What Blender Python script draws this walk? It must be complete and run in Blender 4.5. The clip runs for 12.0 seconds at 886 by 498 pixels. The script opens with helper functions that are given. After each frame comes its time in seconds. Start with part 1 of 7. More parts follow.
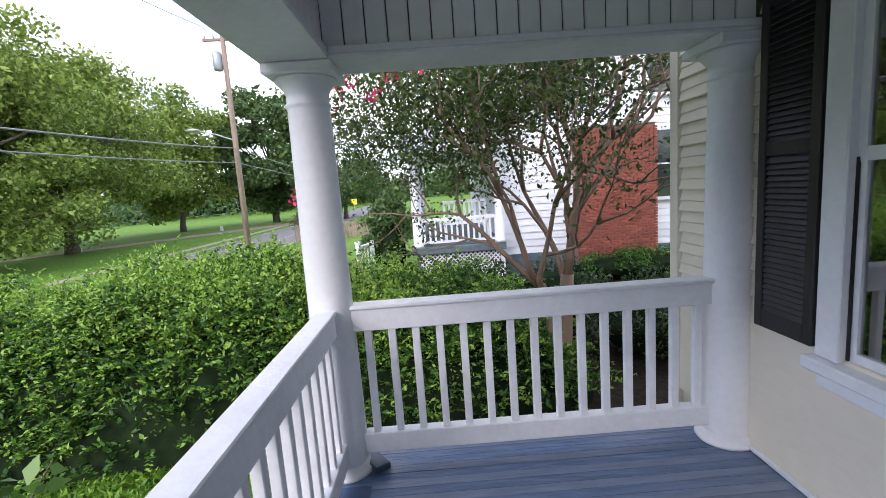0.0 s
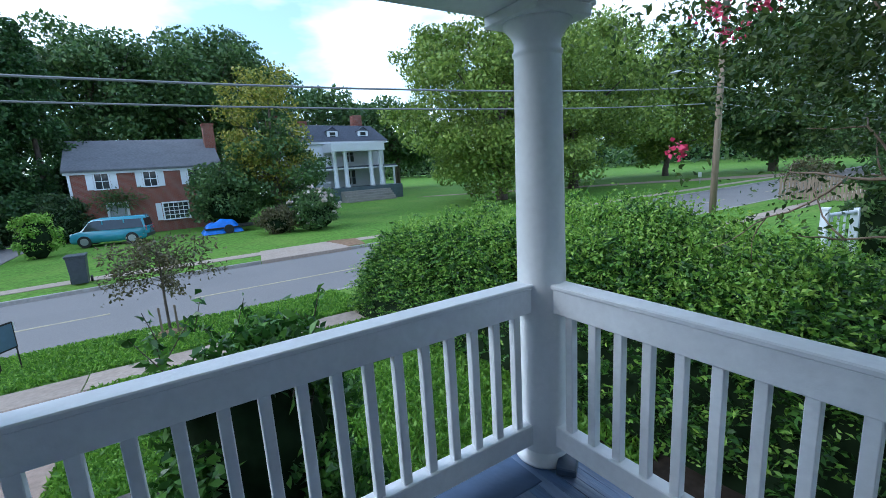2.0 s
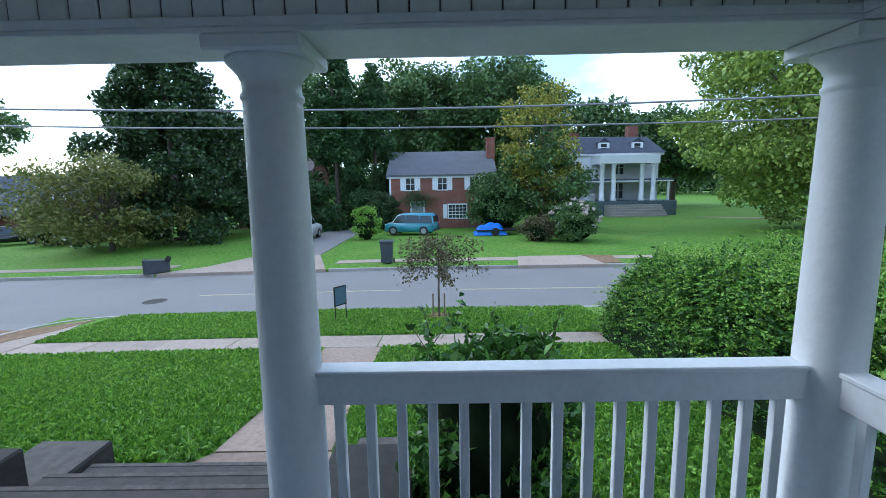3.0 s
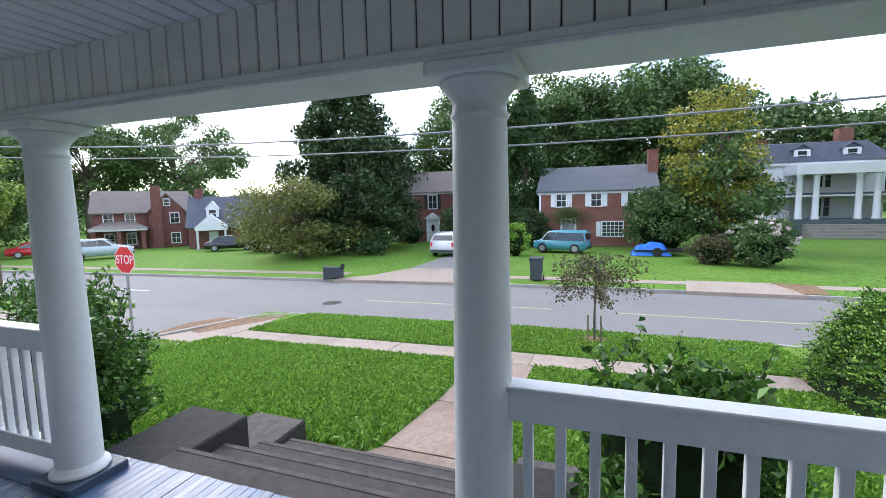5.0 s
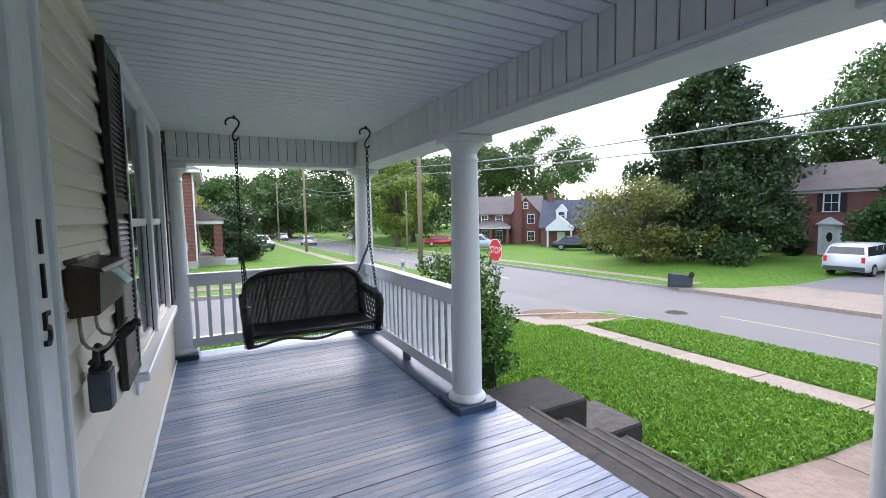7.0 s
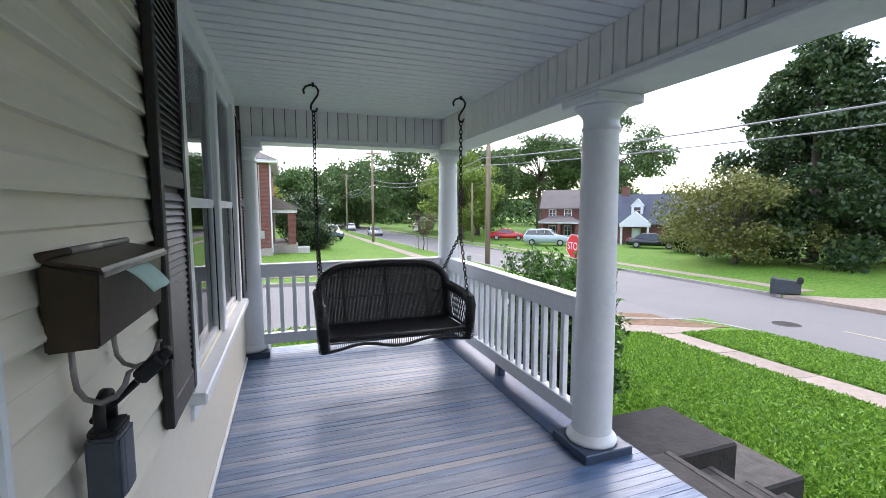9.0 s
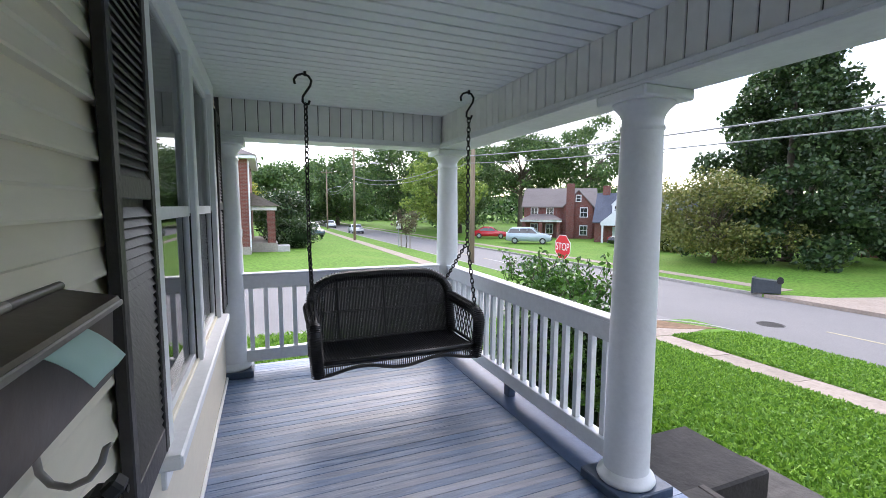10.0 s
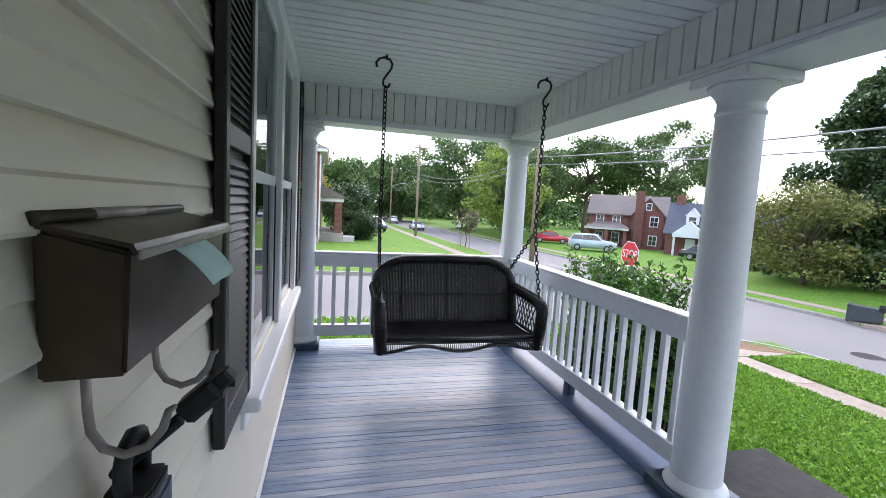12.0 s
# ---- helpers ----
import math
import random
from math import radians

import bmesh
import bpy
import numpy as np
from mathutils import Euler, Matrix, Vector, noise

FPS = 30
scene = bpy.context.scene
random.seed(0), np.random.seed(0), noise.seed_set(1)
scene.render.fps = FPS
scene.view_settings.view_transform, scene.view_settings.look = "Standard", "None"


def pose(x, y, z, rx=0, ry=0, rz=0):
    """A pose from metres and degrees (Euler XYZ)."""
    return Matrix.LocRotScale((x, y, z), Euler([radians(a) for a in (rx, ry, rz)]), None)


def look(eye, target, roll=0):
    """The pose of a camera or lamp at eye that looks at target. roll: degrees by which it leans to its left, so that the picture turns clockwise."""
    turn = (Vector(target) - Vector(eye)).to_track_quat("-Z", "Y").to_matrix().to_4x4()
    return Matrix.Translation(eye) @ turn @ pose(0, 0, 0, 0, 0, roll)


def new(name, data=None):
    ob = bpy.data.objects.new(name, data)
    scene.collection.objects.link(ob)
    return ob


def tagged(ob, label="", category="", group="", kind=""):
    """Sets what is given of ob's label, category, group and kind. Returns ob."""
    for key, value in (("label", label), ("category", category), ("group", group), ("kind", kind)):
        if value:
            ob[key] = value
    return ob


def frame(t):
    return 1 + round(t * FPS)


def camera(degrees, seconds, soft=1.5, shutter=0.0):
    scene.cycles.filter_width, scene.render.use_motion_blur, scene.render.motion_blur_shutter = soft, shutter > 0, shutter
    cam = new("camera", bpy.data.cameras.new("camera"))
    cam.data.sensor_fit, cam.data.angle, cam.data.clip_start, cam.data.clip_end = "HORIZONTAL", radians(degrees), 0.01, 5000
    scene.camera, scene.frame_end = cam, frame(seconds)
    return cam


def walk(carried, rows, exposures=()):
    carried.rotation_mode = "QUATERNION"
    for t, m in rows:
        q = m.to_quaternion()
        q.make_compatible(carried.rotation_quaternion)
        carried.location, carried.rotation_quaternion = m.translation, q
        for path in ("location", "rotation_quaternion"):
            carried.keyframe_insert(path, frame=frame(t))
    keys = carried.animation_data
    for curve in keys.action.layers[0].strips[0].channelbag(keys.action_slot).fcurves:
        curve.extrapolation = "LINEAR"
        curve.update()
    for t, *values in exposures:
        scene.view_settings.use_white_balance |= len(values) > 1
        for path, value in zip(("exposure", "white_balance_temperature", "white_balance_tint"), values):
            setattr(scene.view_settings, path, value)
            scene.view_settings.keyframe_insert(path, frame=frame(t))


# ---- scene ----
cam = camera(90.8, 12.0, 0.8)
PATH = [
    (0, (-1.793, -2.181, 1.448), (-1.762, -0.2, 1.172), -4.2),
    (0.5, (-1.513, -1.948, 1.426), (-1.708, 0.038, 1.289), 0.6),
    (1, (-1.258, -1.741, 1.377), (-2.267, -0.021, 1.224), -0.4),
    (1.5, (-1.066, -1.532, 1.306), (-2.353, -0.048, 0.931), -4.0),
    (2, (-0.929, -1.433, 1.441), (-2.588, -0.381, 1.064), -3.5),
    (2.5, (-0.801, -1.396, 1.568), (-2.734, -1.018, 1.219), -1.0),
    (4.5, (-0.759, -1.6, 1.572), (-2.701, -2.027, 1.359), -1.2),
    (5, (-0.768, -1.61, 1.564), (-2.643, -2.276, 1.364), -1.2),
    (5.5, (-0.752, -1.586, 1.54), (-2.513, -2.518, 1.364), -1.2),
    (6, (-0.719, -1.567, 1.51), (-2.216, -2.885, 1.355), -1.1),
    (6.5, (-0.684, -1.568, 1.484), (-1.857, -3.182, 1.344), -1.5),
    (7, (-0.661, -1.624, 1.476), (-1.588, -3.389, 1.32), -1.0),
    (7.5, (-0.639, -1.798, 1.455), (-1.509, -3.589, 1.266), -1.1),
    (9.5, (-0.665, -2.601, 1.432), (-1.301, -4.489, 1.251), 0.2),
    (10, (-0.602, -2.792, 1.495), (-1.351, -4.636, 1.298), 0.3),
    (10.5, (-0.599, -2.891, 1.476), (-1.356, -4.727, 1.244), 0.7),
    (11, (-0.613, -2.91, 1.417), (-1.414, -4.728, 1.185), 1.4),
    (11.5, (-0.581, -2.881, 1.375), (-1.371, -4.704, 1.148), 4.1),
    (12, (-0.547, -2.802, 1.387), (-1.043, -4.728, 1.185), 3.3),
]
EXPOSURES = [
    (0.0, 1.11, 6350, 22), (0.5, 1.04, 6020, 16), (1.0, 0.62, 5400, 8), (1.5, 0.52, 5300, 7), (2.0, 0.54, 5280, 6), (2.7, 0.62, 5270, 6),
    (4.3, 1.09, 6150, 13), (5.0, 1.14, 6200, 15), (6.5, 1.24, 6330, 17), (7.5, 1.33, 6370, 18), (9.5, 1.37, 6380, 19), (12.0, 1.41, 6350, 19),
]
walk(cam, [(t, look(eye, target, roll)) for t, eye, target, roll in PATH], EXPOSURES)

# ---- world and light ----
SUN_AZ, SUN_EL = 205.0, 34.0      # degrees: azimuth from +y clockwise, elevation
world = bpy.data.worlds.new("sky")
scene.world = world
world.use_nodes = True
wn = world.node_tree
wn.nodes.clear()
w_out = wn.nodes.new("ShaderNodeOutputWorld")
w_sky = wn.nodes.new("ShaderNodeTexSky")
w_sky.sky_type, w_sky.sun_disc = "NISHITA", False
w_sky.sun_elevation, w_sky.sun_rotation = radians(SUN_EL), radians(SUN_AZ)
w_blue = wn.nodes.new("ShaderNodeBackground")
w_blue.inputs["Strength"].default_value = 0.13
w_white = wn.nodes.new("ShaderNodeBackground")
w_white.inputs["Color"].default_value = (0.95, 0.97, 1.0, 1)
w_white.inputs["Strength"].default_value = 1.55
w_tc = wn.nodes.new("ShaderNodeTexCoord")
w_map = wn.nodes.new("ShaderNodeMapping")
w_map.inputs["Scale"].default_value = (1.0, 1.0, 2.6)
w_noise = wn.nodes.new("ShaderNodeTexNoise")
w_noise.inputs["Scale"].default_value, w_noise.inputs["Detail"].default_value = 1.7, 7
w_ramp = wn.nodes.new("ShaderNodeValToRGB")
w_ramp.color_ramp.elements[0].position, w_ramp.color_ramp.elements[1].position = 0.46, 0.62
w_mix = wn.nodes.new("ShaderNodeMixShader")
wn.links.new(w_tc.outputs["Generated"], w_map.inputs["Vector"])
wn.links.new(w_map.outputs["Vector"], w_noise.inputs["Vector"])
wn.links.new(w_noise.outputs["Fac"], w_ramp.inputs["Fac"])
w_haze = wn.nodes.new("ShaderNodeMix")
w_haze.data_type, w_haze.blend_type = "RGBA", "ADD"
w_haze.inputs["Factor"].default_value = 1.0
w_haze.inputs["B"].default_value = (1.7, 2.2, 2.8, 1)
wn.links.new(w_sky.outputs["Color"], w_haze.inputs["A"])
wn.links.new(w_haze.outputs["Result"], w_blue.inputs["Color"])
wn.links.new(w_ramp.outputs["Color"], w_mix.inputs["Fac"])
wn.links.new(w_blue.outputs[0], w_mix.inputs[1])
wn.links.new(w_white.outputs[0], w_mix.inputs[2])
wn.links.new(w_mix.outputs[0], w_out.inputs["Surface"])

sun = new("sun", bpy.data.lights.new("sun", "SUN"))
sun.data.energy, sun.data.angle, sun.data.color = 1.0, radians(40), (1.0, 0.95, 0.87)
_a, _e = radians(SUN_AZ), radians(SUN_EL)
sun.matrix_world = look((math.sin(_a) * math.cos(_e) * 60, math.cos(_a) * math.cos(_e) * 60, math.sin(_e) * 60), (0, 0, 0))

# ---- materials ----
def mat(name, col, rough=0.6, var=0.12, scale=8.0, stain=0.15, stain_scale=0.9, bump=0.15, bump_scale=None,
        metal=0.0, piece=0.0, spec=0.5, stretch=(1, 1, 1), stain_col=None, coat=0.0):
    """A painted or mineral surface: base colour with fine grain, broad stains, bump, and a spread from piece to piece."""
    m = bpy.data.materials.new(name)
    m.use_nodes = True
    n, l = m.node_tree.nodes, m.node_tree.links
    p = n["Principled BSDF"]
    p.inputs["Roughness"].default_value, p.inputs["Metallic"].default_value = rough, metal
    p.inputs["Specular IOR Level"].default_value = spec
    p.inputs["Coat Weight"].default_value = coat
    tc = n.new("ShaderNodeTexCoord")
    mp = n.new("ShaderNodeMapping")
    mp.inputs["Scale"].default_value = stretch
    l.new(tc.outputs["Object"], mp.inputs["Vector"])
    info = n.new("ShaderNodeObjectInfo")
    shift = n.new("ShaderNodeVectorMath")
    shift.operation = "MULTIPLY_ADD"
    shift.inputs[1].default_value = (1, 1, 1)
    off = n.new("ShaderNodeMath")
    off.operation = "MULTIPLY"
    off.inputs[1].default_value = 37.0
    l.new(info.outputs["Random"], off.inputs[0])
    l.new(mp.outputs["Vector"], shift.inputs[0])
    l.new(off.outputs[0], shift.inputs[2])
    fine = n.new("ShaderNodeTexNoise")
    fine.inputs["Scale"].default_value, fine.inputs["Detail"].default_value = scale, 6
    broad = n.new("ShaderNodeTexNoise")
    broad.inputs["Scale"].default_value, broad.inputs["Detail"].default_value = stain_scale, 5
    for t in (fine, broad):
        l.new(shift.outputs[0], t.inputs["Vector"])
    lo = [max(0, c * (1 - var)) for c in col]
    hi = [min(1, c * (1 + var)) for c in col]
    r1 = n.new("ShaderNodeValToRGB")
    r1.color_ramp.elements[0].position, r1.color_ramp.elements[1].position = 0.3, 0.7
    r1.color_ramp.elements[0].color, r1.color_ramp.elements[1].color = (*lo, 1), (*hi, 1)
    l.new(fine.outputs["Fac"], r1.inputs["Fac"])
    mx = n.new("ShaderNodeMix")
    mx.data_type = "RGBA"
    r2 = n.new("ShaderNodeMapRange")
    r2.inputs["From Min"].default_value, r2.inputs["From Max"].default_value = 0.48, 0.72
    r2.inputs["To Max"].default_value = stain
    l.new(broad.outputs["Fac"], r2.inputs["Value"])
    l.new(r2.outputs["Result"], mx.inputs["Factor"])
    l.new(r1.outputs["Color"], mx.inputs["A"])
    mx.inputs["B"].default_value = (*(stain_col or [c * 0.45 for c in col]), 1)
    last = mx.outputs["Result"]
    if piece:
        hsv = n.new("ShaderNodeHueSaturation")
        pr = n.new("ShaderNodeMapRange")
        pr.inputs["To Min"].default_value, pr.inputs["To Max"].default_value = 1 - piece, 1 + piece
        l.new(info.outputs["Random"], pr.inputs["Value"])
        l.new(pr.outputs["Result"], hsv.inputs["Value"])
        l.new(last, hsv.inputs["Color"])
        last = hsv.outputs["Color"]
    l.new(last, p.inputs["Base Color"])
    if bump:
        b = n.new("ShaderNodeBump")
        b.inputs["Strength"].default_value, b.inputs["Distance"].default_value = bump, 0.01
        src = fine
        if bump_scale:
            src = n.new("ShaderNodeTexNoise")
            src.inputs["Scale"].default_value, src.inputs["Detail"].default_value = bump_scale, 6
            l.new(shift.outputs[0], src.inputs["Vector"])
        l.new(src.outputs["Fac"], b.inputs["Height"])
        l.new(b.outputs["Normal"], p.inputs["Normal"])
    return m


def leaf_mat(name, a, b, rough=0.45, trans=0.22):
    """Foliage: each leaf takes its own colour between a and b, and lets some light through."""
    m = bpy.data.materials.new(name)
    m.use_nodes = True
    n, l = m.node_tree.nodes, m.node_tree.links
    p = n["Principled BSDF"]
    p.inputs["Roughness"].default_value = rough
    p.inputs["Specular IOR Level"].default_value = 0.35
    g = n.new("ShaderNodeNewGeometry")
    r = n.new("ShaderNodeValToRGB")
    r.color_ramp.elements[0].color, r.color_ramp.elements[1].color = (*a, 1), (*b, 1)
    r.color_ramp.elements.new(0.55).color = (*[(x * 0.62 + y * 0.38) for x, y in zip(a, b)], 1)
    l.new(g.outputs["Random Per Island"], r.inputs["Fac"])
    tr = n.new("ShaderNodeBsdfTranslucent")
    mx = n.new("ShaderNodeMixShader")
    mx.inputs["Fac"].default_value = trans
    l.new(r.outputs["Color"], p.inputs["Base Color"])
    l.new(r.outputs["Color"], tr.inputs["Color"])
    l.new(p.outputs[0], mx.inputs[1])
    l.new(tr.outputs[0], mx.inputs[2])
    l.new(mx.outputs[0], n["Material Output"].inputs["Surface"])
    return m


def glass_mat(name, tint=(0.90, 0.93, 0.93), ior=3.8):
    m = bpy.data.materials.new(name)
    m.use_nodes = True
    n, l = m.node_tree.nodes, m.node_tree.links
    n.remove(n["Principled BSDF"])
    t, g, f, mx = (n.new("ShaderNode" + k) for k in ("BsdfTransparent", "BsdfGlossy", "Fresnel", "MixShader"))
    t.inputs["Color"].default_value = (*tint, 1)
    g.inputs["Roughness"].default_value = 0.02
    f.inputs["IOR"].default_value = ior
    l.new(f.outputs[0], mx.inputs["Fac"])
    l.new(t.outputs[0], mx.inputs[1])
    l.new(g.outputs[0], mx.inputs[2])
    l.new(mx.outputs[0], n["Material Output"].inputs["Surface"])
    return m


def brick_mat(name, c1, c2, mortar):
    m = bpy.data.materials.new(name)
    m.use_nodes = True
    n, l = m.node_tree.nodes, m.node_tree.links
    p = n["Principled BSDF"]
    p.inputs["Roughness"].default_value = 0.85
    tc, sep, add, com = n.new("ShaderNodeTexCoord"), n.new("ShaderNodeSeparateXYZ"), n.new("ShaderNodeMath"), n.new("ShaderNodeCombineXYZ")
    l.new(tc.outputs["Object"], sep.inputs[0])
    l.new(sep.outputs["X"], add.inputs[0])
    l.new(sep.outputs["Y"], add.inputs[1])
    l.new(add.outputs[0], com.inputs["X"])
    l.new(sep.outputs["Z"], com.inputs["Y"])
    b = n.new("ShaderNodeTexBrick")
    b.inputs["Scale"].default_value = 1.0
    b.inputs["Brick Width"].default_value, b.inputs["Row Height"].default_value = 0.215, 0.075
    b.inputs["Mortar Size"].default_value = 0.008
    b.inputs["Color1"].default_value, b.inputs["Color2"].default_value = (*c1, 1), (*c2, 1)
    b.inputs["Mortar"].default_value = (*mortar, 1)
    l.new(com.outputs[0], b.inputs["Vector"])
    ns = n.new("ShaderNodeTexNoise")
    ns.inputs["Scale"].default_value, ns.inputs["Detail"].default_value = 0.7, 5
    l.new(tc.outputs["Object"], ns.inputs["Vector"])
    mx = n.new("ShaderNodeMix")
    mx.data_type, mx.blend_type = "RGBA", "MULTIPLY"
    mx.inputs["Factor"].default_value = 0.5
    l.new(b.outputs["Color"], mx.inputs["A"])
    l.new(ns.outputs["Fac"], mx.inputs["B"])
    l.new(mx.outputs["Result"], p.inputs["Base Color"])
    bp = n.new("ShaderNodeBump")
    bp.inputs["Strength"].default_value, bp.inputs["Distance"].default_value, bp.invert = 0.5, 0.01, True
    l.new(b.outputs["Fac"], bp.inputs["Height"])
    l.new(bp.outputs["Normal"], p.inputs["Normal"])
    return m


WHITE = mat("white_paint", (0.83, 0.84, 0.85), 0.42, 0.03, 30, 0.10, 1.6, 0.12, 60, stain_col=(0.52, 0.53, 0.52))
WHITE_OLD = mat("weathered_white_paint", (0.80, 0.815, 0.83), 0.5, 0.04, 30, 0.25, 3.0, 0.2, 40, piece=0.03, stain_col=(0.5, 0.5, 0.5))
VINYL = mat("beige_vinyl_siding", (0.83, 0.76, 0.62), 0.5, 0.025, 40, 0.12, 0.7, 0.06, 90, piece=0.03, stretch=(1, .3, 1))
SOFFIT = mat("grey_white_soffit", (0.86, 0.88, 0.88), 0.45, 0.03, 20, 0.10, 0.8, 0.05, stain_col=(0.45, 0.46, 0.45))
PANEL = mat("grey_beadboard", (0.80, 0.80, 0.78), 0.5, 0.04, 14, 0.18, 1.5, 0.08, piece=0.03, stain_col=(0.40, 0.38, 0.35))
GROOVE = mat("dark_groove", (0.10, 0.10, 0.10), 0.8, 0.2)
FLOORB = mat("blue_grey_deck_paint", (0.092, 0.152, 0.270), 0.34, 0.24, 26, 0.8, 1.7, 0.75, 30, piece=0.09, stretch=(0.18, 1, 1), stain_col=(0.31, 0.325, 0.36), spec=0.6)
BORDER = mat("smooth_blue_deck_paint", (0.055, 0.095, 0.18), 0.5, 0.10, 12, 0.3, 1.2, 0.15, 40, stain_col=(0.06, 0.09, 0.15))
FLOOR_EDGE = mat("dark_blue_paint", (0.05, 0.075, 0.12), 0.4, 0.2, 20, 0.3, 2.0, 0.3)
SHUT = mat("black_brown_shutter", (0.020, 0.017, 0.018), 0.45, 0.25, 30, 0.2, 2.0, 0.2, 50)
CONC = mat("weathered_concrete", (0.285, 0.21, 0.165), 0.9, 0.18, 14, 0.7, 1.3, 0.5, 45, piece=0.16, stain_col=(0.17, 0.115, 0.085))
CONC_PALE = mat("pale_concrete", (0.33, 0.265, 0.215), 0.9, 0.16, 12, 0.5, 0.9, 0.4, 40, piece=0.12, stain_col=(0.22, 0.17, 0.135))
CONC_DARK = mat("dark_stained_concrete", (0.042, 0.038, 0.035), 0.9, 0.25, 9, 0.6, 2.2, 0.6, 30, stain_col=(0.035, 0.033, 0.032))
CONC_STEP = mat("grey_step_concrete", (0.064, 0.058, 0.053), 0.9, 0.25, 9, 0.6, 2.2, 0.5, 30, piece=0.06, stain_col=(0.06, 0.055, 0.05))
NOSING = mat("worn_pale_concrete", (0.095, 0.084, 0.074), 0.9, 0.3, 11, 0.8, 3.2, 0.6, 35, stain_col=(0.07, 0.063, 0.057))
ASPHALT = mat("worn_asphalt", (0.20, 0.188, 0.183), 0.88, 0.10, 30, 0.35, 0.22, 0.4, 70, stain_col=(0.13, 0.125, 0.125))
KERB = mat("kerb_concrete", (0.34, 0.32, 0.29), 0.9, 0.15, 10, 0.4, 0.8, 0.4, 40)
LINE = mat("worn_yellow_line", (0.38, 0.33, 0.22), 0.8, 0.2, 14, 0.7, 2.0, 0.1, stain_col=(0.24, 0.22, 0.18))
LINE_W = mat("worn_white_line", (0.55, 0.55, 0.54), 0.8, 0.15, 14, 0.5, 2.0, 0.1, stain_col=(0.25, 0.25, 0.25))
LAWN = mat("lawn_turf", (0.11, 0.215, 0.032), 0.9, 0.38, 7, 0.6, 0.33, 0.8, 22, spec=0.1, stain_col=(0.17, 0.25, 0.05))
DIRT = mat("bare_red_earth", (0.23, 0.15, 0.095), 0.95, 0.25, 7, 0.4, 1.5, 0.5, spec=0.1)
# brown earth darkened to carry the shade below the tree in its colour
DIRT_SHADE = mat("earth_with_painted_shade", (0.035, 0.027, 0.021), 0.95, 0.35, 12, 0.4, 2.0, 0.6, 30, spec=0.1)
BARK = mat("grey_brown_bark", (0.12, 0.095, 0.075), 0.9, 0.35, 12, 0.4, 2.0, 0.8, 30, stretch=(1, 1, 0.3))
MYRTLE_BARK = mat("smooth_tan_bark", (0.24, 0.165, 0.115), 0.7, 0.25, 8, 0.4, 3.0, 0.4, 25, stretch=(1, 1, 0.35))
POLE_WOOD = mat("weathered_pole_wood", (0.25, 0.19, 0.14), 0.9, 0.25, 10, 0.3, 1.0, 0.4, stretch=(1, 1, 0.08))
BLACK = mat("black_wicker", (0.014, 0.0135, 0.014), 0.42, 0.3, 40, 0.1, 3, 0.2)
IRON = mat("dark_iron", (0.035, 0.032, 0.032), 0.5, 0.3, 40, 0.2, 4, 0.2, metal=0.6)
BRASS = mat("aged_brown_metal", (0.058, 0.040, 0.026), 0.34, 0.25, 12, 0.5, 4.0, 0.15, metal=0.35, stain_col=(0.13, 0.11, 0.085))
BARE = mat("worn_metal_edge", (0.32, 0.29, 0.27), 0.4, 0.2, 30, 0.2, 5, 0.1, metal=0.5)
PAPER = mat("pale_green_paper", (0.50, 0.70, 0.66), 0.8, 0.02, 20, 0.05, 2, 0.03)
LOCKBODY = mat("dark_blue_grey_plastic", (0.060, 0.075, 0.10), 0.45, 0.15, 30, 0.1, 3, 0.1)
RUBBER = mat("black_rubber", (0.012, 0.012, 0.013), 0.55, 0.2)
ROOM = mat("dim_room_wall", (0.30, 0.29, 0.27), 0.9, 0.05)
CURTAIN = mat("pale_curtain", (0.60, 0.58, 0.54), 0.9, 0.06, 10, 0.1, 2, 0.2, stretch=(1, 8, .3))
GLASS = glass_mat("window_glass")
DARKGLASS = mat("dark_window_glass", (0.03, 0.035, 0.04), 0.06, 0.1, 3, 0, 1, 0, spec=0.9)
BRICK_A = brick_mat("orange_red_brick", (0.34, 0.105, 0.065), (0.26, 0.075, 0.05), (0.33, 0.26, 0.22))
BRICK_B = brick_mat("dark_red_brick", (0.26, 0.075, 0.058), (0.19, 0.055, 0.045), (0.26, 0.21, 0.19))
BRICK_P = mat("single_red_brick", (0.27, 0.075, 0.05), 0.85, 0.22, 24, 0.35, 5, 0.4, 60, piece=0.25, stain_col=(0.12, 0.04, 0.03))
MORTAR = mat("old_mortar", (0.22, 0.15, 0.12), 0.95, 0.15)
SHINGLE = mat("grey_shingle_roof", (0.115, 0.12, 0.135), 0.85, 0.25, 7, 0.3, 0.6, 0.4, stretch=(1, 1, 4))
SHINGLE_B = mat("brown_grey_shingle_roof", (0.17, 0.145, 0.135), 0.85, 0.25, 7, 0.3, 0.6, 0.4, stretch=(1, 1, 4))
SLATE = mat("blue_slate_roof", (0.075, 0.085, 0.115), 0.7, 0.25, 7, 0.3, 0.6, 0.4)
HOUSE_WHITE = mat("white_clapboard", (0.72, 0.74, 0.77), 0.6, 0.04, 8, 0.12, 0.5, 0.1, piece=0.03)
FOUND = mat("blue_grey_foundation", (0.10, 0.135, 0.15), 0.85, 0.2, 6, 0.3, 1, 0.2)
RED = mat("red_sign_face", (0.62, 0.025, 0.035), 0.4, 0.05, 10, 0.1, 2, 0.03)
SIGNW = mat("white_sign_face", (0.80, 0.80, 0.80), 0.4, 0.02)
GALV = mat("galvanised_steel", (0.36, 0.38, 0.39), 0.45, 0.12, 20, 0.2, 2, 0.05, metal=0.6)
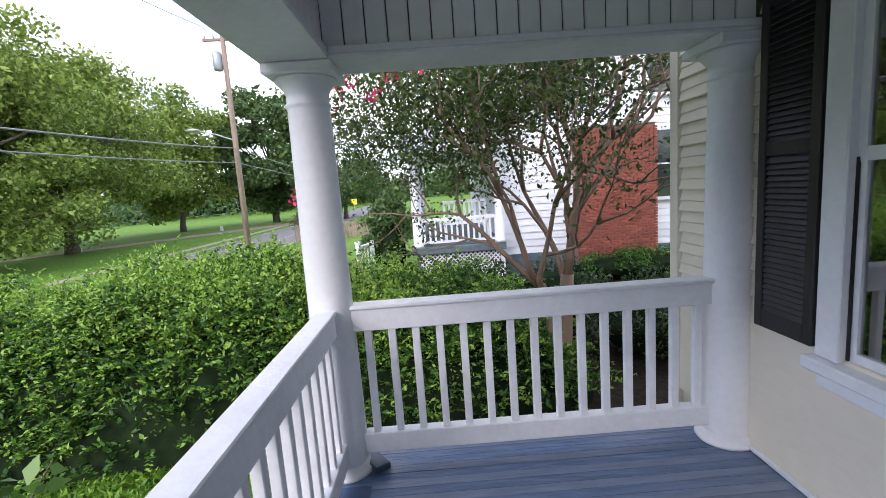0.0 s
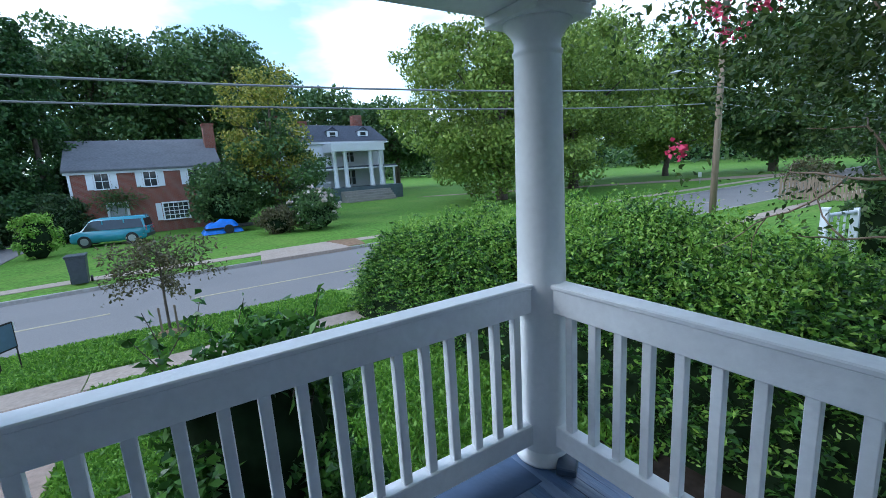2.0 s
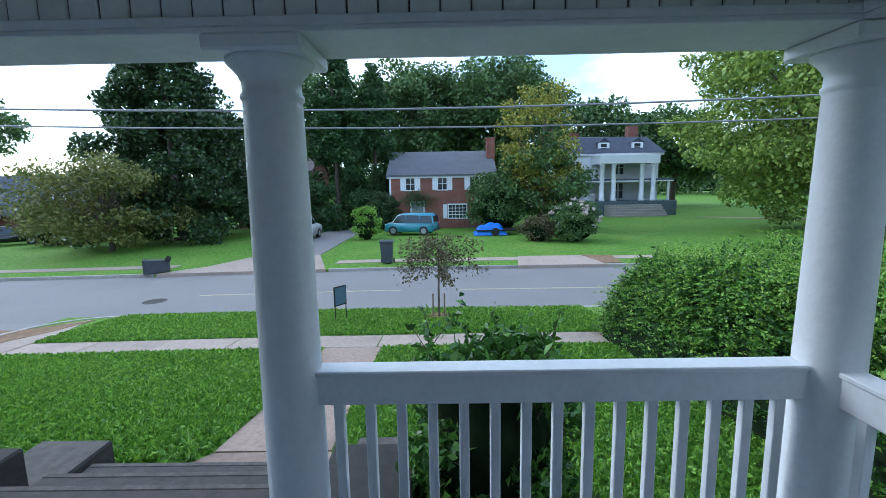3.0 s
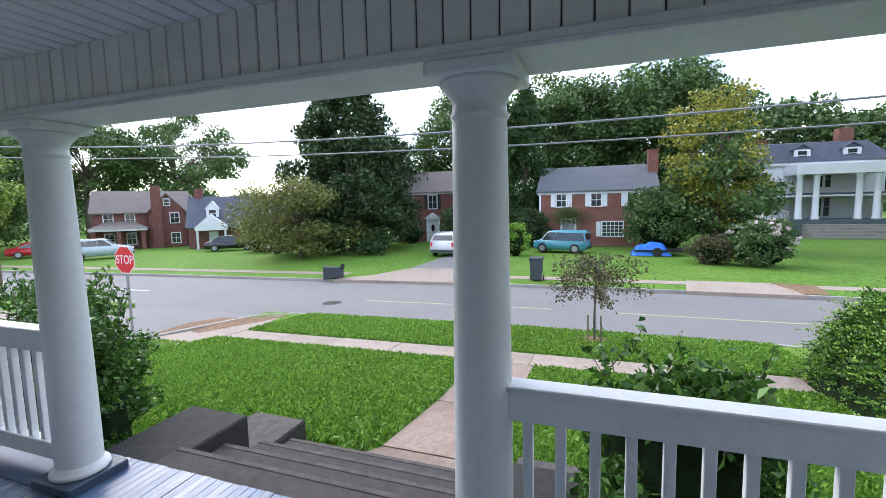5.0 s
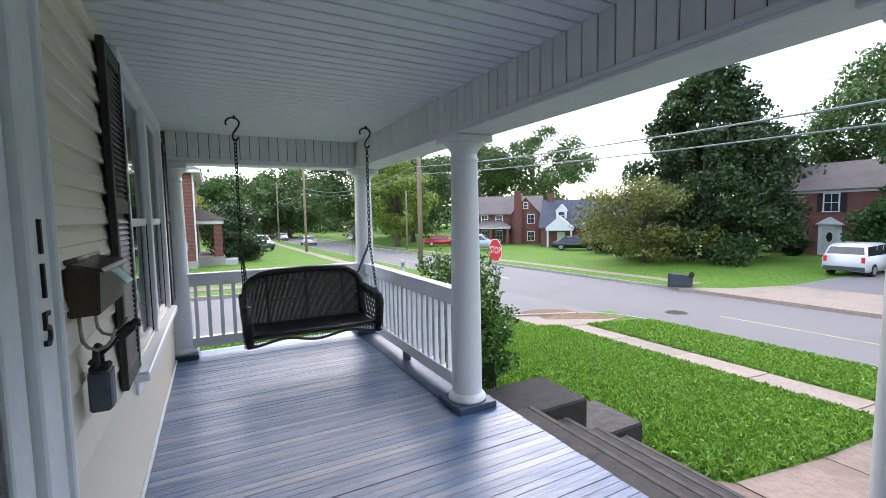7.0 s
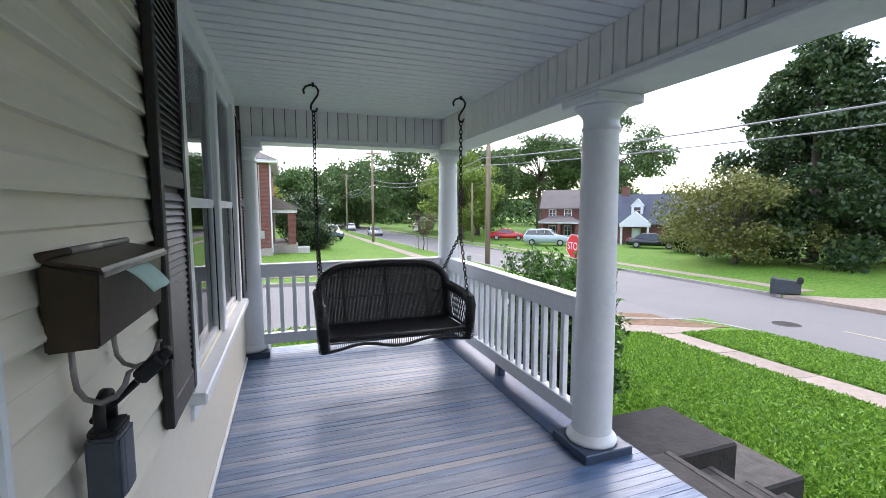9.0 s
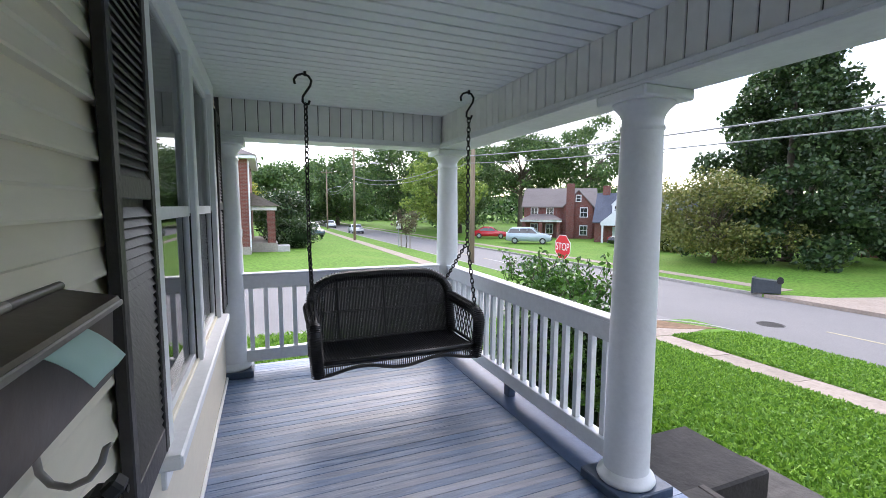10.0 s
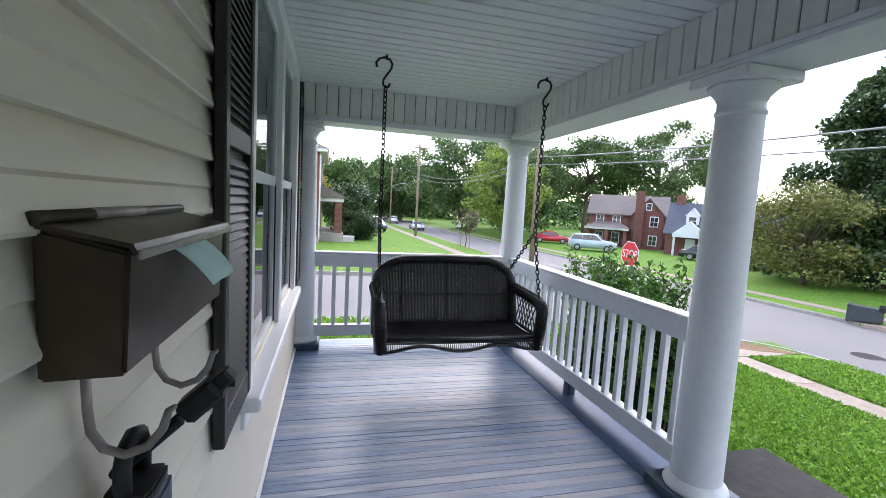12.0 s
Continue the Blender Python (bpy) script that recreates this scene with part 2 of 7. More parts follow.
BIN = mat("dark_grey_bin_plastic", (0.045, 0.055, 0.065), 0.5, 0.15, 12, 0.2, 2, 0.05)
CABLE = mat("weathered_cable", (0.20, 0.20, 0.21), 0.5, 0.1, 20, 0.2, 2, 0.05)
TARP = mat("blue_tarpaulin", (0.02, 0.16, 0.62), 0.45, 0.15, 8, 0.2, 2, 0.3)
YELLOW = mat("yellow_sign_face", (0.75, 0.60, 0.03), 0.5, 0.03)
# young shoots are paler; sky-lit top and shaded face are in the colours too
L_HEDGE = leaf_mat("privet_leaf", (0.014, 0.055, 0.009), (0.125, 0.275, 0.038))
L_HEDGE_TOP = leaf_mat("lit_young_shoot_leaf", (0.14, 0.30, 0.03), (0.36, 0.53, 0.09))
L_SHRUB = leaf_mat("glossy_shrub_leaf", (0.025, 0.085, 0.014), (0.15, 0.31, 0.05), 0.3)
L_MYRTLE = leaf_mat("crape_myrtle_leaf", (0.028, 0.062, 0.015), (0.12, 0.175, 0.035), 0.4)
L_OAK = leaf_mat("oak_leaf", (0.045, 0.10, 0.032), (0.155, 0.24, 0.07))
L_BRIGHT = leaf_mat("bright_maple_leaf", (0.12, 0.20, 0.035), (0.36, 0.45, 0.09))
L_MAG = leaf_mat("magnolia_leaf", (0.022, 0.052, 0.020), (0.085, 0.135, 0.045), 0.3)
L_CON = leaf_mat("hemlock_needle", (0.022, 0.062, 0.020), (0.085, 0.165, 0.045))
L_YEL = leaf_mat("turning_yellow_leaf", (0.15, 0.20, 0.03), (0.46, 0.40, 0.07))
L_DOG = leaf_mat("dogwood_leaf", (0.10, 0.13, 0.03), (0.25, 0.24, 0.07))
L_BROWN = leaf_mat("dry_reddish_leaf", (0.075, 0.075, 0.035), (0.17, 0.15, 0.07))
L_PINK = leaf_mat("pink_blossom", (0.62, 0.03, 0.12), (0.80, 0.12, 0.22))
L_WHITE = leaf_mat("white_pink_blossom", (0.55, 0.50, 0.45), (0.75, 0.62, 0.60))
L_GRASS = leaf_mat("grass_blade", (0.080, 0.20, 0.020), (0.29, 0.50, 0.06), 0.5, 0.30)
# near-black: the shade deep in foliage is put into the colour
L_DARK = mat("painted_foliage_shade", (0.012, 0.022, 0.009), 0.9, 0.4, 6, 0.2, 2, 0.8, spec=0.05)


def paint(name, col, rough=0.25):
    return mat(name, col, rough, 0.03, 10, 0.08, 1.5, 0.0, coat=0.5)


# ---- building helpers ----
def part(name, bm, material, parent=None, label="", smooth=False):
    me = bpy.data.meshes.new(name)
    bm.normal_update()
    bm.to_mesh(me)
    bm.free()
    me.materials.append(material)
    if smooth:
        me.shade_smooth()
    ob = new(name, me)
    ob.parent = parent
    if label:
        ob["label"] = label
    return ob


def thing(name, x, y, z, label, category, rz=0.0, group="", kind=""):
    e = new(name)
    e.matrix_basis = pose(x, y, z, 0, 0, rz)
    return tagged(e, label, category, group, kind)


def bx(bm, x0, x1, y0, y1, z0, z1, bevel=0.0):
    r = bmesh.ops.create_cube(bm, size=1, matrix=Matrix.LocRotScale(((x0 + x1) / 2, (y0 + y1) / 2, (z0 + z1) / 2), None, (abs(x1 - x0), abs(y1 - y0), abs(z1 - z0))))
    if bevel:
        es = {e for v in r["verts"] for e in v.link_edges}
        bmesh.ops.bevel(bm, geom=list(es), offset=bevel, segments=1, affect="EDGES")
    return bm


def box(x0, x1, y0, y1, z0, z1, bevel=0.0):
    return bx(bmesh.new(), x0, x1, y0, y1, z0, z1, bevel)


def prism(bm, pts, z0, z1):
    """Upright prism over a polygon of (x, y)."""
    lo = [bm.verts.new((x, y, z0(x, y) if callable(z0) else z0)) for x, y in pts]
    hi = [bm.verts.new((x, y, z1(x, y) if callable(z1) else z1)) for x, y in pts]
    bm.faces.new(lo[::-1])
    bm.faces.new(hi)
    k = len(pts)
    for i in range(k):
        bm.faces.new((lo[i], lo[(i + 1) % k], hi[(i + 1) % k], hi[i]))
    bmesh.ops.recalc_face_normals(bm, faces=bm.faces)
    return bm


def extrude_y(bm, pts, y0, y1):
    """Prism along y over a polygon of (x, z)."""
    a = [bm.verts.new((x, y0, z)) for x, z in pts]
    b = [bm.verts.new((x, y1, z)) for x, z in pts]
    bm.faces.new(a)
    bm.faces.new(b[::-1])
    k = len(pts)
    for i in range(k):
        bm.faces.new((a[(i + 1) % k], a[i], b[i], b[(i + 1) % k]))
    bmesh.ops.recalc_face_normals(bm, faces=bm.faces)
    return bm


def tube(bm, pts, radii, seg=8, closed=False):
    """A round bar along points, with a radius at each."""
    pts = [Vector(p) for p in pts]
    if not hasattr(radii, "__len__"):
        radii = [radii] * len(pts)
    rings, k = [], len(pts)
    u = None
    for i, p in enumerate(pts):
        d = (pts[(i + 1) % k] - pts[i - 1]) if closed else (pts[min(i + 1, k - 1)] - pts[max(i - 1, 0)])
        d.normalize()
        if u is None:
            u = d.orthogonal().normalized()
        u = (u - d * u.dot(d))
        u = u.normalized() if u.length > 1e-6 else d.orthogonal().normalized()
        w = d.cross(u)
        rings.append([bm.verts.new(p + (u * math.cos(2 * math.pi * j / seg) + w * math.sin(2 * math.pi * j / seg)) * radii[i]) for j in range(seg)])
    for i in range(k if closed else k - 1):
        a, b = rings[i], rings[(i + 1) % k]
        for j in range(seg):
            bm.faces.new((a[j], a[(j + 1) % seg], b[(j + 1) % seg], b[j]))
    if not closed:
        bm.faces.new(rings[0][::-1])
        bm.faces.new(rings[-1])
    return bm


def lathe(bm, prof, seg=32, c=(0, 0)):
    """Turned shape from (radius, height) pairs."""
    rings = [[bm.verts.new((c[0] + r * math.cos(2 * math.pi * j / seg), c[1] + r * math.sin(2 * math.pi * j / seg), z)) for j in range(seg)] for r, z in prof]
    for a, b in zip(rings, rings[1:]):
        for j in range(seg):
            bm.faces.new((a[j], a[(j + 1) % seg], b[(j + 1) % seg], b[j]))
    bm.faces.new(rings[0][::-1])
    bm.faces.new(rings[-1])
    return bm


def leaves(name, pts, size, material, parent=None, label="", aspect=0.5, seed=1, flat=0.3, vary=0.4, dirs=None, kind=""):
    """Many small folded leaves, one at each point."""
    rng = np.random.default_rng(seed)
    pts = np.asarray(pts, dtype=float)
    n = len(pts)
    d = rng.normal(size=(n, 3)) if dirs is None else dirs + rng.normal(size=(n, 3)) * 0.35
    d /= np.linalg.norm(d, axis=1)[:, None] + 1e-9
    up = rng.normal(size=(n, 3)) * (1 - flat) + np.array([0, 0, 1.0]) * flat * 2
    s = np.cross(d, up)
    s /= np.linalg.norm(s, axis=1)[:, None] + 1e-9
    nn = np.cross(s, d)
    L = (size * (1 + vary * (rng.random(n) * 2 - 1)))[:, None]
    v = np.empty((n, 4, 3))
    v[:, 0] = pts - d * L * 0.5
    v[:, 1] = pts + s * L * aspect * 0.5 + nn * L * 0.08
    v[:, 2] = pts + d * L * 0.5 - nn * L * 0.10
    v[:, 3] = pts - s * L * aspect * 0.5 + nn * L * 0.08
    me = bpy.data.meshes.new(name)
    me.vertices.add(n * 4)
    me.vertices.foreach_set("co", v.reshape(-1))
    me.loops.add(n * 4)
    me.loops.foreach_set("vertex_index", np.arange(n * 4))
    me.polygons.add(n)
    me.polygons.foreach_set("loop_start", np.arange(n) * 4)
    me.update(calc_edges=True)
    me.materials.append(material)
    ob = new(name, me)
    ob.parent = parent
    if label:
        ob["label"] = label
    if kind:
        ob["kind"] = kind
    return ob


def text_mesh(name, body, size, material, parent, m, depth=0.003):
    cu = bpy.data.curves.new(name, "FONT")
    cu.body, cu.size, cu.extrude = body, size, depth
    cu.align_x, cu.align_y = "CENTER", "CENTER"
    tmp = bpy.data.objects.new(name, cu)
    me = bpy.data.meshes.new_from_object(tmp)
    bpy.data.objects.remove(tmp)
    me.materials.clear()
    me.materials.append(material)
    ob = new(name, me)
    ob.parent = parent
    ob.matrix_basis = m
    return ob


# ---- the lie of the land ----
GX = [-200, -60, -30, -20, -19.4, -12.6, -9.9, -9.2, -4.8, 0, 60]
GZ = [-2.8, -2.3, -1.9, -1.88, -1.91, -1.77, -1.55, -1.52, -1.02, -0.95, -0.9]
GY = [-2500, -118, -84, -56, -27, -13, -4, 2500]          # the land falls away to the south
GF = [-1.7, -1.7, -1.15, -0.75, -0.30, -0.12, 0.0, 0.0]


def land(x, y=0.0):
    return float(np.interp(x, GX, GZ) + np.interp(y, GY, GF))


WALL_X = -0.245         # face of the house wall
COL_X = -2.35           # line of the porch columns
COL_Y = (0.0, -2.02, -4.475, -6.98)
RAIL_Z = 0.895
BEAM_Z, CEIL_Z = 2.05, 2.36
ROAD_E, ROAD_W = -12.35, -19.35      # kerb lines of the main road
SIDE_N, SIDE_S = -11.9, -18.3        # kerb lines of the side street


def road_z(x, y):
    """Surface of the cambered main road."""
    return float(np.interp(x, [ROAD_W, -17.5, -16, -14.2, ROAD_E], [-2.02, -1.965, -1.93, -1.92, -1.905]) + np.interp(y, GY, GF))


def in_road(x, y):
    return ROAD_W < x < ROAD_E or (SIDE_S < y < SIDE_N and x > ROAD_E)


def ground_sheet():
    xs = sorted(set([-2500, -900, -300, -120, -80, -60, -45, -38, -30, -25, -22, -20, ROAD_W - .01, ROAD_W + .01, -16, ROAD_E - .01, ROAD_E + .01, -11, -9.9, -9.2, -8, -6.5, -4.8, -3, -1, 2, 6, 12, 25, 60, 150, 500, 2500]))
    ys = sorted(set([-2500, -900, -300, -118, -84, -56, -27, -22, -13, -4, SIDE_S - .01, SIDE_S + .01, -15, SIDE_N - .01, SIDE_N + .01, -9, -6, -3, 0, 3, 6, 10, 16, 25, 40, 70, 120, 300, 900, 2500]))
    bm = bmesh.new()
    g = [[bm.verts.new((x, y, land(x, y) - (0.26 if in_road(x, y) else 0.0))) for y in ys] for x in xs]
    for i in range(len(xs) - 1):
        for j in range(len(ys) - 1):
            bm.faces.new((g[i][j], g[i + 1][j], g[i + 1][j + 1], g[i][j + 1]))
    return tagged(part("ground", bm, LAWN), "green mown lawn ground", "ground", kind="structure")


ground_sheet()


def draped(pts, thick, lift):
    """A slab over a polygon that follows the land."""
    bm = bmesh.new()
    prism(bm, pts, -thick, 0.0)
    for gx in GX:
        bmesh.ops.bisect_plane(bm, geom=bm.verts[:] + bm.edges[:] + bm.faces[:], plane_co=(gx, 0, 0), plane_no=(1, 0, 0))
    for gy in GY:
        bmesh.ops.bisect_plane(bm, geom=bm.verts[:] + bm.edges[:] + bm.faces[:], plane_co=(0, gy, 0), plane_no=(0, 1, 0))
    for v in bm.verts:
        v.co.z += land(v.co.x, v.co.y) + lift
    return bm


def strip(name, material, pts, thick, lift, label, category):
    bm = draped(pts, thick, lift)
    return tagged(part(name, bm, material), label, category, kind="structure")


def road_slab():
    bm = bmesh.new()
    ys = [-300, -118, -84, -56, -27, SIDE_S, -13, SIDE_N, -4, 0, 30, 60, 120, 300]
    xs = [ROAD_W, -17.5, -16, -14.2, ROAD_E]
    g = [[bm.verts.new((x, y, road_z(x, y))) for y in ys] for x in xs]
    for i in range(len(xs) - 1):
        for j in range(len(ys) - 1):
            bm.faces.new((g[i][j], g[i + 1][j], g[i + 1][j + 1], g[i][j + 1]))
    tagged(part("road", bm, ASPHALT), "worn grey asphalt two-lane road", "road", kind="structure")
    bm = bmesh.new()
    xs = [ROAD_E, -11, -9.9, -9.2, -7, -4.8, 0, 10, 40, 120]
    g = [[bm.verts.new((x, y, (road_z(x, y) if x == ROAD_E else land(x, y) - 0.115) + z)) for y, z in ((SIDE_S, 0), (-15.1, .04), (-13, .015), (SIDE_N, 0))] for x in xs]
    for i in range(len(xs) - 1):
        for j in range(3):
            bm.faces.new((g[i][j], g[i + 1][j], g[i + 1][j + 1], g[i][j + 1]))
    tagged(part("side_road", bm, ASPHALT), "worn grey asphalt side street", "road", kind="structure")


road_slab()


def kerb_line(name, a, b, axis, w=0.14):
    """A concrete kerb along x or y, its top level with the verge."""
    bm = bmesh.new()
    p0, p1, c = a, b, axis[1]
    n = max(2, int(abs(p1 - p0) / 6))
    for i in range(n):
        s, e = p0 + (p1 - p0) * i / n + 0.012, p0 + (p1 - p0) * (i + 1) / n - 0.012
        if axis[0] == "x":
            prism(bm, [(c - w / 2, s), (c + w / 2, s), (c + w / 2, e), (c - w / 2, e)], lambda x, y: land(c, y) - .35, lambda x, y: land(c, y) + 0.02)
        else:
            prism(bm, [(s, c - w / 2), (e, c - w / 2), (e, c + w / 2), (s, c + w / 2)], lambda x, y: land(x, y) - .35, lambda x, y: land(x, y) + 0.02)
    tagged(part(name, bm, KERB), "worn pale concrete kerb", "kerb", kind="structure")


kerb_line("kerb", -10.4, 140, ("x", ROAD_E + .07))
kerb_line("kerb", -140, -20.0, ("x", ROAD_E + .07))
kerb_line("kerb", -140, -14.2, ("x", ROAD_W - .07))
kerb_line("kerb", -6.6, 1.6, ("x", ROAD_W - .07))
kerb_line("kerb", 5.4, 140, ("x", ROAD_W - .07))
kerb_line("kerb", -10.8, 60, ("y", SIDE_N + .07))
kerb_line("kerb", -10.8, 60, ("y", SIDE_S - .07))


def kerb_corner(cx, cy, r, a0, a1):
    bm = bmesh.new()
    n = 8
    for i in range(n):
        t0, t1 = radians(a0 + (a1 - a0) * i / n), radians(a0 + (a1 - a0) * (i + 1) / n)
        q = [(cx + rr * math.cos(t), cy + rr * math.sin(t)) for rr, t in ((r - .14, t0), (r, t0), (r, t1), (r - .14, t1))]
        prism(bm, q, lambda x, y: land(x, y) - .35, lambda x, y: land(x, y) + .02)
    tagged(part("kerb", bm, KERB), "curved concrete kerb at the corner", "kerb", kind="structure")


kerb_corner(-10.85, -10.4, 1.5, 180, 270)
strip("corner_apron", CONC_PALE, [(-11.9, -10.9), (-10.7, -11.9), (-7.2, -11.9), (-6.6, -10.7), (-8.4, -10.35), (-10.2, -10.35)], 0.2, 0.012, "pale worn concrete corner pavement", "pavement")
strip("dirt_patch", DIRT, [(-11.9, -10.75), (-10.9, -11.75), (-9.2, -11.8), (-9.0, -11.3), (-10.6, -10.8)], 0.2, 0.018, "bare reddish earth at the kerb", "earth")

bm = bmesh.new()
prism(bm, [(-11.3, -12.05), (-8.4, -12.05), (-8.9, -12.7), (-10.2, -13.1), (-11.3, -12.9)], lambda x, y: land(x, y) - .2, lambda x, y: land(x, y) - .075)
tagged(part("dirt_patch", bm, DIRT), "reddish earth washed over the side street mouth", "earth", kind="structure")


def road_mark(x0, x1, s, e):
    bm = bmesh.new()
    n = max(1, round((e - s) / 1.5))
    for i in range(n):
        a, b = s + (e - s) * i / n, s + (e - s) * (i + 1) / n
        prism(bm, [(x0, a), (x1, a), (x1, b), (x0, b)], lambda x, y: road_z(x, y) - .02, lambda x, y: road_z(x, y) + .006)
    return bm


for s, e in ((-40, -33), (-31, -24), (-9.9, -3), (-1.0, 6), (9, 16), (20, 30), (36, 48)):
    bm = road_mark(-15.30, -15.18, s, e)
    tagged(part("road_line", bm, LINE), "faded yellow road centre line", "road marking", kind="structure")
bm = road_mark(-15.32, -15.16, -30, -21.5)
tagged(part("road_line", bm, LINE_W), "faded white road line", "road marking", kind="structure")
# sidewalk along the near verge, slab by slab
walk_base = tagged(new("sidewalk"), "pale worn concrete sidewalk slabs", "sidewalk", kind="structure")
rng = random.Random(4)
yy = -10.3
while yy < 40:
    ln = 1.5
    dz = rng.uniform(-.008, .008)
    bm = draped([(-9.60, yy + .012), (-8.76, yy + .012), (-8.76, yy + ln - .012), (-9.60, yy + ln - .012)], .1, .022 + dz)
    part("slab", bm, CONC_PALE, walk_base)
    yy += ln
# the sidewalk over the road and the one past the side street
strip("far_sidewalk", CONC_PALE, [(-21.4, -140), (-20.6, -140), (-20.6, -14.2), (-21.4, -14.2)], .1, .02, "pale concrete sidewalk beyond the road", "sidewalk")
strip("far_sidewalk", CONC_PALE, [(-21.4, -6.6), (-20.6, -6.6), (-20.6, 60), (-21.4, 60)], .1, .02, "pale concrete sidewalk beyond the road", "sidewalk")
strip("south_sidewalk", CONC_PALE, [(-9.6, -140), (-8.5, -140), (-8.5, -18.6), (-9.6, -18.6)], .1, .02, "pale concrete sidewalk past the side street", "sidewalk")
strip("side_sidewalk", CONC, [(-8.5, -20.6), (40, -20.6), (40, -19.6), (-8.5, -19.6)], .1, .02, "concrete sidewalk along the side street", "sidewalk")
strip("driveway_apron", CONC_PALE, [(-23.4, -11.6), (-23.4, -8.1), (-19.3, -6.7), (-19.3, -14.1), (-20.6, -12.6)], .3, .03, "cracked pale concrete driveway apron", "driveway")
strip("driveway", ASPHALT, [(-44, -11.4), (-44, -8.4), (-23.4, -8.1), (-23.4, -11.6)], .3, .025, "grey asphalt driveway", "driveway")
strip("mansion_drive_apron", CONC_PALE, [(-21.6, 2.0), (-21.6, 5.0), (-19.3, 5.4), (-19.3, 1.6)], .3, .03, "pale concrete drive entrance", "driveway")
strip("mansion_path", CONC, [(-46, 24), (-46, 26), (-22, 60), (-19.4, 60), (-19.4, 56)], .1, .03, "pale curving drive across the lawn", "driveway")
strip("dirt_patch", DIRT, [(-21.8, 5.1), (-21.4, 6.4), (-19.6, 6.2), (-19.6, 5.2)], .1, .028, "bare dry grass and earth by the kerb", "earth")
# bed of earth whose dark colour paints the shade under the crape myrtle
strip("mulch_bed", DIRT_SHADE, [(-3.2, .5), (4.5, .75), (4.5, 9.0), (-1.2, 9.0), (-3.2, 5.0)], .1, .015, "earth under the crape myrtle, shade put into its dark colour", "earth")

# ---- the porch ----
Y0, Y1 = -7.16, 0.17       # ends of the porch floor
FLOOR_X = -2.56


def porch_structure():
    tagged(part("porch_base", box(-2.50, WALL_X, Y0 + .05, Y1 - .05, -1.1, -0.06), FLOOR_EDGE), "dark painted skirt below the porch floor", "porch base", kind="structure")
    tagged(part("porch_edge", box(-2.585, -2.50, Y0, Y1, -0.20, -0.035, .006), FLOOR_EDGE), "blue painted edge board of the porch floor", "edge board", kind="structure")
    # roof over the porch
    tagged(part("porch_roof", box(-2.95, .2, Y0 - .35, Y1 + .35, CEIL_Z + .06, CEIL_Z + .30, .01), WHITE_OLD), "white boxed porch roof", "roof", kind="structure")
    # ceiling boards run from the wall to the beam
    bm = bmesh.new()
    bx(bm, -2.25, WALL_X, Y0, Y1, CEIL_Z + .024, CEIL_Z + .055)
    y = Y0 + .01
    while y < Y1 - .05:
        bx(bm, -2.24, WALL_X + .01, y, y + .0865, CEIL_Z, CEIL_Z + .0245, .003)
        y += .1015
    tagged(part("ceiling", bm, SOFFIT), "pale grey grooved porch ceiling boards", "ceiling", kind="structure")
    # beams, boxed, with a trim board along the bottom
    front = tagged(part("beam_front", box(-2.50, -2.245, Y0 - .02, Y1 + .02, BEAM_Z + .02, CEIL_Z + .055), WHITE_OLD), "white boxed porch beam with grooved panels", "beam", kind="structure")
    part("trim", box(-2.515, -2.205, Y0 - .03, Y1 + .03, BEAM_Z, BEAM_Z + .018, .003), WHITE_OLD, front)
    part("trim", box(-2.228, -2.206, Y0 + .2, Y1 - .2, BEAM_Z + .0185, BEAM_Z + .05, .004), WHITE_OLD, front)
    pan = None
    y = Y0 + .17
    k = 0
    while y < Y1 - .2:
        if pan is None:
            pan = part("panel", box(-2.244, -2.232, .003, .0945, BEAM_Z + .04, CEIL_Z + .004, .004), PANEL, front)
            me = pan.data
            pan.location.y = y
        else:
            o = new("panel", me)
            o.parent, o.location.y = front, y
        y += .0975
    part("groove_backing", box(-2.2455, -2.2445, Y0 + .1, Y1 - .1, BEAM_Z + .03, CEIL_Z + .003), GROOVE, front)
    for nm, yc, s in (("beam_north", 0.0, -1), ("beam_south", COL_Y[3], 1)):
        yi = yc + s * .12
        b = tagged(part(nm, box(-2.245, WALL_X, min(yc - s * .13, yi), max(yc - s * .13, yi), BEAM_Z + .02, CEIL_Z + .055), WHITE_OLD), "white boxed porch end beam with grooved panels", "beam", kind="structure")
        part("trim", box(-2.205, WALL_X, yc - .145, yc + .145, BEAM_Z, BEAM_Z + .018, .003), WHITE_OLD, b)
        part("trim", box(-2.205, WALL_X, min(yi + s * .012, yi + s * .03), max(yi + s * .012, yi + s * .03), BEAM_Z + .0185, BEAM_Z + .05, .004), WHITE_OLD, b)
        part("groove_backing", box(-2.23, WALL_X, min(yi, yi + s * .001), max(yi, yi + s * .001), BEAM_Z + .03, CEIL_Z + .003), GROOVE, b)
        x, me2 = -2.228, None
        while x < WALL_X - .09:
            if me2 is None:
                o = part("panel", box(.003, .0945, min(yi + s * .001, yi + s * .013), max(yi + s * .001, yi + s * .013), BEAM_Z + .04, CEIL_Z + .004, .004), PANEL, b)
                me2 = o.data
            else:
                o = new("panel", me2)
                o.parent = b
            o.location.x = x
            x += .0975


porch_structure()


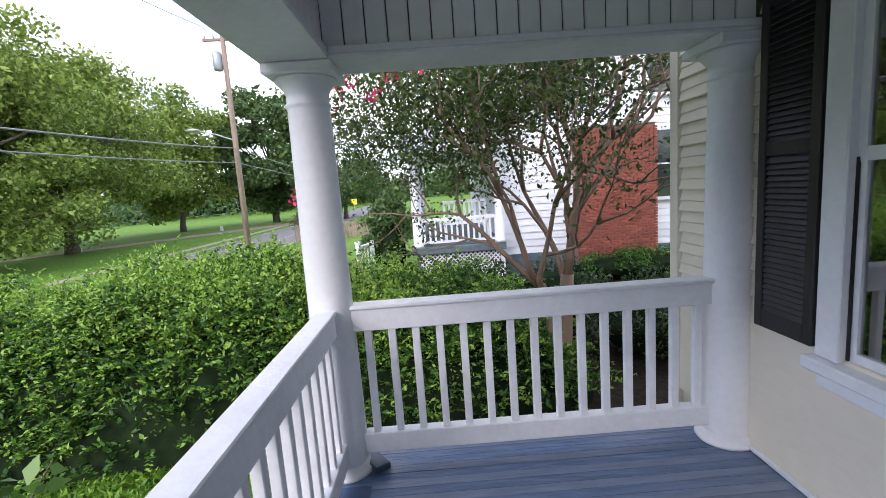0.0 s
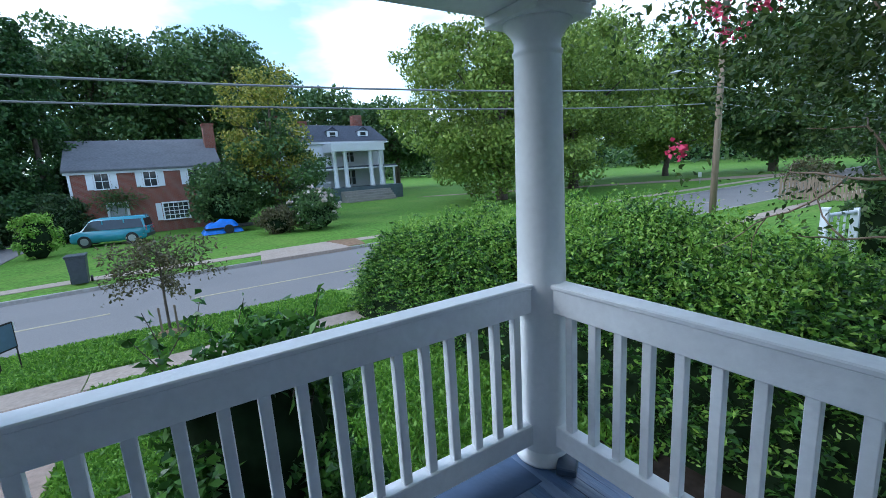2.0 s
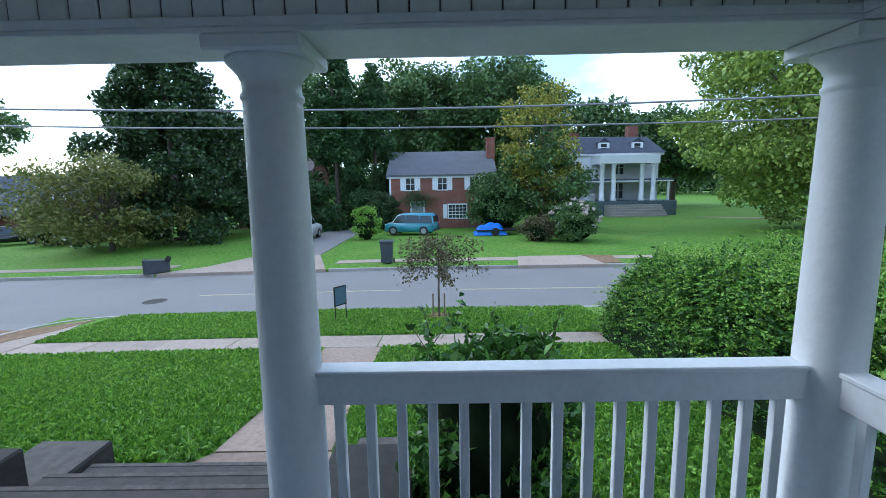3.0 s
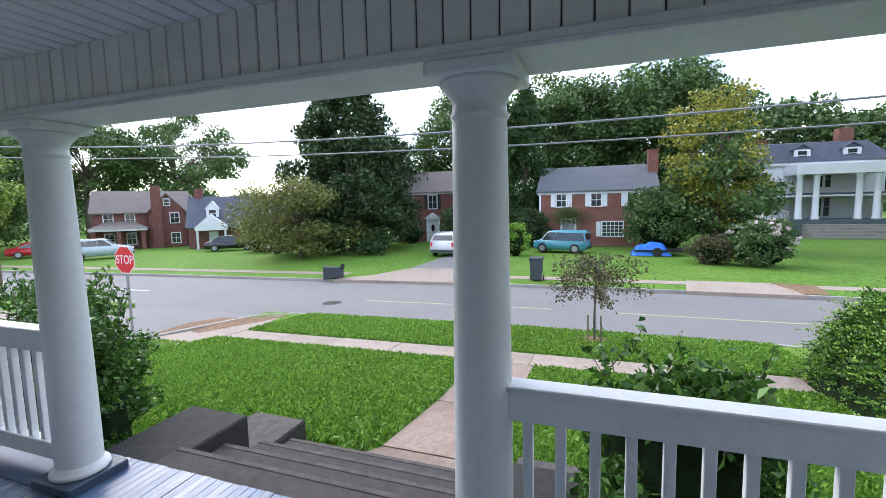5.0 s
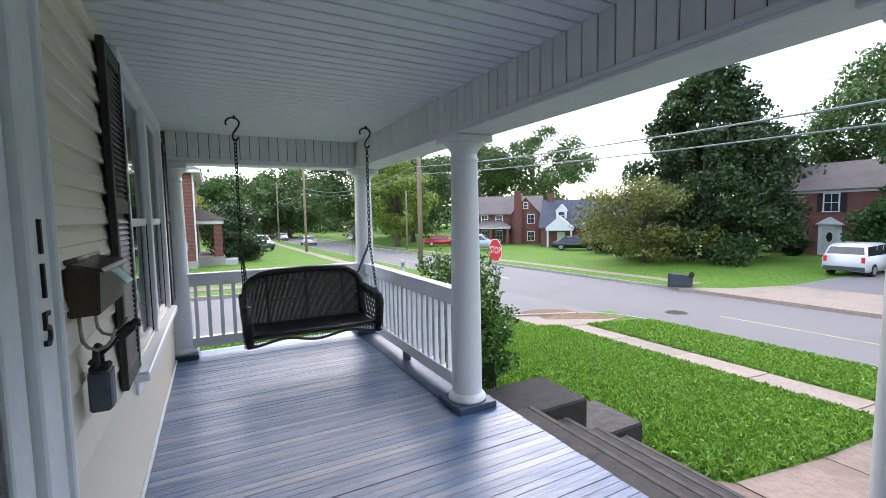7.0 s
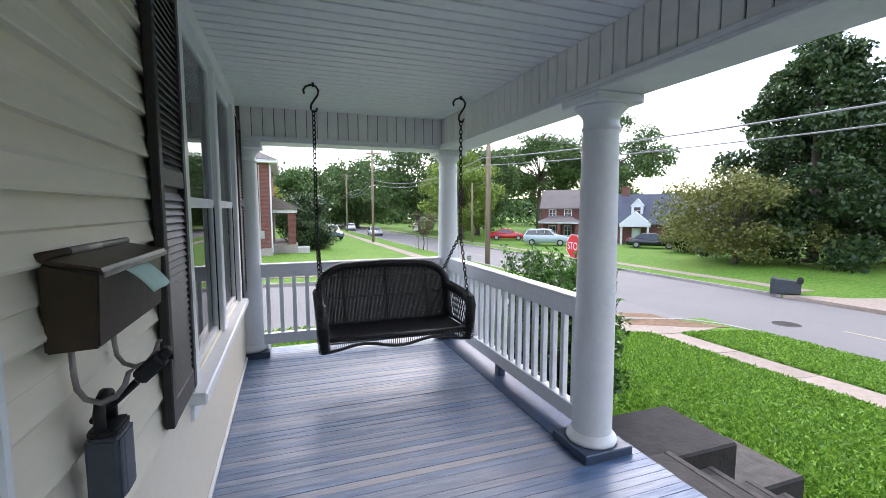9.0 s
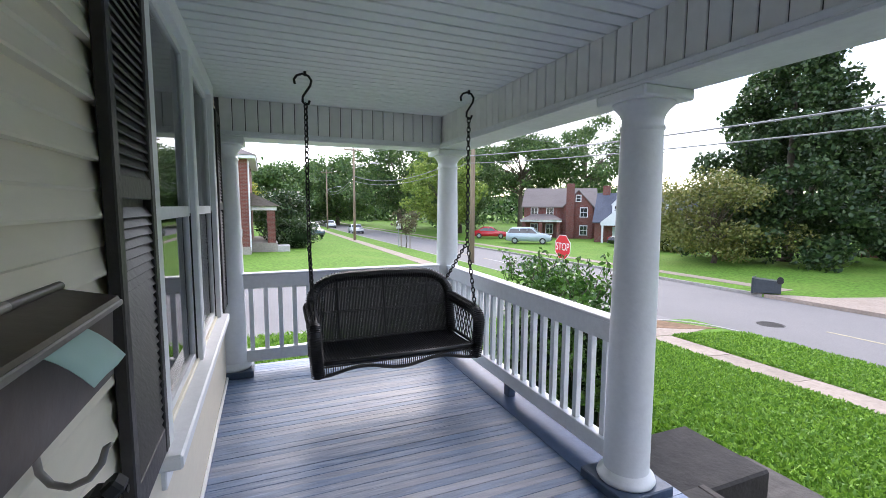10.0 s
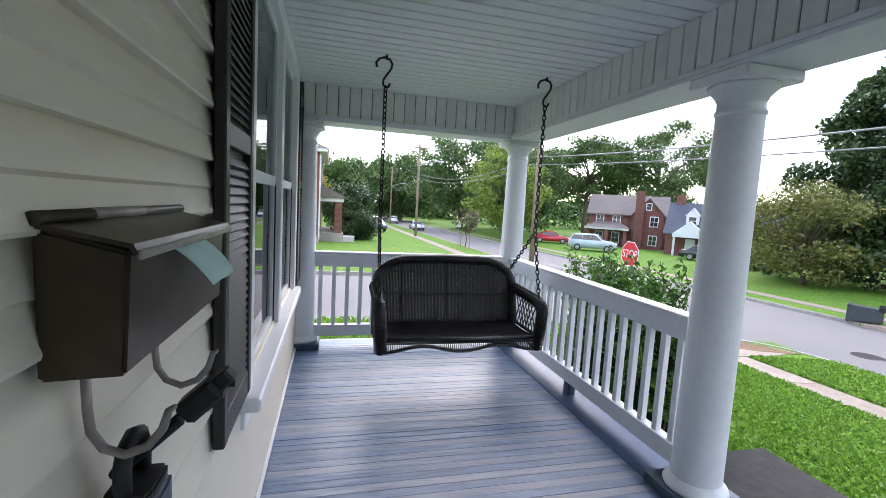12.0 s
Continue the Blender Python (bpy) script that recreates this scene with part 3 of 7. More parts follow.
def column(x, y, plinth=True, label="white painted round wooden porch column"):
    c = thing("porch_column", x, y, 0.0, label, "column", group="porch columns")
    z0 = 0.055 if plinth else 0.0
    if plinth:
        part("plinth", box(-.165, .165, -.165, .165, .0, .055, .006), FLOOR_EDGE, c, "dark blue square wooden plinth")
    bm = bmesh.new()
    lathe(bm, [(.142, z0), (.148, z0 + .012), (.142, z0 + .030), (.124, z0 + .036), (.119, z0 + .06)], 40)
    part("base", bm, WHITE, c, smooth=True)
    bm = bmesh.new()
    prof = [(.1165, z0 + .05)]
    for i in range(13):
        t = i / 12
        prof.append((.1155 - .016 * t ** 1.6, z0 + .06 + t * (1.86 - z0 - .06)))
    prof += [(.0995, 1.865), (.106, 1.872), (.106, 1.885), (.099, 1.892), (.098, 1.93), (.104, 1.935), (.106, 1.945), (.128, 1.972), (.142, 1.985), (.144, 1.998)]
    lathe(bm, prof, 40)
    part("shaft", bm, WHITE, c, smooth=True)
    part("capital", box(-.158, .158, -.158, .158, 1.998, BEAM_Z - .001, .008), WHITE, c)
    return c


for i, cy in enumerate(COL_Y):
    column(COL_X, cy, plinth=i in (2, 3))
column(-.30, 0.0, False, "white painted column against the house wall")
column(-.30, COL_Y[3], True, "white painted column against the house wall")


def railing(x0, y0, x1, y1, n, label):
    """Rail between two columns: cap, top rail, bottom rail and n square balusters."""
    L = math.hypot(x1 - x0, y1 - y0)
    r = thing("porch_railing", x0, y0, 0, label, "railing", math.degrees(math.atan2(y1 - y0, x1 - x0)), "porch railings")
    part("top_rail", box(0, L, -.038, .038, RAIL_Z - .135, RAIL_Z - .022, .004), WHITE_OLD, r)
    part("cap_board", box(0, L, -.05, .05, RAIL_Z - .022, RAIL_Z, .005), WHITE_OLD, r)
    part("bottom_rail", box(0, L, -.035, .035, .095, .20, .004), WHITE_OLD, r)
    me = None
    for i in range(n):
        x = (i + .62) * L / (n + .24)
        if me is None:
            b = part("baluster", box(-.019, .019, -.019, .019, .1985, RAIL_Z - .134, .003), WHITE_OLD, r)
            me = b.data
        else:
            b = new("baluster", me)
            b.parent = r
        b.location.x = x
    return r


def rail_foot(r, x):
    bm = box(-.04, .04, -.03, .03, 0.0, .10, .006)
    o = part("rail_foot", bm, FLOOR_EDGE, r, "dark blue wooden foot under the rail")
    o.location.x = x


railing(COL_X + .1, 0, -.385, 0, 15, "white wooden porch railing with square balusters")
railing(COL_X, COL_Y[1] + .1, COL_X, -.1, 15, "white wooden front porch railing with square balusters")
rail_foot(railing(COL_X, COL_Y[3] + .1, COL_X, COL_Y[2] - .1, 19, "white wooden front porch railing beside the swing"), 1.2)
for y in (COL_Y[2], COL_Y[0]):
    far = COL_Y[3] if y == COL_Y[2] else COL_Y[1]
    tagged(part("floor_border", box(-2.46, -2.20, far + .17, y - .17, -.004, .006, .003), BORDER), "smooth blue painted border board under the rail", "border board", kind="structure")
railing(COL_X + .1, COL_Y[3], -.385, COL_Y[3], 15, "white wooden end railing behind the swing")

# broken foot board at the corner column
p = thing("loose_board", -2.22, .02, .0, "dark broken piece of board by the column", "board", 35)
part("board", box(-.04, .05, -.11, .09, .002, .04, .006), FLOOR_EDGE, p)

# ---- house wall with its openings ----
WIN_Z0, WIN_Z1 = .68, 2.27
OPEN = [(-1.90, -.60, WIN_Z0, WIN_Z1), (-2.97, -2.07, 0.02, 2.10), (-6.37, -4.53, WIN_Z0, WIN_Z1)]   # y0, y1, z0, z1
CASED = [(-2.00, -.50, .60, 2.36), (-3.11, -1.97, -.1, 2.22), (-6.475, -4.425, .60, 2.36)]
W_N, W_S = 0.62, -7.30


def wall_blocks():
    w = tagged(new("wall_front"), "beige lap-sided front wall of the house", "wall", kind="structure")
    bm = bmesh.new()
    ys = sorted({W_S, W_N, *[v for o in OPEN for v in o[:2]]})
    for a, b in zip(ys, ys[1:]):
        o = next((o for o in OPEN if o[0] <= a and b <= o[1]), None)
        if o:
            bx(bm, WALL_X + .025, 0, a, b, -1.1, o[2])
            bx(bm, WALL_X + .025, 0, a, b, o[3], 5.6)
        else:
            bx(bm, WALL_X + .025, 0, a, b, -1.1, 5.6)
    part("wall_body", bm, VINYL, w)
    # smooth boarding up to the sills
    for a, b in ((W_S, CASED[1][0]), (CASED[1][1], W_N - .09)):
        part("lower_panel", box(WALL_X - .004, WALL_X + .024, a + .001, b - .001, .022, .674, .003), VINYL, w, "smooth beige panel below the sills")
    # lap boards, cut round the casings
    z = .677
    step = .131
    while z < CEIL_Z:
        spans = [(W_S, W_N - .09)]
        for c in CASED:
            if z + step > c[2] and z < c[3]:
                new_spans = []
                for s in spans:
                    if c[0] > s[0]:
                        new_spans.append((s[0], min(c[0], s[1])))
                    if c[1] < s[1]:
                        new_spans.append((max(c[1], s[0]), s[1]))
                spans = [s for s in new_spans if s[1] - s[0] > .02]
        for s in spans:
            bm = bmesh.new()
            f = WALL_X
            extrude_y(bm, [(f + .024, z), (f - .012, z), (f - .0135, z + .006), (f - .010, z + .016), (f + .002, z + .060), (f - .005, z + .066), (f + .012, z + step), (f + .024, z + step)], s[0] + .001, s[1] - .001)
            part("siding_board", bm, VINYL, w)
        z += step
    z = -1.0
    # corner boards and the skirting strip
    part("corner_board", box(WALL_X - .02, WALL_X + .06, W_N - .088, W_N, -1.0, 5.5, .004), VINYL, w, "beige vinyl corner trim")
    tagged(part("baseboard", box(WALL_X - .022, WALL_X - .005, -7.1, .15, .004, .03, .004), WHITE_OLD), "thin pale strip along the foot of the wall", "trim", kind="structure")
    # the body of the house behind, closed
    bm = bmesh.new()
    bx(bm, 0, 8, W_S, W_S + .15, -1.1, 5.6)
    bx(bm, 0, 8, W_N - .15, W_N, -1.1, 5.6)
    bx(bm, 7.85, 8, W_S, W_N, -1.1, 5.6)
    tagged(part("wall_sides", bm, VINYL), "beige side and rear walls of the house", "wall", kind="structure")
    tagged(part("room_floor", box(0, 7.85, W_S + .15, W_N - .15, -.1, .0), ROOM), "plain floor inside the house", "floor", kind="structure")
    tagged(part("room_ceiling", box(0, 7.85, W_S + .15, W_N - .15, 2.5, 2.6), ROOM), "plain ceiling inside the house", "ceiling", kind="structure")
    tagged(part("room_wall", box(2.6, 2.75, W_S + .15, W_N - .15, 0, 2.5), ROOM), "plain wall inside the house", "wall", kind="structure")
    bm = bmesh.new()
    prism(bm, [(-.8, W_S - .4), (8.4, W_S - .4), (8.4, W_N + .4), (-.8, W_N + .4)], 5.6, lambda x, y: 5.75 + max(0, 2.2 - abs(x - 3.8) * .45))
    tagged(part("house_roof", bm, SHINGLE), "grey shingle house roof", "roof", kind="structure")


wall_blocks()


def window_unit(name, y0, y1, z0, z1, label):
    """Cased pair of sash windows in the front wall, from y0 to y1."""
    w = tagged(new(name), label, "window", kind="structure")
    f = WALL_X
    for a, b in ((y0 - .105, y0), (y1, y1 + .105)):
        part("casing", box(f - .03, f + .05, a, b, z0 - .02, z1 + .09, .005), WHITE, w)
    part("casing", box(f - .032, f + .05, y0 - .105, y1 + .105, z1 + .0, z1 + .088, .005), WHITE, w)
    part("window_sill", box(f - .075, f + .06, y0 - .125, y1 + .125, z0 - .075, z0 - .022, .008), WHITE, w)
    part("apron", box(f - .02, f + .03, y0 - .1, y1 + .1, z0 - .15, z0 - .0755, .004), WHITE, w)
    mid = (y0 + y1) / 2
    part("mullion", box(f - .025, f + .05, mid - .05, mid + .05, z0 - .02, z1, .005), WHITE, w)
    zm = z0 + (z1 - z0) * .485
    for a, b in ((y0, mid - .05), (mid + .05, y1)):
        for (za, zb, xs) in ((zm - .015, z1, f + .005), (z0 - .02, zm + .02, f + .0105)):
            s = part("sash", box(xs, xs + .028, a, a + .035, za, zb), WHITE_OLD, w)
            bm = bmesh.new()
            bx(bm, xs, xs + .028, b - .035, b, za, zb)
            bx(bm, xs + .001, xs + .027, a + .034, b - .034, zb - .035, zb)
            bx(bm, xs + .001, xs + .027, a + .034, b - .034, za, za + .05)
            part("sash", bm, WHITE_OLD, w)
            if xs > f + .008:
                for q0, q1, q2, q3 in ((a, a + .012, z0 - .02, zm), (b - .012, b, z0 - .02, zm), (a, b, z0 - .022, z0 - .008)):
                    part("screen_edge", box(f + .0025, f + .0085, q0, q1, q2, q3), RUBBER, w, "black insect screen edge")
            g = part("pane", box(xs + .012, xs + .016, a + .034, b - .034, za + .049, zb - .034), GLASS, w)
            g.visible_shadow = False
        bm = bmesh.new()
        nfold = 26
        pts0 = [(f + .20 + .018 * math.sin(i * 1.7), a + (b - a) * i / nfold) for i in range(nfold + 1)]
        lo = [bm.verts.new((x, y, z0 - .02)) for x, y in pts0]
        hi = [bm.verts.new((x, y, z1)) for x, y in pts0]
        for i in range(nfold):
            bm.faces.new((lo[i], lo[i + 1], hi[i + 1], hi[i]))
        c = part("curtain", bm, CURTAIN, w, "pale hanging curtain behind the glass", smooth=True)
        bmod = c.modifiers.new("thickness", "SOLIDIFY")
        bmod.thickness = .004
    return w


window_unit("window_1", OPEN[0][0], OPEN[0][1], WIN_Z0, WIN_Z1, "white cased pair of sash windows with pale curtains")
window_unit("window_2", OPEN[2][0], OPEN[2][1], WIN_Z0, WIN_Z1, "white cased pair of sash windows beside the mailbox")


def blind(y0, y1):
    b = thing("window_blind", WALL_X + .1, (y0 + y1) / 2, WIN_Z0, "pale slatted window blind partly raised", "blind")
    me = None
    for i in range(14):
        if me is None:
            s = part("slat", box(-.004, .012, (y0 - y1) / 2, (y1 - y0) / 2, 0, .004), WHITE_OLD, b)
            me = s.data
        else:
            s = new("slat", me)
            s.parent = b
        s.location.z = .05 + i * .022
    part("cord", box(0, .004, -.3, -.296, 0, WIN_Z1 - WIN_Z0), WHITE_OLD, b)


blind(-1.18, -.66)


def shutter(y0, y1, z0, z1):
    s = thing("window_shutter", WALL_X - .012, y0, z0, "dark brown-black louvred window shutter on the wall", "shutter", group="window shutters")
    W, H, d = y1 - y0, z1 - z0, .03
    st = .045
    part("stile", box(-d, 0, 0, st, 0, H, .004), SHUT, s)
    part("stile", box(-d, 0, W - st, W, 0, H, .004), SHUT, s)
    rails = [(0, .085), (H * .515, H * .515 + .06), (H - .07, H)]
    for a, b in rails:
        part("rail", box(-d + .002, -.001, st, W - st, a, b, .003), SHUT, s)
    part("backing", box(-.006, -.001, st, W - st, .08, H - .06), SHUT, s)
    me = None
    for (a, b) in ((rails[0][1], rails[1][0]), (rails[1][1], rails[2][0])):
        z = a + .012
        while z < b - .012:
            if me is None:
                bm = bmesh.new()
                extrude_y(bm, [(-.026, -.012), (-.022, -.015), (-.008, .012), (-.012, .015)], st - .001, W - st + .001)
                o = part("louvre", bm, SHUT, s)
                me = o.data
            else:
                o = new("louvre", me)
                o.parent = s
            o.location.z = z
            z += .026
    return s


shutter(-.49, -.17, .69, 2.23)
shutter(-4.40, -4.01, .70, 2.27)
shutter(-6.82, -6.485, .66, 2.20)


def front_door():
    d = tagged(new("door_1"), "closed white storm door with pale casing", "door", kind="structure")
    y0, y1, z0, z1 = OPEN[1]
    f = WALL_X
    for a, b in ((y0 - .14, y0 + .0), (y1, y1 + .10)):
        part("casing", box(f - .035, f + .05, a, b, 0, z1 + .1, .006), WHITE, d)
    part("casing", box(f - .036, f + .05, y0 - .14, y1 + .1, z1, z1 + .1, .006), WHITE, d)
    part("backband", box(f - .05, f - .0, y0 - .165, y0 - .14, 0, z1 + .1, .005), WHITE, d)
    for a, b, c, e in ((y0 + .01, y0 + .12, .03, z1), (y1 - .12, y1 - .01, .03, z1), (y0 + .12, y1 - .12, .03, .3), (y0 + .12, y1 - .12, z1 - .12, z1)):
        part("door_stile", box(f - .012, f + .02, a, b, c, e, .004), WHITE_OLD, d)
    g = part("door_glass", box(f, f + .005, y0 + .12, y1 - .12, .3, z1 - .12), GLASS, d)
    g.visible_shadow = False
    part("door_leaf", box(f + .12, f + .165, y0, y1, .02, z1), WHITE_OLD, d)
    tagged(part("threshold", box(f - .06, f + .1, y0, y1, 0.003, .03, .004), GALV, d))
    for ch, z in (("1", 1.435), ("1", 1.325), ("5", 1.205)):
        text_mesh("house_number", ch, .125, IRON, d, Matrix.Translation((f - .0385, -3.035, z)) @ Euler((radians(90), 0, radians(-90))).to_matrix().to_4x4(), .004)


front_door()

# ---- concrete steps and their cheek blocks ----
def steps():
    z0 = land(-3)
    s = thing("front_steps", -2.6, -3.4, z0, "grey weathered concrete porch steps", "steps")
    for i in range(4):
        x1 = -i * .40
        zt = -.19 * (i + 1) - z0
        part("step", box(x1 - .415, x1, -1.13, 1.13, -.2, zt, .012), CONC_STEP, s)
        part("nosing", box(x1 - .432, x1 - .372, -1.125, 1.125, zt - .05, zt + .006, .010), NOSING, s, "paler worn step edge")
    for ya, yb in ((-5.20, -4.54), (-2.26, -1.66)):
        c = thing("step_cheek_block", -2.6, (ya + yb) / 2, z0, "dark stained stepped concrete block beside the steps", "concrete block", group="step blocks")
        h = (yb - ya) / 2
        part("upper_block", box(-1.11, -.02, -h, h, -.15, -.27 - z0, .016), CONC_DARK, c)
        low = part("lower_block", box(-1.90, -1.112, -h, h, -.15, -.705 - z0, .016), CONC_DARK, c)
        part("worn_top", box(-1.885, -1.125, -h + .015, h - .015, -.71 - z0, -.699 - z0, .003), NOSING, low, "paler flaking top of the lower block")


steps()
path = tagged(new("front_path"), "cracked pinkish concrete front path slabs", "path", kind="structure")
edge = [(-4.22, -4.48, -2.30), (-4.42, -4.02, -2.45), (-4.75, -3.76, -2.60), (-6.3, -3.70, -2.66), (-7.7, -3.74, -2.67), (-8.74, -3.78, -2.68)]
for (xa, a0, a1), (xb, b0, b1) in zip(edge, edge[1:]):
    bm = draped([(xa - .012, a0), (xb + .012, b0), (xb + .012, b1), (xa - .012, a1)], .1, .018)
    part("slab", bm, CONC, path)

# ---- porch swing ----
def chain(bm, a, b, pitch=.040, r=.0050):
    a, b = Vector(a), Vector(b)
    d = b - a
    n = max(2, round(d.length / pitch))
    d.normalize()
    u = d.orthogonal().normalized()
    w = d.cross(u)
    for i in range(n):
        c = a + d * (i + .5) * ((b - a).length / n)
        e = u if i % 2 else w
        L, W = pitch * .66, .0135
        pts = [c + d * L * math.cos(t) + e * W * math.sin(t) for t in [k * math.pi / 5 for k in range(10)]]
        tube(bm, pts, r, 5, True)


def porch_swing():
    K, OZ = .87, .085
    s = thing("porch_swing", -1.480, -5.96, OZ, "black wicker two-seat porch swing hanging on chains", "swing")
    s.scale = (K * 1.07, K, K)
    back_y = lambda z: -.24 - (z - .42) * .22
    # frame round the back
    arch = []
    for k in range(5):
        arch.append((-.615, .40 + k * .09))
    for k in range(1, 8):
        t = math.pi - k * math.pi / 16
        arch.append((-.615 + .26 * (1 - math.cos(math.pi - t)), .76 + .21 * math.sin(math.pi - t)))
    arch.append((-.30, .975))
    top = arch + [(0, .985)] + [(-x, z) for x, z in arch[::-1]]
    bm = bmesh.new()
    tube(bm, [(x, back_y(z), z) for x, z in top], .040, 10)
    rim = part("back_frame", bm, BLACK, s, smooth=True)
    # woven wrap of the rim
    bm = bmesh.new()
    P = [Vector((x, back_y(z), z)) for x, z in top]
    for a, b in zip(P, P[1:]):
        n = max(2, int((b - a).length / .017))
        d = (b - a).normalized()
        u = d.orthogonal().normalized()
        w = d.cross(u)
        for i in range(n):
            c = a.lerp(b, i / n)
            tube(bm, [c + (u * math.cos(t) + w * math.sin(t)) * .043 + d * .006 * (k / 8 - .5) for k, t in enumerate([k * math.pi / 4 for k in range(8)])], .0055, 4, True)
    part("rim_wrap", bm, BLACK, rim)["kind"] = "stuff"

    def zmax(x):
        x = abs(x)
        for (x0, z0), (x1, z1) in zip(arch[4:], arch[5:] + [(0, .985)]):
            if -x1 <= x <= -x0:
                t = (-x0 - x) / max(1e-6, (x1 - x0))
                return z0 + (z1 - z0) * t
        return .975
    bm = bmesh.new()
    n = 92
    for i in range(n):
        x = -.585 + 1.17 * i / (n - 1)
        zt = zmax(x)
        tube(bm, [(x, back_y(.40), .40), (x, back_y((.4 + zt) / 2) - .004, (.4 + zt) / 2), (x, back_y(zt), zt)], .0065, 5)
    part("back_reeds", bm, BLACK, s)["kind"] = "stuff"
    for z in (.405, .418, .431, .66, .672, .86, .87):
        w = .60 if z < .8 else .52
        bm = bmesh.new()
        tube(bm, [(-w, back_y(z) + .005, z), (0, back_y(z) + .005, z), (w, back_y(z) + .005, z)], .0055, 5)
        part("back_band", bm, BLACK, s)
    for x in (-.40, .0, .40):
        bm = bmesh.new()
        tube(bm, [(x, back_y(.4) - .006, .4), (x, back_y(.95) - .006, zmax(x))], .013, 6)
        part("back_stay", bm, BLACK, s)
    # seat, woven front to back
    bm = bmesh.new()
    rows_ = []
    for yy_, zz_ in ((-.25, .408), (-.12, .398), (0, .394), (.12, .400), (.24, .412), (.276, .400), (.28, .38)):
        rows_.append([bm.verts.new((-.61 + 1.22 * i / 240, yy_, zz_ + .009 * abs(math.sin(i * math.pi / 4)))) for i in range(241)])
    rows_.append([bm.verts.new((-.61 + 1.22 * i / 240, -.25, .372)) for i in range(241)])
    for p_, q in zip(rows_, rows_[1:]):
        for i in range(240):
            bm.faces.new((p_[i], p_[i + 1], q[i + 1], q[i]))
    part("seat", bm, BLACK, s)
    bm = bmesh.new()
    tube(bm, [(-.63, .275, .402), (0, .285, .402), (.63, .275, .402)], .020, 8)
    front = part("front_rail", bm, BLACK, s, smooth=True)
    bm = bmesh.new()
    low = lambda x: .325 - .045 * abs(math.sin(x / .62 * math.pi)) ** .8 * 0 - (.0 if abs(x) > .6 else .0) - .03 * math.cos(x / .31 * math.pi) * .8
    n = 76
    for i in range(n):
        x = -.62 + 1.24 * i / (n - 1)
        tube(bm, [(x, .276, .40), (x, .276, low(x))], .0042, 4)
    part("apron_reeds", bm, BLACK, front)["kind"] = "stuff"
    bm = bmesh.new()
    tube(bm, [(-.63 + 1.26 * i / 40, .277, low(-.63 + 1.26 * i / 40)) for i in range(41)], .014, 6)
    tube(bm, [(-.63, .277, .372), (.63, .277, .372)], .008, 5)
    part("apron_edge", bm, BLACK, front)
    # arms: rolled top, front leg, lattice side
    for sx in (-1, 1):
        x = sx * .635
        bm = bmesh.new()
        pts = [(x, back_y(.70) + .02, .73), (x * 1.01, -.05, .715), (x * 1.015, .16, .705), (x * 1.02, .25, .685), (x * 1.02, .295, .63), (x * 1.01, .295, .52), (x, .285, .40), (x * .985, .28, .295)]
        tube(bm, pts, [.038, .042, .046, .05, .048, .042, .036, .03], 10)
        arm = part("arm", bm, BLACK, s, smooth=True)
        bm = bmesh.new()
        q = [Vector(p_) for p_ in pts]
        for a, b in zip(q, q[1:]):
            m = max(2, int((b - a).length / .016))
            d = (b - a).normalized()
            u = d.orthogonal().normalized()
            w = d.cross(u)
            for i in range(m):
                c = a.lerp(b, i / m)
                tube(bm, [c + (u * math.cos(t) + w * math.sin(t)) * .0475 for t in [k * math.pi / 4 for k in range(8)]], .005, 4, True)
        part("arm_wrap", bm, BLACK, arm)["kind"] = "stuff"
        bm = bmesh.new()
        for i in range(-3, 9):
            ya, yb = -.22 + i * .06, -.22 + i * .06 + .14
            for y_a, y_b in ((ya, yb), (yb, ya)):
                if -.24 < y_a < .27 and -.24 < y_b < .27:
                    tube(bm, [(x, y_a, .42), (x, (y_a + y_b) / 2, .56), (x, y_b, .69)], .005, 4)
        tube(bm, [(x, -.24, .30), (x, .28, .30)], .013, 6)
        tube(bm, [(x, -.24, .41), (x, .28, .41)], .016, 6)
        tube(bm, [(x, back_y(.42), .30), (x, back_y(.75), .75)], .022, 8)
        part("side_lattice", bm, BLACK, arm)
    # chains and ceiling hooks
    for hx in (.570, -.533):
        bm = bmesh.new()
        z = (CEIL_Z - OZ) / K
        hx /= K
        tube(bm, [(hx, .12, z), (hx, .12, z - .035)], .010, 8)
        curl = ((.068, -.098), (.074, -.066), (.055, -.036), (.018, -.020), (-.022, -.030), (-.042, -.062), (-.034, -.102), (-.006, -.146), (.018, -.186), (.020, -.222), (.002, -.244), (-.020, -.236), (-.028, -.210))
        tube(bm, [(hx + a, .12, z + b) for a, b in curl], .0085, 8)
        part("hook", bm, IRON, s, "dark iron ceiling hook", smooth=True)
        bm = bmesh.new()
        chain(bm, (hx, .12, z - .235), (hx, .12, 1.30))
        ax = .645 if hx > 0 else -.645
        chain(bm, (hx, .12, 1.30), (ax, .22, .735))
        chain(bm, (hx, .12, 1.30), (ax * .93, back_y(.88), .90))
        part("chain", bm, IRON, s, "dark iron swing chain")


porch_swing()

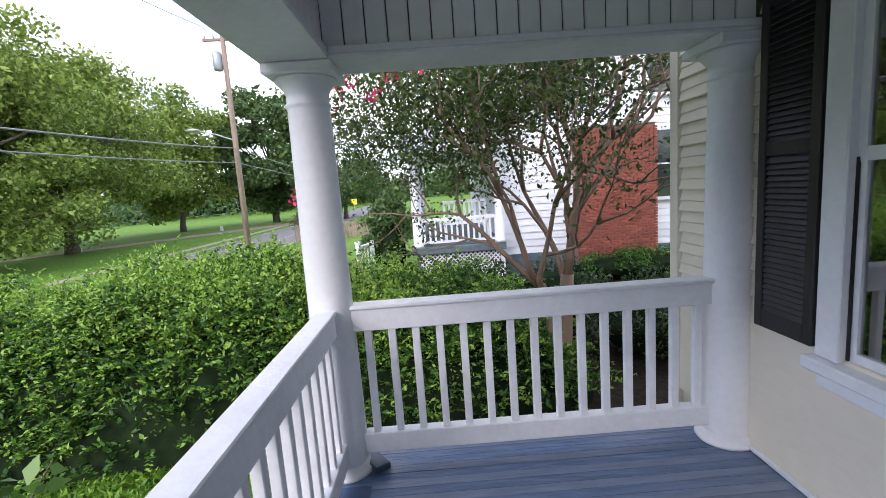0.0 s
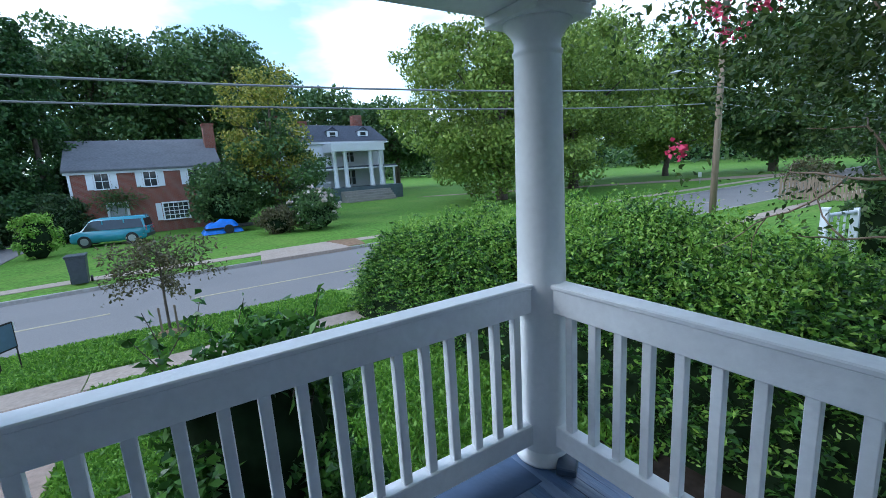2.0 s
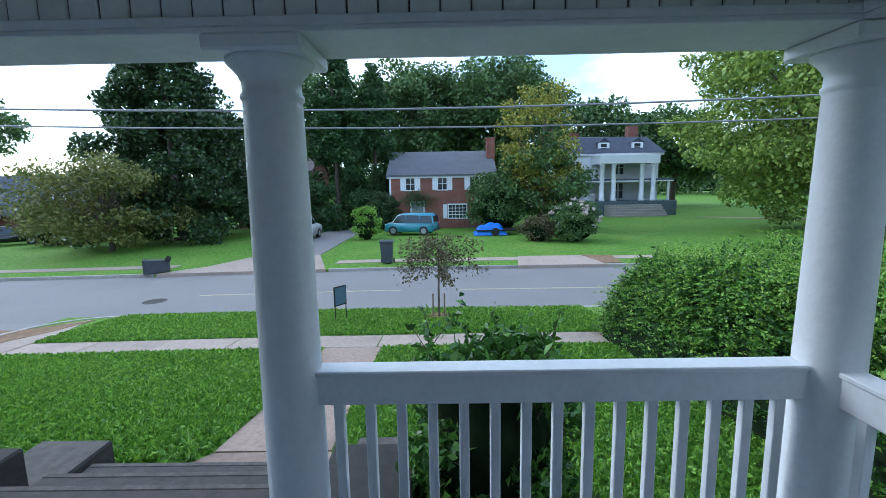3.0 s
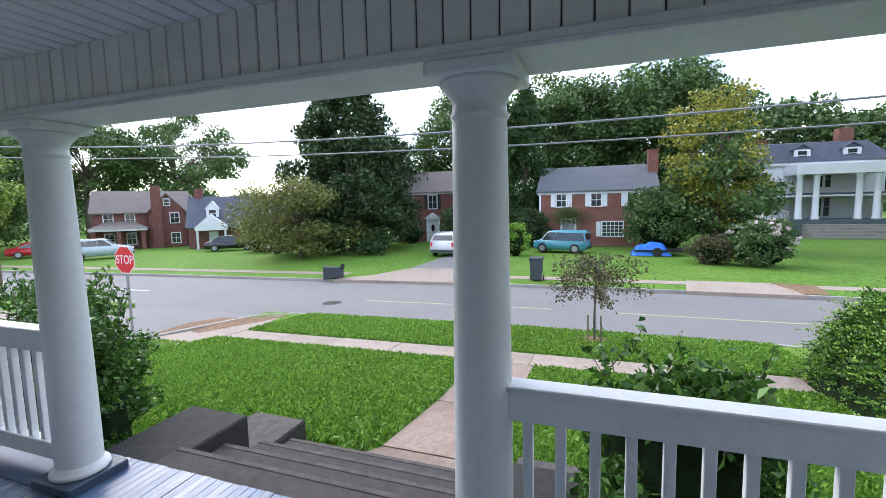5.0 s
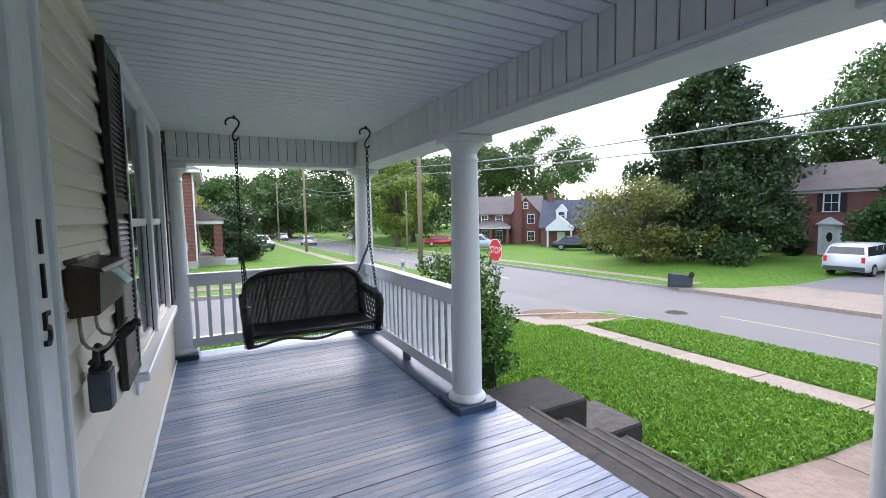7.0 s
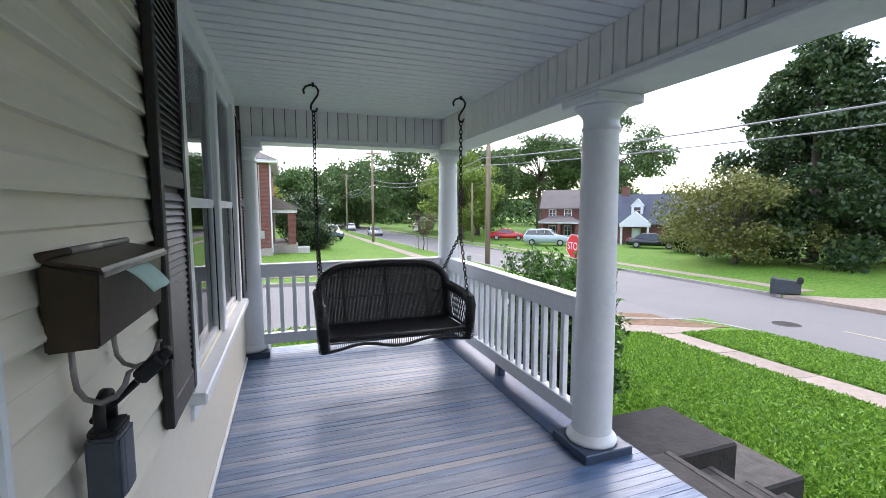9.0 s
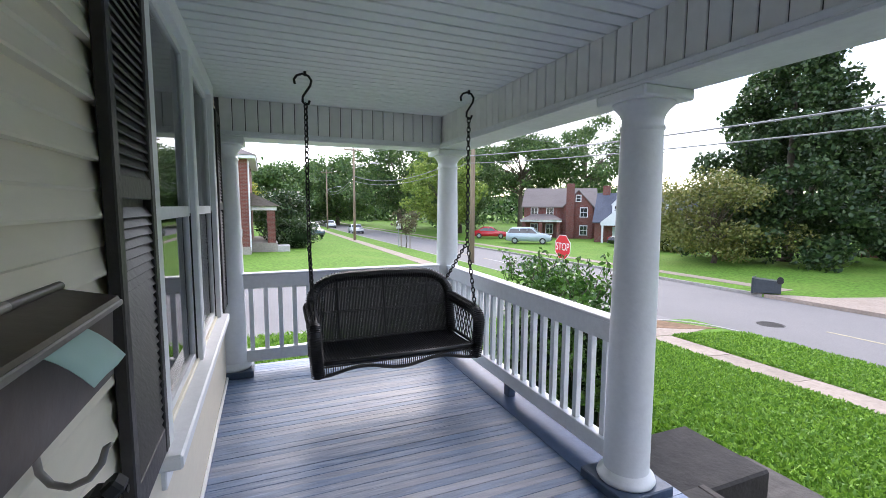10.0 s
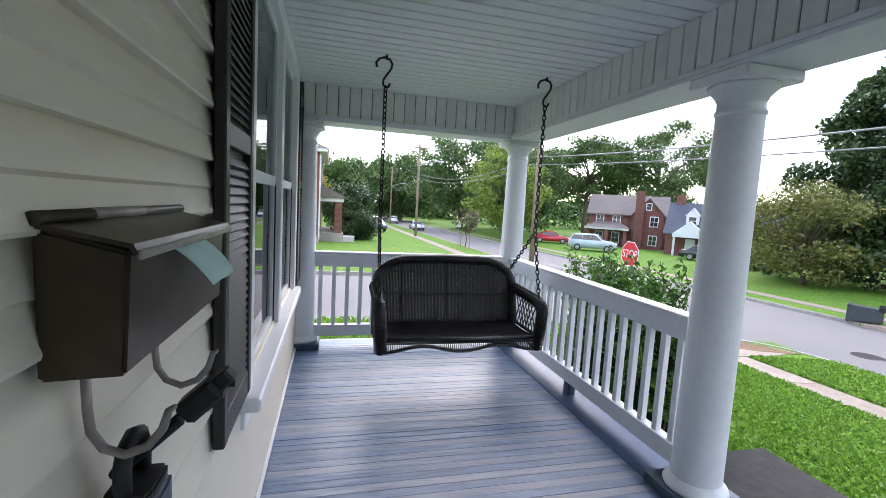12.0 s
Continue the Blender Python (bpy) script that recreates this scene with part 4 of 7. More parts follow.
# ---- mailbox with a letter, and the lock box hanging from it ----
def mailbox():
    m = thing("mailbox", WALL_X - .006, -3.54, 1.175, "aged brown metal wall mailbox with a letter sticking out", "mailbox")
    h, z1 = .208, .175
    bm = bmesh.new()
    extrude_y(bm, [(.0, .0), (-.082, .004), (-.088, .142), (-.01, z1 - .012), (0, z1 - .012)], -h, h)
    bmesh.ops.bevel(bm, geom=bm.edges[:], offset=.004, segments=2, affect="EDGES")
    part("body", bm, BRASS, m)
    bm = bmesh.new()
    extrude_y(bm, [(-.006, z1 - .004), (-.094, .152), (-.099, .141), (-.095, .139), (-.090, .147), (-.006, z1 - .010)], -h - .006, h + .006)
    lid = part("lid", bm, BRASS, m)
    bm = bmesh.new()
    tube(bm, [(-.008, -h - .010, z1), (-.008, h + .010, z1)], .008, 12)
    part("hinge", bm, BRASS, lid, "rolled metal hinge rod", smooth=True)
    bm = bmesh.new()
    tube(bm, [(-.008, -.04, z1), (-.008, .11, z1)], .0086, 12)
    part("hinge_wear", bm, BARE, lid, "bare rubbed stretch of the hinge rod", smooth=True)
    part("lip", box(-.1015, -.0965, -h - .006, h + .006, .1345, .1455, .002), BARE, lid, "worn bright lid edge")
    for y in (.145, -.065):
        bm = bmesh.new()
        pts = [(-.014, y, .01), (-.016, y, -.060), (-.019, y, -.088), (-.032, y, -.110), (-.055, y, -.121), (-.080, y, -.112), (-.097, y, -.090), (-.104, y, -.066), (-.112, y, -.060)]
        tube(bm, pts, [.0058] * 7 + [.005, .003], 8)
        part("paper_hook", bm, BARE, m, "curled metal newspaper hook", smooth=True)
    bm = bmesh.new()
    g = []
    for i in range(9):
        t = i / 8
        x = -.060 - .075 * t
        z = .150 - .010 * t - .062 * t * t
        g.append([bm.verts.new((x, y - .055 * t, z + .002 * math.sin(k * 2 + t * 3))) for k, y in enumerate((-.065, -.02, .03, .075))])
    for a, b in zip(g, g[1:]):
        for k in range(3):
            bm.faces.new((a[k], a[k + 1], b[k + 1], b[k]))
    letter = thing("letter", WALL_X - .006, -3.50, 1.175, "pale green folded letter in the mailbox", "letter")
    o = part("sheet", bm, PAPER, letter, smooth=True)
    o.modifiers.new("thickness", "SOLIDIFY").thickness = .0012


mailbox()


def lock_box():
    k = thing("key_lock_box", WALL_X - .058, -3.435, .845, "dark blue-grey key lock box hanging from the mailbox hook", "lock box")
    bm = bmesh.new()
    pts = [(-.042, -.05), (.042, -.05), (.05, -.03), (.05, .03), (.042, .05), (-.042, .05), (-.05, .03), (-.05, -.03)]
    prism(bm, [(x * .66, y * .9) for x, y in pts], 0, .135)
    bmesh.ops.bevel(bm, geom=bm.edges[:], offset=.006, segments=3, affect="EDGES")
    part("body", bm, LOCKBODY, k)
    bm = bmesh.new()
    prism(bm, [(x * .58, y * .80) for x, y in pts], .135, .150)
    bmesh.ops.bevel(bm, geom=bm.edges[:], offset=.004, segments=2, affect="EDGES")
    part("cap", bm, RUBBER, k)
    bm = bmesh.new()
    tube(bm, [(.004, -.030, .14), (.004, -.032, .185), (.004, -.022, .206), (.004, .0, .214), (.004, .022, .206), (.004, .032, .185), (.004, .030, .14)], .0105, 10)
    part("shackle", bm, RUBBER, k, smooth=True)
    w = thing("key_tool", WALL_X - .050, -3.455, 1.005, "black plastic key tool looped on the lock box", "key tool")
    bm = bmesh.new()
    for dy in (-.011, .011):
        tube(bm, [(.016, dy, .0), (-.020, dy, .030), (-.058, dy, .066)], [.0075, .0065, .0075], 8)
    tube(bm, [(.020, -.014, -.004), (.020, .014, -.004)], .008, 8)
    part("arm", bm, RUBBER, w, smooth=True)
    bm = bmesh.new()
    bx(bm, -.030, .030, -.021, .021, -.017, .017, .006)
    bx(bm, -.052, -.029, -.014, .014, -.009, .013, .004)
    o = part("head", bm, RUBBER, w)
    o.matrix_basis = pose(-.083, 0, .092, 0, 42, 0)
    bm = bmesh.new()
    tube(bm, [(-.112, -.018, .104), (-.122, -.018, .104)], .006, 8)
    part("button", bm, RUBBER, w)


lock_box()

# ---- street furniture ----
def stop_sign():
    x, y = -9.15, -13.9
    z = land(x, y)
    s = thing("stop_sign", x, y, z, "red octagonal stop sign on a grey steel post", "stop sign", 0)
    H = .60 - z
    part("post", box(-.03, .03, -.022, .022, -.3, H - .02, .004), GALV, s)
    bm = bmesh.new()
    c = H - .36
    R = .375 / math.cos(math.pi / 8)
    for r, x0, x1, m in ((R, .031, .036, SIGNW), (R * .945, .0365, .0385, RED)):
        bm = bmesh.new()
        vs = [bm.verts.new((x0, r * math.cos(math.pi / 8 + k * math.pi / 4), c + r * math.sin(math.pi / 8 + k * math.pi / 4))) for k in range(8)]
        f = bm.faces.new(vs)
        ex = bmesh.ops.extrude_face_region(bm, geom=[f])
        for v in ex["geom"]:
            if isinstance(v, bmesh.types.BMVert):
                v.co.x = x1
        bmesh.ops.recalc_face_normals(bm, faces=bm.faces)
        part("border" if m is SIGNW else "face", bm, m, s)
    text_mesh("lettering", "STOP", .32, SIGNW, s, Matrix.Translation((.040, 0, c)) @ Euler((radians(90), 0, radians(90))).to_matrix().to_4x4() @ Matrix.Diagonal((.86, 1.05, 1, 1)), .001)


stop_sign()


def yard_sign():
    x, y = -11.08, -4.04
    s = thing("yard_sign", x, y, land(x, y), "small dark framed estate sign stuck in the verge", "yard sign", 55)
    for yy_ in (-.17, .17):
        part("leg", box(-.008, .008, yy_ - .008, yy_ + .008, -.15, .85), IRON, s)
    part("frame", box(-.012, .012, -.19, .19, .38, .86, .004), IRON, s)
    part("face", box(.0125, .016, -.165, .165, .41, .83), mat("slate_blue_sign", (.10, .16, .24), .4), s)
    part("rider", box(-.006, .006, -.02, .22, .70, .84), SIGNW, s, "small white rider sign")


yard_sign()


def manhole():
    bm = bmesh.new()
    lathe(bm, [(.36, -.02), (.36, .006), (.33, .008), (.325, .004), (.0, .005)], 28)
    m = thing("manhole_cover", -14.6, -11.0, road_z(-14.6, -11.0), "dark iron manhole cover in the road", "manhole cover")
    part("cover", bm, IRON, m)


manhole()


def wheelie_bin(x, y, z, lying, rz, label):
    b = thing("wheelie_bin", x, y, z, label, "bin", rz, "bins")
    M = pose(0, 0, .30, 0, 90, 0) if lying else Matrix.Identity(4)
    bm = bmesh.new()
    n = [(.24, .22, .06), (.29, .27, .95), (.31, .29, .96), (.31, .29, 1.0)]
    rings = [[bm.verts.new((sx * a, sy * c, h)) for sx, sy in ((-1, -1), (1, -1), (1, 1), (-1, 1))] for a, c, h in n]
    for p_, q in zip(rings, rings[1:]):
        for k in range(4):
            bm.faces.new((p_[k], p_[(k + 1) % 4], q[(k + 1) % 4], q[k]))
    bm.faces.new(rings[0][::-1])
    o = part("body", bm, BIN, b)
    o.modifiers.new("thickness", "SOLIDIFY").thickness = .012
    o.matrix_basis = M
    bm = bmesh.new()
    bx(bm, -.33, .33, -.31, .31, 0, .05, .02)
    l = part("lid", bm, BIN, b)
    l.matrix_basis = M @ pose(0, 0, 1.0)
    for sy in (-1, 1):
        bm = bmesh.new()
        tube(bm, [(-.26, sy * .25, .11), (-.26, sy * .31, .11)], .11, 14)
        w = part("wheel", bm, RUBBER, b)
        w.matrix_basis = M
    bm = bmesh.new()
    tube(bm, [(-.36, -.22, .93), (-.36, .22, .93)], .016, 8)
    h = part("handle", bm, BIN, b)
    h.matrix_basis = M


wheelie_bin(-19.9, -13.75, land(-19.9, -13.75), True, -60, "dark grey wheeled bin lying on its side")
wheelie_bin(-20.3, -4.15, land(-20.3), False, 0, "dark grey wheeled bin standing on the verge")


def utility_pole(x, y, h, r, label, arm=True, can=False, lamp=None, mat_=None):
    z = land(x, y)
    u = thing("utility_pole", x, y, z, label, "utility pole", group="utility poles")
    bm = bmesh.new()
    tube(bm, [(0, 0, -.5), (0, 0, h * .5), (0, 0, h)], [r, r * .88, r * .72], 14)
    part("post", bm, mat_ or POLE_WOOD, u, smooth=True)
    if arm:
        part("crossarm", box(-1.0, 1.0, -.06, .06, h - .45, h - .33, .01), POLE_WOOD, u)
        for a in (-.9, -.45, .45, .9):
            bm = bmesh.new()
            lathe(bm, [(.03, h - .33), (.05, h - .28), (.03, h - .22), (.045, h - .18), (.01, h - .15)], 10, (a, 0))
            part("insulator", bm, GALV, u)
    if can:
        bm = bmesh.new()
        lathe(bm, [(.20, h - 1.9), (.23, h - 1.85), (.23, h - 1.1), (.20, h - 1.02), (.06, h - .95)], 16, (-.36, -.05))
        part("transformer", bm, GALV, u, "grey transformer can", smooth=True)
    if lamp:
        bm = bmesh.new()
        tube(bm, [(0, 0, lamp), (-.9, 0, lamp + .35), (-1.9, 0, lamp + .62)], .03, 8)
        a = part("lamp_arm", bm, GALV, u)
        bm = bmesh.new()
        bmesh.ops.create_uvsphere(bm, u_segments=12, v_segments=8, radius=1, matrix=Matrix.LocRotScale((-2.15, 0, lamp + .64), None, (.36, .14, .09)))
        part("lamp_head", bm, GALV, a, smooth=True)
    return u


utility_pole(-11.9, 21.5, 11.8, .16, "weathered wooden utility pole with transformer and street lamp", True, True, 6.4).rotation_euler.y = radians(.5)
utility_pole(-13.6 + 1.0, -27.5, 10.6, .17, "brown wooden utility pole at the street corner", True)
utility_pole(-9.2, -48.5, 9.7, .14, "grey wooden utility pole along the road", True, lamp=7.4)
utility_pole(-11.0, -84, 10.5, .14, "grey wooden utility pole far along the road", True, lamp=7.0)
utility_pole(-20.8, -49, 6.9, .12, "short grey wooden pole across the road", False)


def cable(pts, r=.016, sag=.3):
    bm = bmesh.new()
    for a, b in zip(pts, pts[1:]):
        a, b = Vector(a), Vector(b)
        q = []
        for i in range(17):
            t = i / 16
            p_ = a.lerp(b, t)
            p_.z -= sag * 4 * t * (1 - t)
            q.append(p_)
        tube(bm, q, r, 5)
    c = tagged(new("overhead_cable"), "dark overhead utility cable between poles", "cable", "overhead cables")
    part("strand", bm, CABLE, c)


cable([(-11.9, 80, 4.4), (-11.9, 21.5, 4.30), (-12.2, -27.5, 4.55), (-9.2, -48.5, 4.5), (-11, -84, 4.3)], .027, .95)
cable([(-11.9, 80, 3.8), (-11.9, 21.5, 3.55), (-12.2, -27.5, 4.10), (-9.2, -48.5, 4.0), (-11, -84, 3.8)], .022, .8)
cable([(-11.0, 80, 10.5), (-11.0, 21.5, 10.4), (-11.6, -27.5, 8.6), (-8.7, -48.5, 7.1)], .017, 1.3)
cable([(-12.8, 80, 10.5), (-12.8, 21.5, 10.4), (-13.4, -27.5, 8.6), (-9.7, -48.5, 7.1)], .017, 1.3)
cable([(-12.6, -27.5, 6.2), (-30, -22, 5.0)], .012, .5)
cable([(-12.6, -27.5, 6.4), (4, -24, 4.4)], .012, .7)

# ---- houses ----
def wall_window(parent, x, y, z, w, h, lights=(2, 3), shutters=None, frame_mat=None, t=.07):
    """A window on a wall that faces local +x at x: frame, sill, pane and bars."""
    fm = frame_mat or HOUSE_WHITE
    bm = bmesh.new()
    bx(bm, x - .02, x + t, y - w / 2 - .09, y - w / 2, z, z + h)
    bx(bm, x - .02, x + t, y + w / 2, y + w / 2 + .09, z, z + h)
    bx(bm, x - .02, x + t, y - w / 2 - .09, y + w / 2 + .09, z + h, z + h + .1)
    win = part("window", bm, fm, parent)
    part("sill", box(x - .02, x + t + .05, y - w / 2 - .12, y + w / 2 + .12, z - .08, z), fm, win)
    part("pane", box(x + .005, x + .02, y - w / 2, y + w / 2, z, z + h), DARKGLASS, win)
    bm = bmesh.new()
    for i in range(1, lights[0]):
        yy_ = y - w / 2 + w * i / lights[0]
        bx(bm, x + .021, x + .04, yy_ - .018, yy_ + .018, z, z + h)
    for i in range(1, lights[1]):
        zz_ = z + h * i / lights[1]
        bx(bm, x + .0205, x + .041, y - w / 2, y + w / 2, zz_ - .02, zz_ + .02)
    part("bars", bm, fm, win)
    if shutters is not None:
        for sy in (-1, 1):
            c = y + sy * (w / 2 + .09 + .2)
            part("shutter", box(x, x + .05, c - .19, c + .19, z - .05, z + h + .05, .01), shutters, win)
    return win


def gable_roof(bm, x0, x1, y0, y1, z, rise, over=.35, along="y", thick=.14):
    """Two slopes with the ridge along y or x."""
    if along == "y":
        xm = (x0 + x1) / 2
        hw = (x1 - x0) / 2
        k = rise / hw
        for s in (-1, 1):
            xe = xm + s * (hw + over)
            ze = z - over * k
            extrude_y(bm, [(xe, ze), (xm, z + rise), (xm, z + rise + thick), (xe, ze + thick)], y0 - over, y1 + over)
    else:
        ym = (y0 + y1) / 2
        hw = (y1 - y0) / 2
        k = rise / hw
        for s in (-1, 1):
            ye, ze = ym + s * (hw + over), z - over * k
            a = [bm.verts.new((xx, yy_, zz_)) for xx in (x0 - over, x1 + over) for yy_, zz_ in ((ye, ze), (ym, z + rise), (ym, z + rise + thick), (ye, ze + thick))]
            f = [a[:4], a[4:]]
            bm.faces.new(f[0])
            bm.faces.new(f[1][::-1])
            for i in range(4):
                bm.faces.new((f[0][(i + 1) % 4], f[0][i], f[1][i], f[1][(i + 1) % 4]))
        bmesh.ops.recalc_face_normals(bm, faces=bm.faces)


def gable_wall(bm, x0, x1, y0, y1, z, rise, along="y"):
    if along == "y":
        extrude_y(bm, [(x0, z), (x1, z), ((x0 + x1) / 2, z + rise)], y0, y1)
    else:
        v = [bm.verts.new((xx, yy_, zz_)) for xx in (x0, x1) for yy_, zz_ in ((y0, z), (y1, z), ((y0 + y1) / 2, z + rise))]
        bm.faces.new(v[:3])
        bm.faces.new(v[3:][::-1])
        for i in range(3):
            bm.faces.new((v[(i + 1) % 3], v[i], v[3 + i], v[3 + (i + 1) % 3]))
        bmesh.ops.recalc_face_normals(bm, faces=bm.faces)


def brick_house():
    h = thing("brick_house", -38, -1.8, land(-38), "two-storey orange-red brick house with white shutters", "house")
    bm = box(-8, 0, -4.4, 4.4, -.3, 4.45)
    gable_wall(bm, -8, 0, -4.4, 4.4, 4.45, 2.05)
    part("wall", bm, BRICK_A, h)
    bm = bmesh.new()
    gable_roof(bm, -8, 0, -4.4, 4.4, 4.5, 2.05, .25)
    part("roof", bm, SHINGLE, h, "dark grey shingle gable roof")
    part("eave_board", box(.005, .12, -4.6, 4.6, 4.22, 4.45), HOUSE_WHITE, h)
    part("corner_downpipe", box(.005, .1, -4.42, -4.28, 0, 4.2), HOUSE_WHITE, h)
    c = part("chimney", box(-3.4, -2.4, 4.0, 4.75, 0, 7.6), BRICK_A, h)
    part("chimney_cap", box(-3.45, -2.35, 3.95, 4.8, 7.6, 7.72), BRICK_A, c)
    for y in (-2.65, .05, 2.75):
        wall_window(h, 0, y, 3.25, .72, .98, (2, 2), HOUSE_WHITE)
    wall_window(h, 0, 1.3, .85, 1.5, 1.1, (5, 4))
    part("shutter", box(.003, .05, .08, .42, .8, 2.0, .01), HOUSE_WHITE, h)
    d = part("door", box(.0, .06, -2.55, -1.6, .15, 2.15), mat("grey_door", (.30, .31, .32), .5), h)
    part("door_frame", box(.002, .05, -2.7, -1.45, .1, 2.3), HOUSE_WHITE, d)
    part("step", box(.0, 1.0, -2.8, -1.3, -.2, .15), CONC, h)
    pts = np.random.default_rng(3).normal(size=(900, 3)) * (.18, .7, .35) + (.35, -2.05, 2.45)
    leaves("climbing_vine", pts, .16, L_OAK, h, "green vine over the door", seed=3)


brick_house()


def mansion():
    h = thing("mansion", -54, 16.9, land(-54), "large white mansion with slate mansard roof and tall columns", "house")
    h.scale = (1, 1.1, 1)
    part("wall", box(-14, 0, -5.6, 6.4, -.3, 7.2), HOUSE_WHITE, h)
    bm = bmesh.new()
    v0 = [(-14.5, -6.1), (.5, -6.1), (.5, 6.9), (-14.5, 6.9)]
    v1 = [(-13, -4.6), (-1, -4.6), (-1, 5.4), (-13, 5.4)]
    a = [bm.verts.new((x, y, 7.25)) for x, y in v0]
    b = [bm.verts.new((x, y, 9.2)) for x, y in v1]
    t = bm.verts.new((-7, .4, 9.9))
    bm.faces.new(a[::-1])
    for i in range(4):
        bm.faces.new((a[i], a[(i + 1) % 4], b[(i + 1) % 4], b[i]))
        bm.faces.new((b[i], b[(i + 1) % 4], t))
    roof = part("roof", bm, SLATE, h, "blue-grey slate mansard roof")
    part("cornice", box(-14.4, .4, -6.0, 6.8, 6.95, 7.25, .05), HOUSE_WHITE, h)
    for y in (-3.2, .4, 4.0):
        d = part("dormer", box(-1.4, .05, y - .62, y + .62, 7.3, 8.5), HOUSE_WHITE, roof)
        bm = bmesh.new()
        gable_roof(bm, -1.4, .05, y - .62, y + .62, 8.5, .45, .12, "x", .08)
        gable_wall(bm, -1.4, .05, y - .62, y + .62, 8.5, .42, "x")
        part("dormer_roof", bm, SLATE, roof)
        part("dormer_pane", box(.051, .07, y - .32, y + .32, 7.5, 8.35), DARKGLASS, roof)
        part("dormer_bar", box(.071, .09, y - .34, y + .34, 7.9, 7.96), HOUSE_WHITE, roof)
    for x, y in ((-5, -4.8), (-4, 4.8), (-11, 0)):
        part("chimney", box(x - .6, x + .6, y - .55, y + .55, 8.4, 10.8, .04), BRICK_A, h, "red brick chimney")
    part("foundation", box(.0, 3.4, -6.4, 7.0, -.3, 1.7), FOUND, h)
    # tall portico and lower porch
    p = part("portico", box(.0, 3.2, -.9, 5.2, 5.9, 6.9, .03), HOUSE_WHITE, h)
    for y in (-.55, .65, 3.55, 4.75):
        bm = bmesh.new()
        lathe(bm, [(.32, 1.7), (.32, 1.85), (.25, 1.9), (.21, 5.65), (.29, 5.75), (.31, 5.9)], 16, (2.8, y))
        part("portico_column", bm, HOUSE_WHITE, p, smooth=True)
    r = part("porch_roof", box(.0, 2.6, -5.6, 6.8, 4.0, 4.2, .03), SLATE, h)
    part("porch_eave", box(2.5, 2.66, -5.7, 6.9, 3.85, 4.0), HOUSE_WHITE, r)
    for y in (-5.3, -3.6, -2.1, 6.5):
        part("porch_post", box(2.3, 2.48, y - .09, y + .09, 1.7, 4.0), HOUSE_WHITE, r)
    part("porch_rail", box(2.34, 2.42, -5.3, -1.0, 2.45, 2.53), HOUSE_WHITE, r)
    y = -5.2
    while y < -1.0:
        part("porch_baluster", box(2.36, 2.40, y, y + .06, 1.75, 2.45), HOUSE_WHITE, r)
        y += .2
    st = part("steps", box(3.4, 4.0, -.4, 5.2, -.3, 1.3), KERB, h)
    for i in range(4):
        part("step", box(4.0 + i * .4, 4.4 + i * .4, -.4, 5.2, -.3, 1.05 - i * .27), KERB, st)
    for y in (-4.6, -4.05, -2.9, -2.35, 1.8, 2.4):
        wall_window(h, 0, y, 4.75, .42, 1.6, (1, 2))
        wall_window(h, 0, y, 1.95, .42, 1.75, (1, 2))
    for x in (-2.2, -2.9, -6, -10):
        for z in (1.5, 4.6):
            part("side_pane", box(x - .25, x + .25, -5.66, -5.602, z, z + 1.8), DARKGLASS, h)
            part("side_casing", box(x - .36, x + .36, -5.64, -5.601, z - .1, z + 1.95), HOUSE_WHITE, h)


mansion()


def gabled_brick_house():
    h = thing("gabled_brick_house", -36.8, -51, land(-36.8, -51) - .15, "dark red brick house with a gable and hipped porch", "house", 52)
    bm = box(-8, 0, -4.6, 4.6, -.5, 4.3)
    part("wall", bm, BRICK_B, h)
    bm = bmesh.new()
    gable_roof(bm, -8, 0, -4.6, 4.6, 4.3, 2.4, .3)
    part("roof", bm, SHINGLE_B, h, "brown-grey shingle roof")
    bm = box(0, 1.4, .6, 4.2, -.5, 4.3)
    gable_wall(bm, 0, 1.4, .6, 4.2, 4.3, 2.0, "x")
    part("gable_wing", bm, BRICK_B, h)
    bm = bmesh.new()
    gable_roof(bm, -3.5, 1.4, .6, 4.2, 4.3, 2.0, .2, "x")
    part("wing_roof", bm, SHINGLE_B, h)
    part("chimney", box(1.4, 2.0, .9, 1.9, -.5, 7.2, .03), BRICK_B, h)
    p = part("porch_roof", box(0, 2.6, -4.8, .4, 2.3, 2.55, .02), HOUSE_WHITE, h)
    bm = bmesh.new()
    a = [bm.verts.new(v) for v in ((0, -4.9, 2.55), (2.7, -4.9, 2.55), (2.7, .5, 2.55), (0, .5, 2.55), (0, -3.4, 3.3), (0, -.9, 3.3))]
    for f in ((0, 1, 4), (1, 2, 5, 4), (2, 3, 5), (3, 0, 4, 5), (3, 2, 1, 0)):
        bm.faces.new([a[i] for i in f])
    part("porch_shingles", bm, SHINGLE_B, p)
    for y in (-4.4, -2.2, 0):
        part("porch_pillar", box(2.1, 2.5, y - .2, y + .2, -.5, 2.3), BRICK_B, p)
    for y in (-3.2, -1.2):
        wall_window(h, 0, y, 3.0, .8, 1.05, (2, 2))
        wall_window(h, 0, y, .7, .8, 1.2, (2, 2))
    for z in (.7, 3.0):
        wall_window(h, 1.4, 3.1, z, .8, 1.1, (2, 2))
    wall_window(h, 1.4, 2.4, 5.0, .5, .7, (1, 2))


gabled_brick_house()


